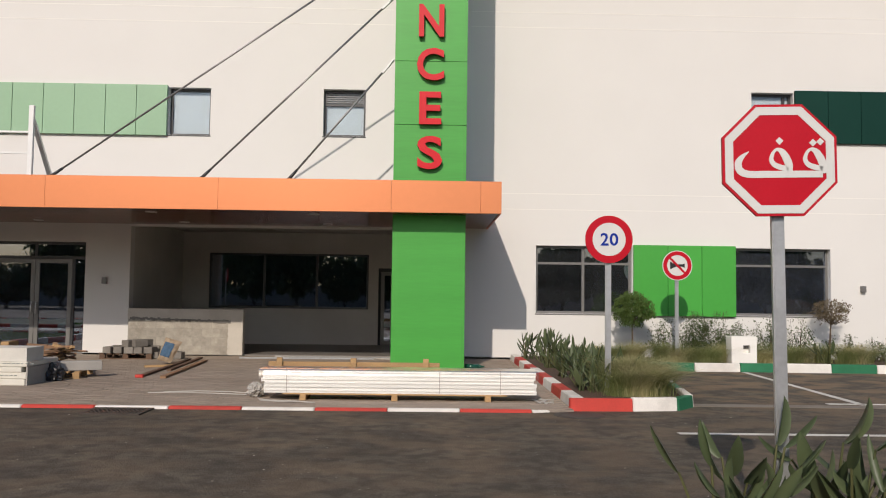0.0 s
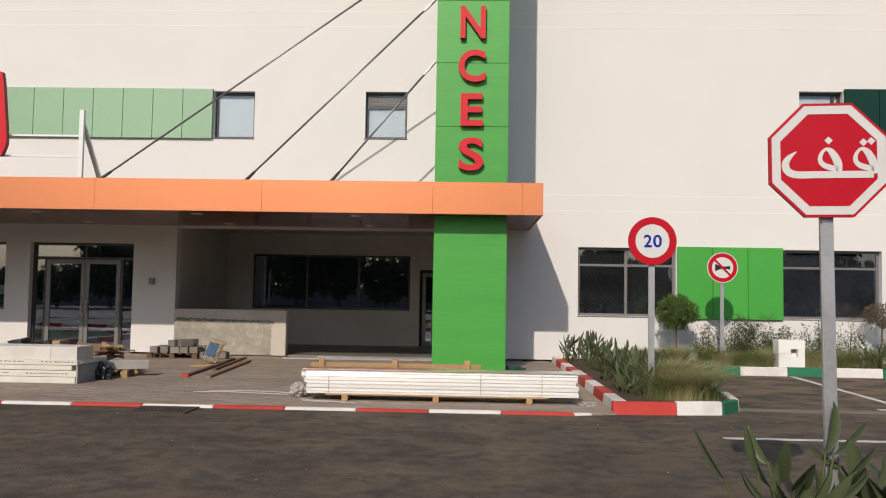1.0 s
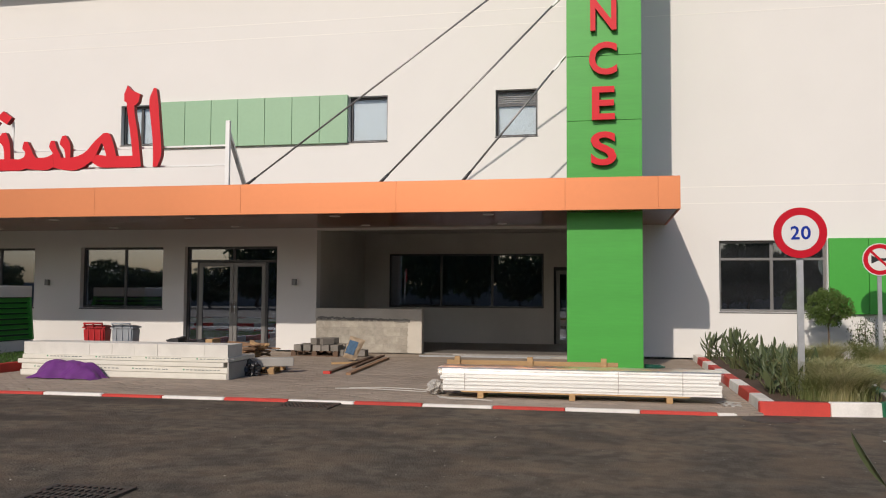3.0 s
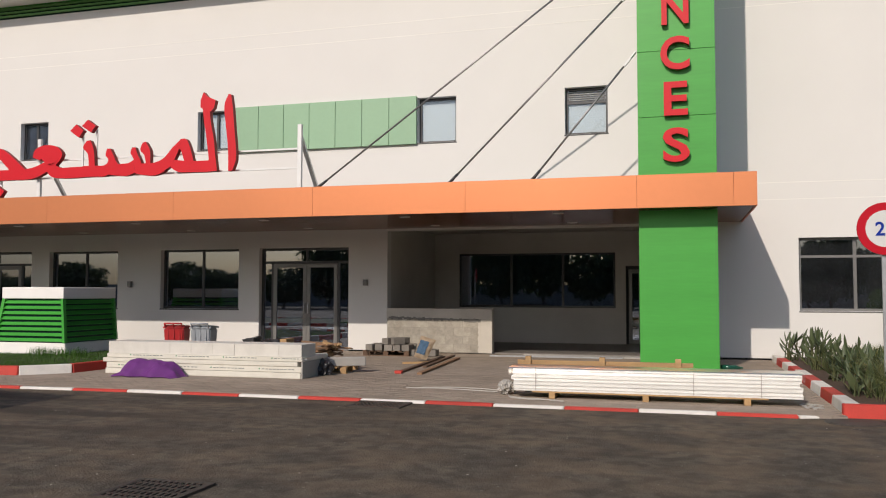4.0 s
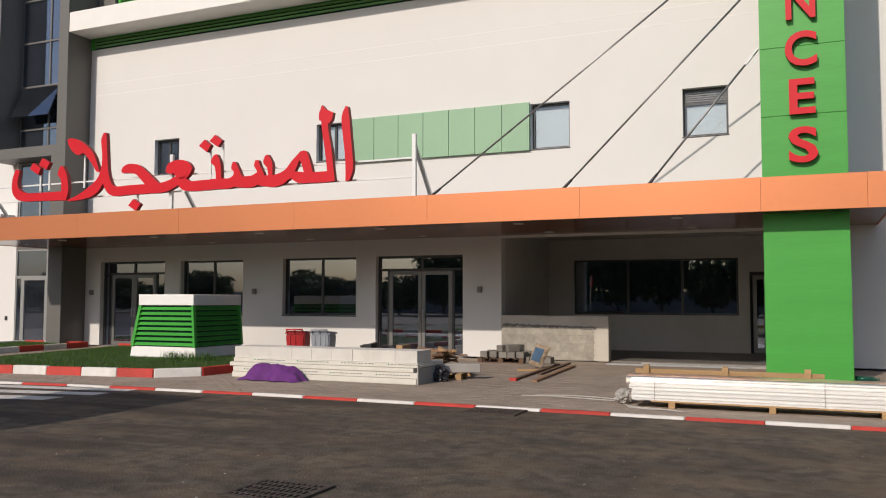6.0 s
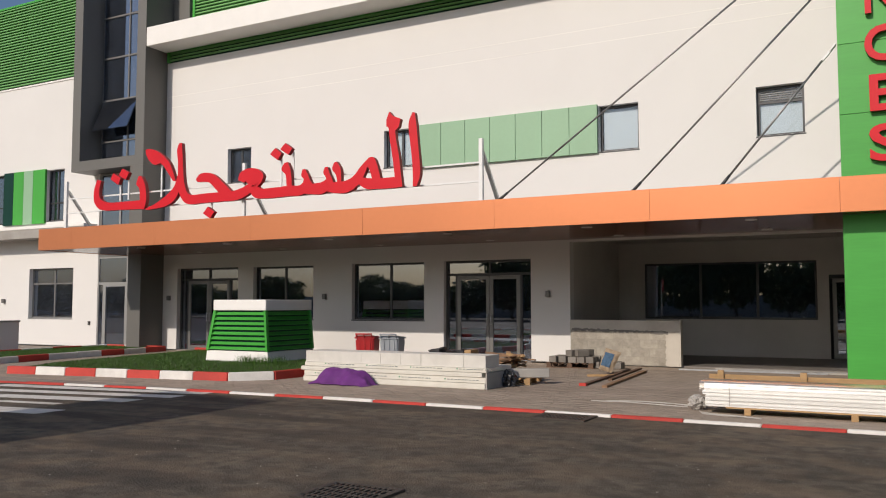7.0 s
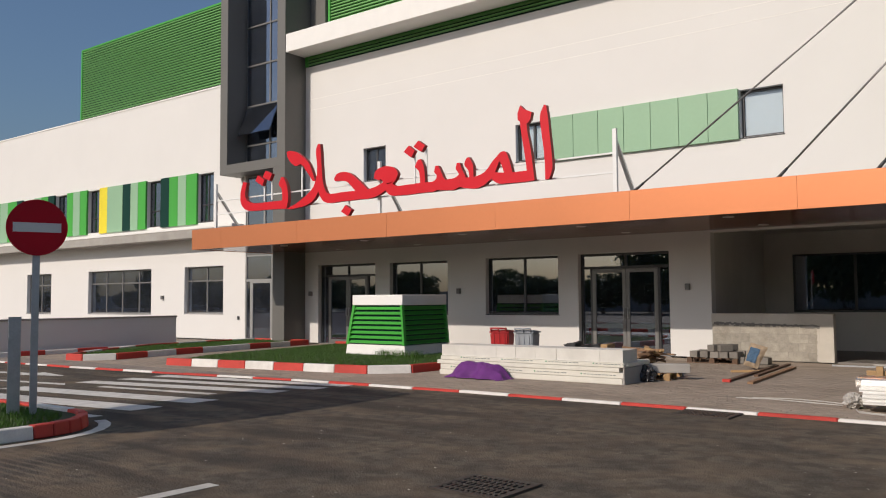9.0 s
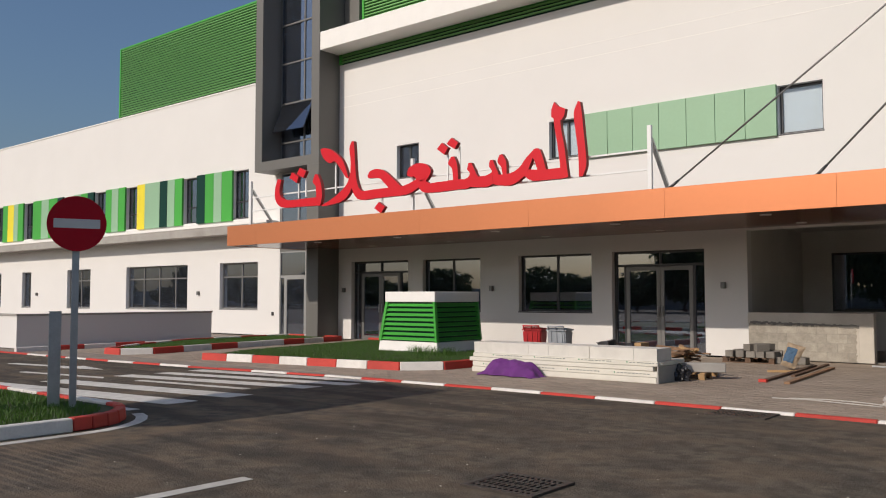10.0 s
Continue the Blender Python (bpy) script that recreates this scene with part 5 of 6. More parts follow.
# ---- wall lights ----
for x, z in ((-15.38, 1.84), (-8.06, 1.87), (-21.97, 1.82), (11.0, 1.90), (-30.97, 1.74), (-46.0, 1.73)):
    wl = thing("wall_light", "small grey box wall light, off", "wall light", (x, FY, z), group="wall lights")
    hs_ = block("housing", (-0.055, 0.055, -0.11, -0.001, -0.08, 0.08), M["grey_frame"], wl, w=0.006)
    block("lens", (-0.04, 0.04, -0.095, -0.02, -0.0865, -0.081), M["lens"], hs_)
tagged(block("switch_box", (-26.06, -25.96, FY - 0.04, FY - 0.001, 0.85, 0.99), M["frame"], None, w=0.004), "small dark switch box on the white wall", "switch box")

# ---- ramp walls ----
rw = thing("ramp_wall", "low white rendered wall with a grey coping along a ramp", "wall", kind="structure")
block("side_wall", (-25.8, -25.6, 11.1, 17.9, 0.06, 1.02), M["render"], rw)
block("front_wall", (-34, -25.8, 11.1, 11.3, 0.06, 1.02), M["render"], rw)
block("coping", (-25.83, -25.57, 11.07, 17.93, 1.022, 1.08), M["concrete"], rw, w=0.006)
block("coping", (-34, -25.835, 11.07, 11.33, 1.022, 1.08), M["concrete"], rw, w=0.006)

rk_ = thing("ramp_kerb", "painted red and white kerb beside the ramp wall", "kerb", kind="structure")
kerb_run(rk_, (-24.36, 10.55), (-24.45, 18.6), ("kerb_white", "kerb_red"), 0, height=0.17)

# ---- stack of panels and blocks ----
M["panel_pack"] = mat("wrapped_panel", (0.66, 0.63, 0.55), 0.6, vary=0.08, scale=4, fine=40, bump=0.15, stain=0.15)
M["aac"] = mat("pale_block", (0.62, 0.595, 0.54), 0.9, vary=0.1, scale=5, fine=60, bump=0.4, each=0.03, stain=0.2)
M["print"] = mat("grey_print", (0.22, 0.24, 0.22), 0.8, vary=0.2, bump=0)
M["print_green"] = mat("green_print", (0.05, 0.25, 0.12), 0.8, vary=0.2, bump=0)
pk = thing("panel_stack", "stack of long off-white wall panels with printed edges", "building material", (-10.72, 13.9, G))
for i, (z0, z1, y0, dx) in enumerate(((0.0, 0.105, 0.0, 0.0), (0.11, 0.215, 0.012, 0.015), (0.22, 0.30, 0.0, -0.06), (0.305, 0.385, 0.02, 0.02))):
    block("panel", (dx, 4.13 + dx, y0, 1.15 + y0, z0, z1), M["panel_pack"], pk, w=0.008)
    for k in range(4):
        if i in (1, 3):
            bx = 0.35 + k * 1.0 + (0.25 if i == 3 else 0.0)
            for j in range(9):
                block("print_bar", (bx + j * 0.075, bx + j * 0.075 + random.uniform(0.035, 0.066), y0 - 0.003, y0 - 0.0005, z0 + 0.046, z0 + 0.062), M["print"], pk, "printed bar")
            block("print_mark", (bx - 0.06, bx - 0.035, y0 - 0.003, y0 - 0.0005, z0 + 0.045, z0 + 0.07), M["print_green"], pk, "green printed mark")
block("end_cap", (4.135, 4.16, 0.02, 1.1, 0.0, 0.3), M["concrete"], pk)
for k in range(9):
    b = block("pale_block", (-0.2265, 0.2265, 0, 0.6, 0.0, 0.225), M["aac"], None, w=0.0015)
    b.matrix_basis = pose(-10.72 + 0.24 + k * 0.456, 13.97 + random.uniform(-0.006, 0.006), G + 0.387, 0, 0, random.uniform(-0.4, 0.4))
    tagged(b, "pale aerated concrete block lying on the panel stack", "concrete block", group="blocks on the panel stack")

# purple sheet thrown over the kerb side of the stack
M["purple"] = mat("purple_cloth", (0.13, 0.022, 0.17), 0.75, vary=0.15, scale=6, fine=80, bump=0.3)
nx, ny = 44, 20
V, F = [], []
for j in range(ny + 1):
    for i in range(nx + 1):
        u, v = i / nx, j / ny
        hgt = 0.35 * math.sin(math.pi * min(1, v * 0.55 + 0.02)) * (1 - abs(2 * u - 0.95) ** 5) * (0.62 + 0.38 * (1 - u) ** 0.6)
        w1 = noise.noise(Vector((u * 5, v * 3, 1.3))) * 0.05 + noise.noise(Vector((u * 14, v * 6, 4.3))) * 0.022
        edge = 0.05 * math.sin(u * 17) * (1 - v)
        V.append((u * 1.32 + 0.05 * noise.noise(Vector((v * 4, u, 9))), v * 0.5 + edge, max(0.008, hgt + w1 * min(1, 4 * v + 0.3) * (1 if hgt > 0.04 else 0.2))))
for j in range(ny):
    for i in range(nx):
        a = j * (nx + 1) + i
        F.append((a, a + 1, a + nx + 2, a + nx + 1))
ob = raw("purple_sheet", V, F, M["purple"], None, "crumpled purple cloth sheet lying against the panel stack", "cloth")
for p in ob.data.polygons:
    p.use_smooth = True
ob.location = (-10.15, 13.32, G)
so = ob.modifiers.new("thick", "SOLIDIFY")
so.thickness = 0.008

# ---- wheelie bins ----
def bin_thing(x, y, body_m, label, turn):
    b = thing("wheelie_bin", label, "bin", (x, y, G), group="wheelie bins", turn=turn)
    bm = bmesh.new()
    lo = [bm.verts.new(p) for p in ((-0.175, -0.19, 0.03), (0.175, -0.19, 0.03), (0.175, 0.18, 0.03), (-0.175, 0.18, 0.03))]
    hi = [bm.verts.new(p) for p in ((-0.215, -0.25, 0.80), (0.215, -0.25, 0.80), (0.215, 0.24, 0.80), (-0.215, 0.24, 0.80))]
    bm.faces.new(lo[::-1])
    bm.faces.new(hi)
    for i in range(4):
        bm.faces.new((lo[i], lo[(i + 1) % 4], hi[(i + 1) % 4], hi[i]))
    bevel(bm, 0.025, 2)
    part("body", bm, M[body_m], b)
    bm = bmesh.new()
    box(bm, -0.23, 0.23, -0.27, 0.245, 0.802, 0.835)
    vs = box(bm, -0.21, 0.21, -0.20, 0.235, 0.835, 0.875)
    vs[4].co.z -= 0.03
    vs[5].co.z -= 0.03
    bevel(bm, 0.012, 2)
    lid = part("lid", bm, M[body_m], b)
    bm = bmesh.new()
    tube(bm, (-0.19, 0.30, 0.905), (0.19, 0.30, 0.905), 0.018, sides=8)
    for hx in (-0.175, 0.0, 0.175):
        tube(bm, (hx, 0.30, 0.905), (hx, 0.235, 0.83), 0.018, sides=6)
    part("handle", bm, M[body_m], lid)
    for hx in (-0.12, 0.0, 0.12):
        block("rib", (hx - 0.012, hx + 0.012, 0.225, 0.245, 0.30, 0.78), M[body_m], b)
    for hx in (-0.21, 0.17):
        bm = bmesh.new()
        tube(bm, (hx, 0.24, 0.1), (hx + 0.045, 0.24, 0.1), 0.1, sides=16)
        part("wheel", bm, M["sign_black"], b, "black rubber wheel")


M["bin_red"] = mat("red_plastic", (0.42, 0.018, 0.02), 0.4, vary=0.08, bump=0.03)
M["bin_grey"] = mat("grey_plastic", (0.30, 0.32, 0.34), 0.45, vary=0.08, bump=0.03)
bin_thing(-10.36, 15.75, "bin_red", "red plastic wheelie bin with closed lid", 196)
bin_thing(-9.74, 15.8, "bin_grey", "grey plastic wheelie bin with closed lid", 192)

# ---- pallets, timber and rubble ----
M["pine"] = mat("pine_wood", (0.42, 0.26, 0.12), 0.8, vary=0.25, scale=3, fine=30, bump=0.3, stretch=(1, 6, 6), each=0.15)
M["old_wood"] = mat("weathered_wood", (0.27, 0.155, 0.085), 0.85, vary=0.3, scale=3, fine=30, bump=0.4, stretch=(1, 6, 6), each=0.25)
M["dark_wood"] = mat("dark_wood", (0.13, 0.075, 0.045), 0.85, vary=0.3, scale=3, fine=30, bump=0.4, each=0.2)
M["film"] = mat("crumpled_film", (0.40, 0.375, 0.34), 0.5, vary=0.2, scale=8, fine=30, bump=0.8)
M["black_sack"] = mat("black_plastic", (0.02, 0.02, 0.022), 0.35, vary=0.3, scale=10, bump=0.8)


def pallet(x, y, turn, label, dx=1.2, dy=1.0, wood="pine"):
    p = thing("pallet", label, "pallet", (x, y, G), turn=turn)
    for i in range(3):
        by = -dy / 2 + 0.05 + i * (dy - 0.1) / 2
        for j in range(3):
            bx = -dx / 2 + 0.07 + j * (dx - 0.14) / 2
            block("foot_block", (bx - 0.06, bx + 0.06, by - 0.045, by + 0.045, 0.02, 0.105), M[wood], p)
        block("runner", (-dx / 2, dx / 2, by - 0.05, by + 0.05, 0.0, 0.0195), M[wood], p)
    for i in range(7):
        bx = -dx / 2 + 0.05 + i * (dx - 0.1) / 6
        block("deck_board", (bx - 0.048, bx + 0.048, -dy / 2, dy / 2, 0.106, 0.128), M[wood], p, w=0.003)
    return p


pallet(-6.85, 15.5, 8, "pale wooden pallet loaded with timber scraps")
rng = random.Random(11)
for i in range(48):
    L, w = rng.uniform(0.22, 0.7), rng.uniform(0.06, 0.13)
    o = block("timber_scrap", (-L / 2, L / 2, -w / 2, w / 2, 0, rng.uniform(0.02, 0.05)), M[rng.choice(("old_wood", "old_wood", "old_wood", "dark_wood", "pine"))], None, w=0.003)
    lay = i // 8
    o.matrix_basis = pose(-6.93 + rng.uniform(-0.38, 0.32), 15.65 + rng.uniform(-0.35, 0.35), G + 0.15 + lay * 0.07 + rng.uniform(0, 0.02), rng.uniform(-14, 14), rng.uniform(-18, 18), rng.uniform(-70, 80))
    tagged(o, "broken offcut of brown timber in a heap", "timber", group="timber scraps on the pallet")
o = block("concrete_beam", (-0.55, 0.55, -0.1, 0.1, 0, 0.17), M["concrete"], None, w=0.01)
o.matrix_basis = pose(-6.45, 15.25, G + 0.13, 0, 0, 28)
tagged(o, "short grey concrete beam lying on the pallet", "concrete beam")
# sacks and wrap at the end of the panel stack
for k, (x, y, s, mk, lab) in enumerate(((-6.5, 14.75, 0.16, "black_sack", "crumpled dark plastic wrap beside the panel stack"),)):
    bm = bmesh.new()
    bmesh.ops.create_icosphere(bm, subdivisions=4, radius=1.0)
    for v in bm.verts:
        q = v.co.normalized()
        v.co = q * (1 + 0.35 * noise.noise(q * 2.3 + Vector((k * 7, 0, 0))) + 0.2 * noise.noise(q * 6)) * s
        v.co.z = max(-s * 0.55, v.co.z * 1.2)
    bmesh.ops.translate(bm, verts=bm.verts, vec=(x, y, G + s * 0.55))
    tagged(part("plastic_wrap", bm, M[mk]), lab, "plastic wrap")

pallet(-7.0, 20.05, 2, "weathered wooden pallet stacked with concrete blocks", wood="dark_wood")
M["old_block"] = mat("old_concrete_block", (0.21, 0.19, 0.165), 0.95, vary=0.25, scale=5, fine=40, bump=0.6, each=0.25)
spots = []
for r in range(2):
    for i in range(5 - r * 3):
        for j in range(2):
            spots.append((-7.5 + i * 0.235 + (0.45 if r else 0), 19.72 + j * 0.36, 0.131 + r * 0.155))
for x, y, z in spots:
    o = block("loose_block", (-0.1, 0.1, -0.16, 0.16, 0, 0.15), M["old_block"], None, w=0.006)
    o.matrix_basis = pose(x + 0.1 + rng.uniform(-0.012, 0.012), y + rng.uniform(-0.03, 0.03), G + z, 0, 0, rng.uniform(-14, 14) if z < 0.2 else rng.uniform(-50, 50))
    tagged(o, "grey hollow concrete block on a pallet", "concrete block", group="blocks on the pallet")
for k in range(7):
    o = block("loose_block", (-0.1, 0.1, -0.16, 0.16, 0, 0.15), M["old_block"], None, w=0.006)
    o.matrix_basis = pose(-6.35 + 0.17 * (k % 4), 19.85 + 0.25 * (k // 4), G + 0.012 + 0.14 * (k // 4) * 0, rng.uniform(-1, 1), 0, rng.uniform(-40, 40))
    tagged(o, "tumbled grey concrete block beside a pallet", "concrete block", group="blocks beside the pallet")

# cement bag
M["bag_paper"] = mat("kraft_paper", (0.36, 0.27, 0.18), 0.8, vary=0.12, scale=8, fine=60, bump=0.4)
M["bag_blue"] = mat("blue_print", (0.045, 0.10, 0.17), 0.7, vary=0.15, scale=8, bump=0.3)
cb = thing("cement_bag", "crumpled paper cement bag with a blue printed front", "bag", (-5.72, 18.35, G), turn=-10)


def bag(bm, sx, sy, sz, y0=0.0, cut=0.0):
    g = bmesh.ops.create_grid(bm, x_segments=14, y_segments=18, size=1.0)
    for v in g["verts"]:
        u, w = v.co.x, v.co.y
        puff = (1 - u ** 4) * (1 - w ** 4)
        v.co = Vector((u * sx * (1 + 0.1 * w), y0 - sy * puff + 0.03 * noise.noise(Vector((u * 3, w * 3, 2))), (w + 1) * sz / 2))


bm = bmesh.new()
bag(bm, 0.18, 0.11, 0.52)
bag(bm, 0.18, -0.11, 0.52)
bmesh.ops.remove_doubles(bm, verts=bm.verts[:], dist=0.012)
bmesh.ops.rotate(bm, verts=bm.verts[:], cent=(0, 0, 0), matrix=Matrix.Rotation(radians(-24), 3, "X"))
bmesh.ops.rotate(bm, verts=bm.verts[:], cent=(0, 0, 0), matrix=Matrix.Rotation(radians(14), 3, "Y"))
bmesh.ops.translate(bm, verts=bm.verts[:], vec=(0, 0, 0.06))
sack = part("sack", bm, M["bag_paper"], cb)
bm = bmesh.new()
g = bmesh.ops.create_grid(bm, x_segments=10, y_segments=12, size=1.0)
for v in g["verts"]:
    u, w = v.co.x * 0.62, v.co.y * 0.62 - 0.06
    v.co = Vector((u * 0.18, -0.11 * (1 - u ** 4) * (1 - w ** 4) - 0.012 + 0.03 * noise.noise(Vector((u * 3, w * 3, 2))), (w + 1) * 0.26))
bmesh.ops.rotate(bm, verts=bm.verts[:], cent=(0, 0, 0), matrix=Matrix.Rotation(radians(-24), 3, "X"))
bmesh.ops.rotate(bm, verts=bm.verts[:], cent=(0, 0, 0), matrix=Matrix.Rotation(radians(14), 3, "Y"))
bmesh.ops.translate(bm, verts=bm.verts[:], vec=(0, 0, 0.06))
part("print", bm, M["bag_blue"], sack, "blue printed panel")
# loose planks
for a, b, w, mk, lab in (((-5.24, 15.5), (-5.46, 19.4), 0.09, "dark_wood", "long dark wooden plank lying on the paving"), ((-4.78, 15.3), (-5.02, 19.1), 0.1, "old_wood", "long brown wooden plank lying on the paving"),
                         ((-4.98, 16.3), (-5.2, 19.4), 0.08, "dark_wood", "long dark wooden plank lying on the paving"), ((-5.85, 17.5), (-5.35, 17.75), 0.12, "pine", "short pale board lying on the paving")):
    bm = bmesh.new()
    z = G + (0.022 if w > 0.085 else 0.06)
    bar(bm, (*a, z), (*b, z + 0.005), w, 0.04)
    tagged(part("plank", bm, M[mk]), lab, "plank")
o = block("plank_tip", (-5.31, -5.17, 15.38, 15.48, G + 0.002, G + 0.056), M["kerb_red"], None, w=0.004)
tagged(o, "short red painted timber offcut at a plank end", "timber")

# ---- aluminium profiles by the kerb ----
M["alu"] = mat("mill_aluminium", (0.92, 0.91, 0.88), 0.24, metal=0.15, vary=0.06, scale=1.5, fine=30, bump=0.06, stretch=(0.3, 4, 4), each=0.07)
al = thing("aluminium_profiles", "long bundle of bright aluminium profiles on timber bearers", "building material", (-2.42, 12.42, G))
for r in range(6):
    z = 0.108 + r * 0.054
    for c in range(4):
        dx = random.uniform(-0.03, 0.03)
        bm = bmesh.new()
        y = c * 0.135
        box(bm, dx, 4.02 + dx, y + (0.007 if r % 2 else 0.0), y + 0.128, z, z + 0.0525)
        if c == 0:
            box(bm, dx + 0.002, 4.018 + dx, y - 0.012, y - 0.0005 + (0.012 if r % 2 else 0.0), z + 0.032, z + 0.049)
        part("profile", bm, M["alu"], al)
for x in (0.55, 1.9, 3.28):
    block("bearer", (x, x + 0.09, -0.01, 0.56, 0.0, 0.085), M["pine"], al, "pale timber bearer", w=0.004)
block("board", (0.3, 3.6, 0.0, 0.55, 0.0855, 0.105), M["pine"], al, "pale timber board")
for x in (0.35, 2.6, 3.5):
    block("strap", (x, x + 0.012, -0.0145, -0.0125, 0.125, 0.455), M["film"], al, "thin clear packing strap")
# clear film drawn tight round the bundle
M["wrap"] = glass_mat("clear_film", (0.97, 0.97, 0.96), 1.45)
wn_ = M["wrap"].node_tree.nodes
for k in wn_:
    if k.type == "BSDF_GLOSSY":
        k.inputs["Roughness"].default_value = 0.3
        k.inputs[0].default_value = (1, 0.97, 0.92, 1)
        wb = wn_.new("ShaderNodeBump")
        wb.inputs["Strength"].default_value, wb.inputs["Distance"].default_value = 0.5, 0.03
        wg = wn_.new("ShaderNodeNewGeometry")
        M["wrap"].node_tree.links.new(noise_node(wn_, M["wrap"].node_tree.links, wg.outputs["Position"], 4.0, 6), wb.inputs["Height"])
        M["wrap"].node_tree.links.new(wb.outputs[0], k.inputs["Normal"])
V, F = [], []
nx, ring_ = 70, ((-0.022, 0.112), (-0.03, 0.27), (-0.022, 0.43), (0.0, 0.452), (0.27, 0.458), (0.54, 0.45))
for i in range(nx + 1):
    for y, z in ring_:
        x = -0.05 + 4.12 * i / nx
        w1 = noise.noise(Vector((x * 2.1, y * 6, z * 9)))
        V.append((x, y + 0.008 * w1 - 0.006, z + 0.008 * abs(w1)))
for i in range(nx):
    for k in range(len(ring_) - 1):
        a = i * len(ring_) + k
        F.append((a, a + 1, a + 1 + len(ring_), a + len(ring_)))
fo = raw("film_cover", V, F, M["wrap"], al, "clear plastic film drawn round the bundle")
fo.visible_shadow = False
for p in fo.data.polygons:
    p.use_smooth = True
# plastic wrap at the profile ends
bm = bmesh.new()
bmesh.ops.create_icosphere(bm, subdivisions=4, radius=1.0)
for v in bm.verts:
    q = v.co.normalized()
    v.co = q * (1 + 0.3 * noise.noise(q * 2.6) + 0.28 * noise.noise(q * 7))
    v.co = Vector((v.co.x * 0.13, v.co.y * 0.17, max(-0.1, v.co.z * 0.11)))
bmesh.ops.translate(bm, verts=bm.verts, vec=(-2.58, 12.8, G + 0.1))
tagged(part("plastic_wrap", bm, M["film"]), "crumpled clear plastic film at the profile ends", "plastic wrap")
for k, pts in enumerate((((-2.45, 12.4), (-2.25, 12.25), (-2.0, 12.2), (-1.6, 12.05)), ((-2.5, 12.5), (-2.4, 12.2), (-2.1, 12.1), (-1.9, 12.12)), ((-2.75, 12.9), (-3.2, 13.0), (-3.8, 13.1), (-4.3, 13.05)), ((-2.7, 13.1), (-3.1, 13.3), (-3.6, 13.35), (-4.1, 13.2)))):
    c = bpy.data.curves.new("wrap_strip", "CURVE")
    c.dimensions, c.extrude, c.bevel_depth = "3D", 0.006, 0.003
    s = c.splines.new("POLY")
    s.points.add(len(pts) - 1)
    for p, (x, y) in zip(s.points, pts):
        p.co = (x, y, G + 0.011 + 0.012 * random.random(), 1)
    tmp = bpy.data.objects.new("wrap_strip", c)
    scene.collection.objects.link(tmp)
    bpy.context.view_layer.update()
    me = bpy.data.meshes.new_from_object(tmp.evaluated_get(bpy.context.evaluated_depsgraph_get()))
    bpy.data.objects.remove(tmp)
    me.materials.clear()
    me.materials.append(M["film"])
    tagged(new("wrap_strip", me), "torn strip of clear plastic film on the paving", "plastic wrap", group="film strips")
# shards beside the kerb
for k in range(9):
    o = block("film_shard", (-0.09, 0.09, -0.02, 0.02, 0, 0.012), M["film"], None)
    o.matrix_basis = pose(1.72 + rng.uniform(-0.1, 0.22), 12.35 + rng.uniform(-0.2, 0.4), G + 0.003, 0, rng.uniform(-3, 0), rng.uniform(0, 180))
    tagged(o, "pale plastic shard on the paving", "debris", group="plastic shards")

# timber rack behind the profiles
rk = thing("timber_rack", "low rack of pale timber rail and uprights", "timber rack", (0, 13.3, G))
block("rail", (-2.5, 0.2, -0.02, 0.03, 0.375, 0.495), M["pine"], rk, w=0.004)
for x in (-2.32, -1.16, -0.02):
    block("upright", (x - 0.045, x + 0.045, -0.075, -0.021, 0.0, 0.56), M["pine"], rk, w=0.004)
    block("foot", (x - 0.04, x + 0.04, -0.02, 0.5, 0.0, 0.07), M["pine"], rk)
# loose sections on the rack feet, and more lying by the porch
for k in range(5):
    o = block("metal_section", (-1.2, 1.2, -0.03, 0.03, 0, 0.045), M["alu" if k % 2 else "grey_frame"], None, w=0.004)
    o.matrix_basis = pose(-1.0 + rng.uniform(-0.4, 0.7), 13.45 + k * 0.075, G + 0.072, 0, 0, rng.uniform(-0.8, 0.8))
    tagged(o, "loose thin metal section lying on the timber rack", "metal section", group="sections on the rack")
for k in range(4):
    o = block("metal_section", (-1.6, 1.6, -0.03, 0.03, 0, 0.04), M["film" if k % 2 else "galv"], None, w=0.004)
    o.matrix_basis = pose(-2.3 + rng.uniform(-0.7, 0.5), 20.2 + k * 0.16, G + 0.002, 0, 0, rng.uniform(-3, 3))
    tagged(o, "thin pale metal section lying by the porch", "metal section", group="sections by the porch")
bt = thing("green_bottle", "dark green glass bottle lying on its side", "bottle", (1.0, 17.9, G + 0.06))
M["bottle"] = mat("green_bottle", (0.008, 0.07, 0.045), 0.15, vary=0.1, bump=0)
bm = bmesh.new()
tube(bm, (-0.2, 0, 0), (0.1, 0.02, 0), 0.055, sides=14)
part("body", bm, M["bottle"], bt)
bm = bmesh.new()
tube(bm, (0.1, 0.02, 0), (0.16, 0.024, 0), 0.055, 0.022, sides=14)
tube(bm, (0.16, 0.024, 0), (0.22, 0.028, 0), 0.022, sides=10)
part("neck", bm, M["bottle"], bt)
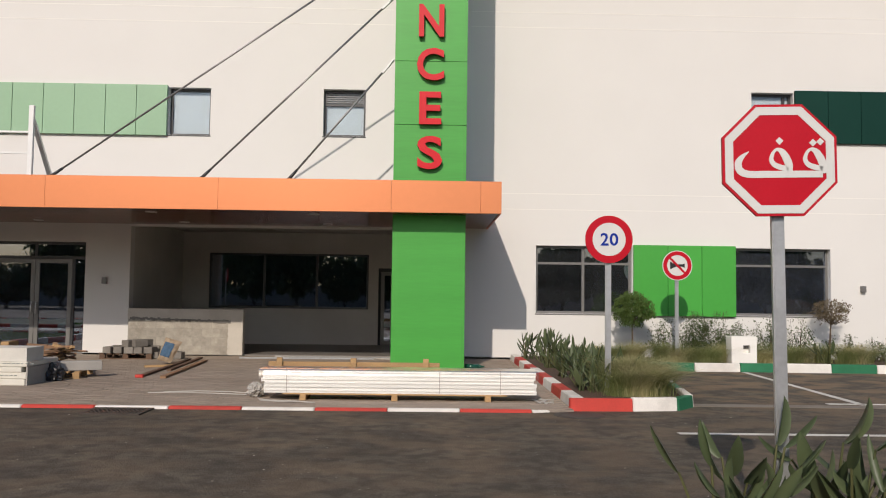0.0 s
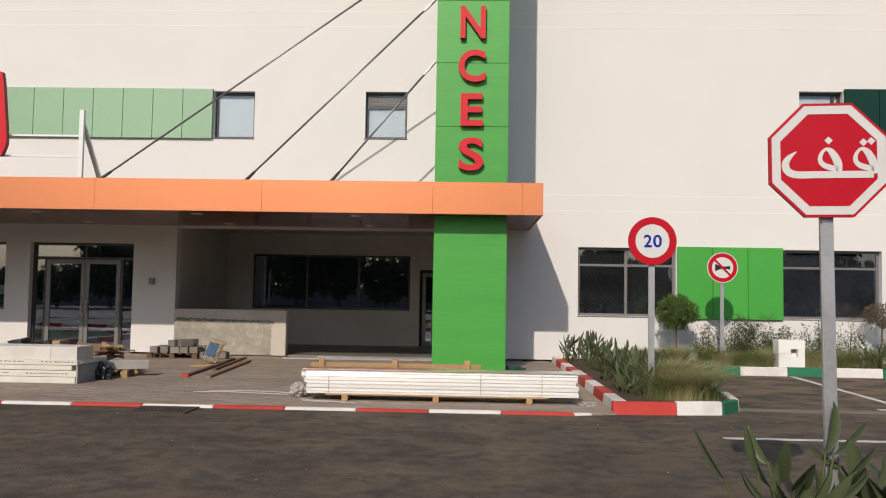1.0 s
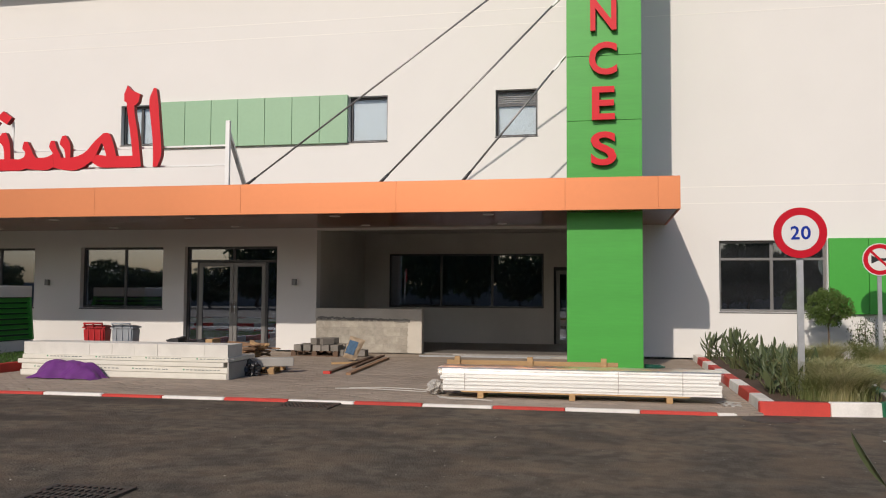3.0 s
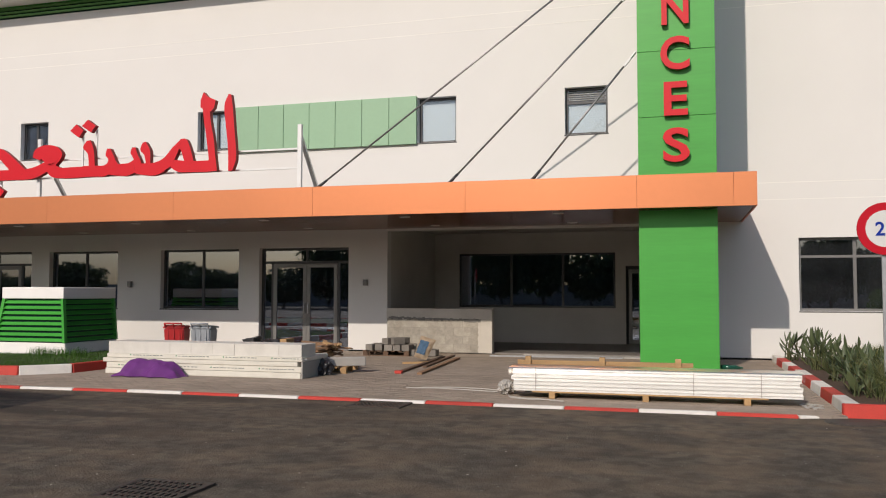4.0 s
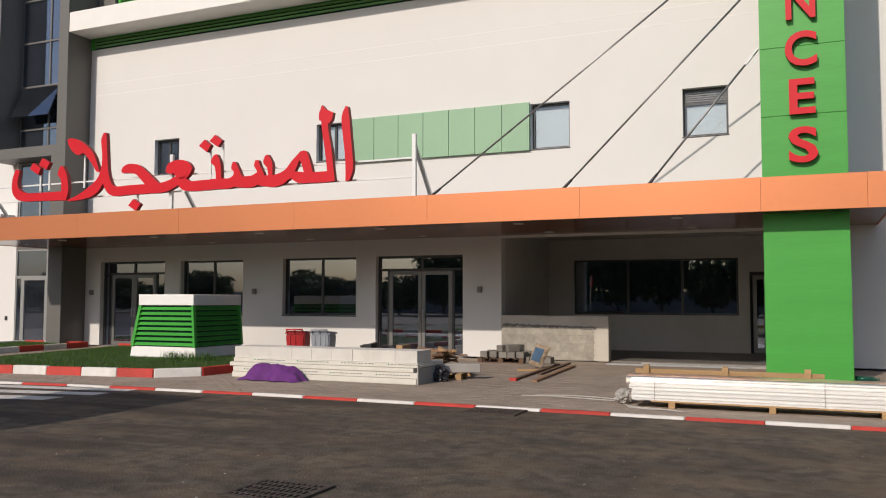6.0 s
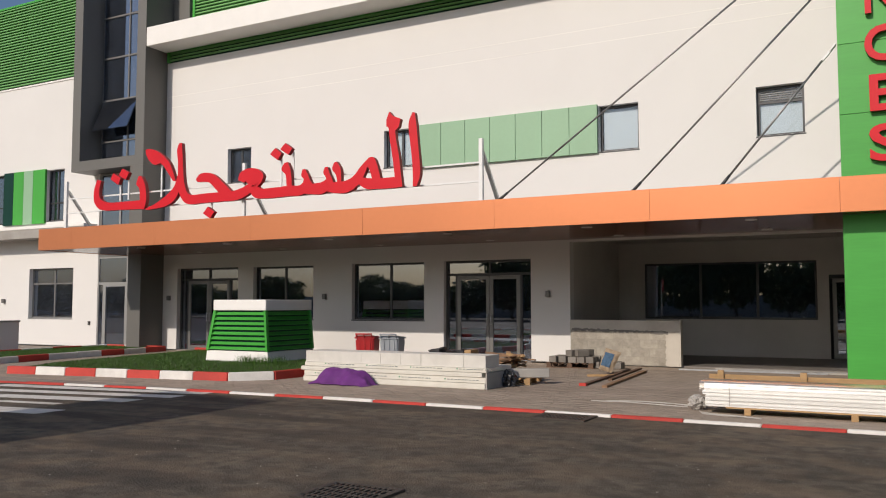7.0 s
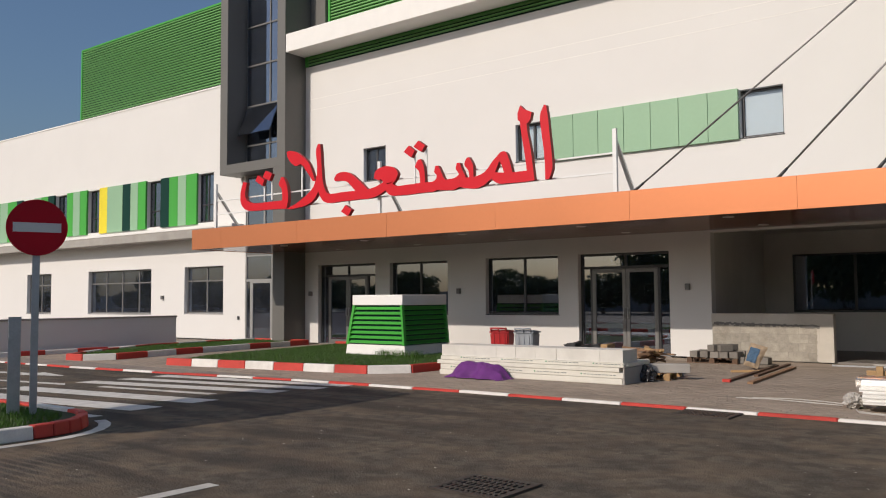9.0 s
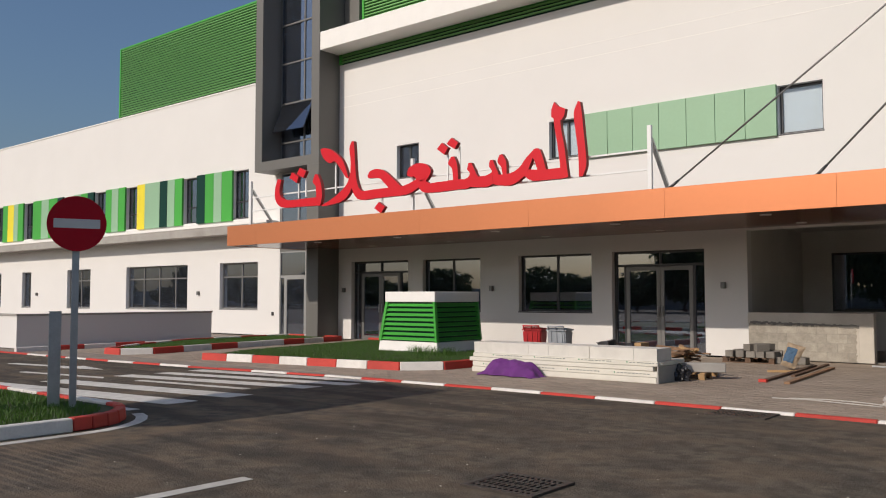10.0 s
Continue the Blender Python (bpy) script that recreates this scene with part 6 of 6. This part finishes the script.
# tools lying behind the panel stack
for k, (x, y, sx, sz, mk, lab) in enumerate(((-7.95, 15.5, 0.42, 0.60, "black_sack", "dark crumpled tool sack on the paving"), (-8.35, 15.35, 0.22, 0.64, "frame", "grey metal tool box among tools"), (-7.55, 15.3, 0.14, 0.64, "pine", "pale cardboard box on the paving"))):
    bm = bmesh.new()
    box(bm, -sx / 2, sx / 2, -0.18, 0.18, 0, sz)
    bmesh.ops.subdivide_edges(bm, edges=bm.edges[:], cuts=4, use_grid_fill=True)
    if k < 2:
        for v in bm.verts:
            v.co += Vector((0.08, 0.05, 0.08)) * noise.noise(v.co * 5) * (1 if v.co.z > 0.1 else 0)
    bmesh.ops.translate(bm, verts=bm.verts[:], vec=(x, y, G))
    tagged(part(("tool_sack", "tool_box", "cardboard_box")[k], bm, M[mk]), lab, ("bag", "tool box", "box")[k])

# ---- white meter box ----
mb = thing("meter_box", "white concrete meter box with a dark niche", "meter box", (7.2, 18.95, 0.1))
bm = bmesh.new()
holed(bm, -0.29, 0.29, 0.0, 0.66, 0.0, 0.12, [(-0.02, 0.14, 0.28, 0.46)])
part("front", bm, M["white"], mb)
block("body", (-0.29, 0.29, 0.121, 0.36, 0.0, 0.66), M["white"], mb, w=0.008)
block("niche_grille", (-0.02, 0.14, 0.10, 0.12, 0.37, 0.46), M["grey_frame"], mb)


# ---- planting ----
def strelitzia(name, x, y, z, n, height, leaf, seed, label, spread=0.35, wide=0.13, lean=1.0):
    """Broad paddle leaves on upright stalks: each leaf a folded, curved blade."""
    r = random.Random(seed)
    pl = thing(name, label, "plant", (x, y, z), group="broad-leaved plants")
    V, F, SV = [], [], bmesh.new()
    for i in range(n):
        a = r.uniform(0, 2 * math.pi)
        tilt = lean * (r.uniform(0.05, 0.95) if r.random() < 0.6 else r.uniform(0.0, 0.3))
        h = height * r.uniform(0.5, 1.0)
        bx, by = r.uniform(-spread, spread) * 0.6, r.uniform(-spread, spread) * 0.6
        d = Vector((math.cos(a) * tilt, math.sin(a) * tilt, 1)).normalized()
        L = leaf * r.uniform(0.75, 1.2)
        base = Vector((bx, by, 0))
        top = base + d * max(0.08, h - L * 0.8)
        tube(SV, base, top, 0.013, 0.008, sides=5, caps=False)
        side = Vector((-math.sin(a), math.cos(a), 0))
        side = (side + 0.8 * Vector((r.uniform(-1, 1), r.uniform(-1, 1), 0))).normalized()
        nrm = side.cross(d).normalized()
        W = L * wide * r.uniform(0.75, 1.25)
        fold = r.uniform(0.3, 1.1)
        out = Vector((math.cos(a), math.sin(a), 0))
        d = (d + out * r.uniform(0.0, 0.9) + 0.25 * side * r.uniform(-1, 1)).normalized()
        nrm = side.cross(d).normalized()
        s0 = len(V)
        K = 8
        droop = r.uniform(-0.15, 0.3)
        for k in range(K + 1):
            t = k / K
            c = top + d * (L * t) + nrm * (-droop * L * t * t) - Vector((0, 0, droop * L * t * t * 0.5))
            w = W * max(0, math.sin(math.pi * min(1, 0.06 + 0.94 * t) ** 0.9)) ** 0.7 * (1 if t < 0.999 else 0.02)
            V += [tuple(c - side * w * (1 - 0.4 * fold) + nrm * w * fold), tuple(c), tuple(c + side * w * (1 - 0.4 * fold) + nrm * w * fold)]
        for k in range(K):
            b = s0 + 3 * k
            F += [(b, b + 1, b + 4, b + 3), (b + 1, b + 2, b + 5, b + 4)]
    o = raw("foliage", V, F, M["strelitzia"], pl)
    for p in o.data.polygons:
        p.use_smooth = True
    part("stalk", SV, M["stem"], pl, kind="stuff")
    return pl


def feather_clump(x, y, z, n, height, seed, key, label, lean=1.15, spread=0.11):
    r = random.Random(seed)
    spots = [(r.gauss(0, spread), r.gauss(0, spread), 0) for _ in range(n)]
    V, F = blades(r, spots, height, 0.0030, lean, 5)
    V = [(vx + 0.40 * vz * vz / height, vy, vz * (1 - 0.22 * vz / height)) for vx, vy, vz in V]
    o = raw("feather_grass", V, F, M[key], None, label, "ornamental grass")
    o.location = (x, y, z)
    return tagged(o, group="feather grass clumps")


def leaves_in(r, n, inside_fn, size):
    """Small pointed leaves, each a bent pair of triangles, at random turns."""
    V, F = [], []
    for _ in range(n):
        p = inside_fn(r)
        q = Euler((r.uniform(0, 6.3), r.uniform(0, 6.3), r.uniform(0, 6.3))).to_matrix()
        s = size * r.uniform(0.6, 1.3)
        s0 = len(V)
        for c in ((-0.5, 0, 0), (0, 0.24, 0.1), (0.5, 0, 0), (0, -0.24, 0.1)):
            V.append(tuple(p + q @ (Vector(c) * s)))
        F += [(s0, s0 + 1, s0 + 2), (s0, s0 + 2, s0 + 3)]
    return V, F


def small_tree(name, x, y, z, trunk_h, rx, rz, n, size, key, seed, label, category="tree", trunk_r=0.025, hollow=0.35, lean=0.0, group=""):
    r = random.Random(seed)
    tr = thing(name, label, category, (x, y, z), group=group)
    bm = bmesh.new()
    c = Vector((lean, 0, trunk_h + rz))
    pts = [Vector((0, 0, -0.05)), Vector((lean * 0.3 + trunk_r * 0.6, trunk_r, trunk_h * 0.5)), Vector((lean * 0.8, 0, trunk_h)), c]
    for k in range(3):
        tube(bm, pts[k], pts[k + 1], trunk_r * (1.25 - 0.3 * k), trunk_r * (0.95 - 0.3 * k), sides=8, caps=False)
    tips = []
    for k in range(11):
        a = k * 2.4 + r.uniform(-0.3, 0.3)
        e = c + Vector((math.cos(a) * rx * r.uniform(0.55, 0.95), math.sin(a) * rx * r.uniform(0.55, 0.95), rz * r.uniform(-0.7, 0.8)))
        tube(bm, pts[2].lerp(c, r.uniform(0.0, 0.6)), e, trunk_r * 0.4, trunk_r * 0.12, sides=5, caps=False)
        tips.append(e)
    part("trunk", bm, M["bark"], tr)
    off = Vector((seed * 3.1, 0, 0))

    def pick(q):
        while True:
            v = Vector((q.uniform(-1, 1), q.uniform(-1, 1), q.uniform(-1, 1)))
            L = v.length
            lump = 1 + 0.28 * noise.noise(v.normalized() * 2.2 + off) + 0.16 * noise.noise(v.normalized() * 5 + off)
            if L < lump * 0.98 and L > hollow * q.random() and noise.noise(v * 3.3 + off) > -0.22:
                return c + Vector((v.x * rx, v.y * rx, v.z * rz))
    V, F = leaves_in(r, n, pick, size)
    raw("crown", V, F, M[key], tr)
    return tr


def shrub(x, y, z, h, w, n, seed, key, label):
    r = random.Random(seed)
    sh = thing("shrub", label, "shrub", (x, y, z), group="wispy shrubs")
    bm = bmesh.new()
    V, F = [], []
    for k in range(14):
        a, t = r.uniform(0, 6.3), r.uniform(0.05, 0.85)
        hh = h * r.uniform(0.3, 1.0) * (1.12 if k == 0 else 1.0 - 0.25 * t)
        tip = Vector((math.cos(a) * t * w, math.sin(a) * t * w, hh))
        tube(bm, (0.1 * math.cos(a), 0.1 * math.sin(a), 0), tip, 0.008, 0.003, sides=4, caps=False)
        b = Vector((0.1 * math.cos(a), 0.1 * math.sin(a), 0))
        v, f = leaves_in(r, n // 14, lambda q: b.lerp(tip, q.uniform(0.05, 1.0) ** 0.8) + Vector((q.gauss(0, 0.065), q.gauss(0, 0.065), q.gauss(0, 0.03))), 0.052)
        F += [tuple(i + len(V) for i in q) for q in f]
        V += v
    part("twig", bm, M["bark"], sh, kind="stuff")
    raw("foliage", V, F, M[key], sh)


for k, (x, y, n, h) in enumerate(((2.45, 19.9, 14, 0.72), (2.75, 18.9, 16, 0.78), (2.65, 17.7, 16, 0.8), (2.95, 16.7, 15, 0.72), (2.65, 15.6, 14, 0.7), (2.95, 14.8, 16, 0.72),
                                  (2.7, 14.0, 16, 0.74), (3.05, 13.9, 14, 0.66), (2.62, 13.3, 12, 0.62))):
    strelitzia("bed_plant", x, y, 0.12, int(n * 1.9), h, 0.30, 20 + k, "dark green paddle-leaved plant in the planting bed", wide=0.14)
for k, (x, y, n, h) in enumerate(((2.98, 12.75, 1700, 0.62), (3.22, 12.7, 2000, 0.74), (3.42, 12.8, 1800, 0.66), (3.25, 13.2, 2000, 0.88), (3.0, 13.4, 1800, 0.86), (3.5, 13.5, 1600, 0.72))):
    feather_clump(x, y, 0.12, n, h, 40 + k, "feather" if k % 2 else "feather_green", "soft feathery yellow-green grass clump at the kerb")
r2 = random.Random(77)
for k in range(30):
    x = 3.6 + k * 0.36 + r2.uniform(-0.1, 0.1)
    feather_clump(x, 19.25 + r2.uniform(-0.3, 0.7), 0.12, 800, r2.uniform(0.55, 0.82), 60 + k, ("feather", "feather_green", "feather_green")[k % 3], "soft feathery grass clump along the green kerb")
for k, (x, y, h, w, n) in enumerate(((5.75, 20.3, 1.1, 0.6, 420), (6.45, 20.5, 1.35, 0.8, 1100), (7.15, 20.4, 1.3, 0.8, 1000), (7.7, 20.5, 1.0, 0.7, 380), (8.5, 20.4, 1.25, 0.7, 380), (9.05, 20.4, 1.15, 0.7, 320), (10.3, 20.4, 0.8, 0.7, 350), (11.0, 20.4, 0.8, 0.7, 350))):
    shrub(x, y, 0.12, h, w, int(n * 2.6), 90 + k, "shrub", "wispy dark green shrub against the white wall")
small_tree("topiary_tree", 4.9, 20.0, 0.12, 0.78, 0.5, 0.43, 5200, 0.056, "topiary", 5, "small round green topiary tree in the planting bed")
small_tree("topiary_tree", 9.75, 20.2, 0.12, 0.88, 0.46, 0.33, 1900, 0.05, "dry_leaf", 6, "small half-dry brownish round tree", lean=0.06)
strelitzia("bed_plant", 9.2, 19.5, 0.12, 8, 0.85, 0.34, 130, "dark green paddle-leaved plant near the wall")
# bed at the near kerb, round the stop sign
slab("near_bed", [(1.2, 4.0), (5.5, 4.0), (5.5, 5.75), (1.2, 5.75)], 0.0, 0.1, M["soil"], "brown soil bed round the stop sign", "soil")
nk = thing("near_kerb", "painted red and white kerb round the near bed", "kerb", kind="structure")
for a, b in (((1.2, 4.0), (5.5, 4.0)), ((5.5, 4.0), (5.5, 5.75)), ((5.5, 5.75), (1.2, 5.75)), ((1.2, 5.75), (1.2, 4.0))):
    kerb_run(nk, a, b, RW, 0, height=0.15)
for k, (x, y, n, h) in enumerate(((1.9, 5.15, 8, 0.78), (2.06, 5.3, 9, 0.86), (2.56, 5.45, 10, 0.9), (2.78, 5.3, 11, 0.93), (3.02, 5.15, 10, 0.88), (1.98, 5.05, 7, 0.55), (2.72, 5.05, 8, 0.6))):
    strelitzia("near_plant", x, y, 0.1, n, h, 0.33, 150 + k, "large paddle-leaved green plant beside the stop sign", spread=0.26, wide=0.175, lean=0.75)

# pale chips strewn on the asphalt
r4 = random.Random(19)
V, F = [], []
for _ in range(110):
    x, y, s4, a4 = r4.uniform(-9, 5), r4.uniform(3.2, 11.4), r4.uniform(0.005, 0.014), r4.uniform(0, 6.3)
    s0 = len(V)
    for k in range(5):
        q = a4 + k * 1.2566
        V.append((x + s4 * math.cos(q) * r4.uniform(0.6, 1.6), y + s4 * math.sin(q) * r4.uniform(0.5, 1.0), 0.0015))
    V.append((x, y, s4 * 0.45))
    F += [(s0 + k, s0 + (k + 1) % 5, s0 + 5) for k in range(5)]
raw("stone_chips", V, F, M["plaster"], None, "pale plaster and stone chips strewn on the asphalt", "debris", "stuff")

# ---- the far side of the road, behind the camera ----
first = small_tree("street_tree", -30, -34, 0, 0.5, 2.7, 2.1, 3200, 0.45, "tree_leaf", 31, "dark leafy street tree across the road", trunk_r=0.14, group="trees across the road")
for k in range(1, 60):
    sc_ = r2.uniform(0.9, 1.3)
    t = copy_thing(first, pose(-150 + k * 4.0 + r2.uniform(-1.5, 1.5), -36 + r2.uniform(-6, 5), 0, 0, 0, r2.uniform(0, 360)))
    tall = r2.uniform(0.62, 0.88) if t.location.x < -38 else r2.uniform(1.2, 1.6)
    if k % 7 == 3 and t.location.x < -38:
        tall *= 1.35
    t.scale = (sc_, sc_, sc_ * tall)
tagged(block("wall_across", (-200, 160, -48, -47.7, 0, 2.6), M["concrete"]), "plain grey boundary wall across the road", "wall", kind="structure")

# a flat slab added beside the camera, out of view, to shade the crossing
gr = thing("gate_roof", "plain flat slab on a post, added out of view to cast shade", "gate roof")
slab("roof_slab", [(-14.1, -4.1), (-12.4, -4.6), (-11.68, -4.0), (-11.48, -2.2), (-11.55, 0.9), (-14.3, 1.2)], 6.2, 6.4, M["concrete"], "", "", "", gr)
block("post", (-13.75, -13.45, -3.6, -3.3, 0.0, 6.2), M["concrete"], gr)

# ---- pavers of the forecourt ----
def paver_colour():
    m = mat("concrete_paver", (0.315, 0.253, 0.197), 0.9, vary=0.26, scale=1.1, fine=40, bump=0.35, stain=0.35)
    n, l = m.node_tree.nodes, m.node_tree.links
    b = n["Principled BSDF"]
    geo, oi = n.new("ShaderNodeNewGeometry"), n.new("ShaderNodeObjectInfo")
    src = b.inputs["Base Color"].links[0].from_socket
    hs = n.new("ShaderNodeHueSaturation")
    l.new(span(n, l, calc(n, l, "FRACT", calc(n, l, "ADD", geo.outputs["Random Per Island"], oi.outputs["Random"]), 0.0), 0.0, 1.0, 0.9, 1.1), hs.inputs["Value"])
    l.new(src, hs.inputs["Color"])
    l.new(hs.outputs[0], b.inputs["Base Color"])
    return m


M["paver"] = paver_colour()
PW, PD = 0.22, 0.11
pavement = bpy.data.objects["pavement"]


def paver_shape(x, y, z, w=PW, d=PD):
    a, c = 0.001, 0.0035
    return ([(x + a, y + a, z - 0.02), (x + w - a, y + a, z - 0.02), (x + w - a, y + d - a, z - 0.02), (x + a, y + d - a, z - 0.02),
             (x + c, y + c, z), (x + w - c, y + c, z), (x + w - c, y + d - c, z), (x + c, y + d - c, z)],
            [(4, 5, 6, 7), (0, 1, 5, 4), (1, 2, 6, 5), (2, 3, 7, 6), (3, 0, 4, 7)])


v0, f0 = paver_shape(0, 0, 0)
single = bpy.data.meshes.new("paver")
single.from_pydata(v0, [], f0)
single.materials.append(M["paver"])
r3 = random.Random(8)
V, F = [], []
rows = int((FY - KY - 0.12) / PD)
for j in range(rows):
    y = KY + 0.07 + j * PD
    x = -26.0 + (PW / 2 if j % 2 else 0.0)
    while x < 1.86:
        z = G + r3.uniform(-0.002, 0.0015)
        if j < 14 and -4.2 < x < 0.5:
            o = new("paver", single)
            o.parent = pavement
            o.location = (x, y, z)
        else:
            v, f = paver_shape(x, y, z)
            F += [tuple(i + len(V) for i in q) for q in f]
            V += v
        x += PW
raw("paver_field", V, F, M["paver"], pavement, kind="stuff")
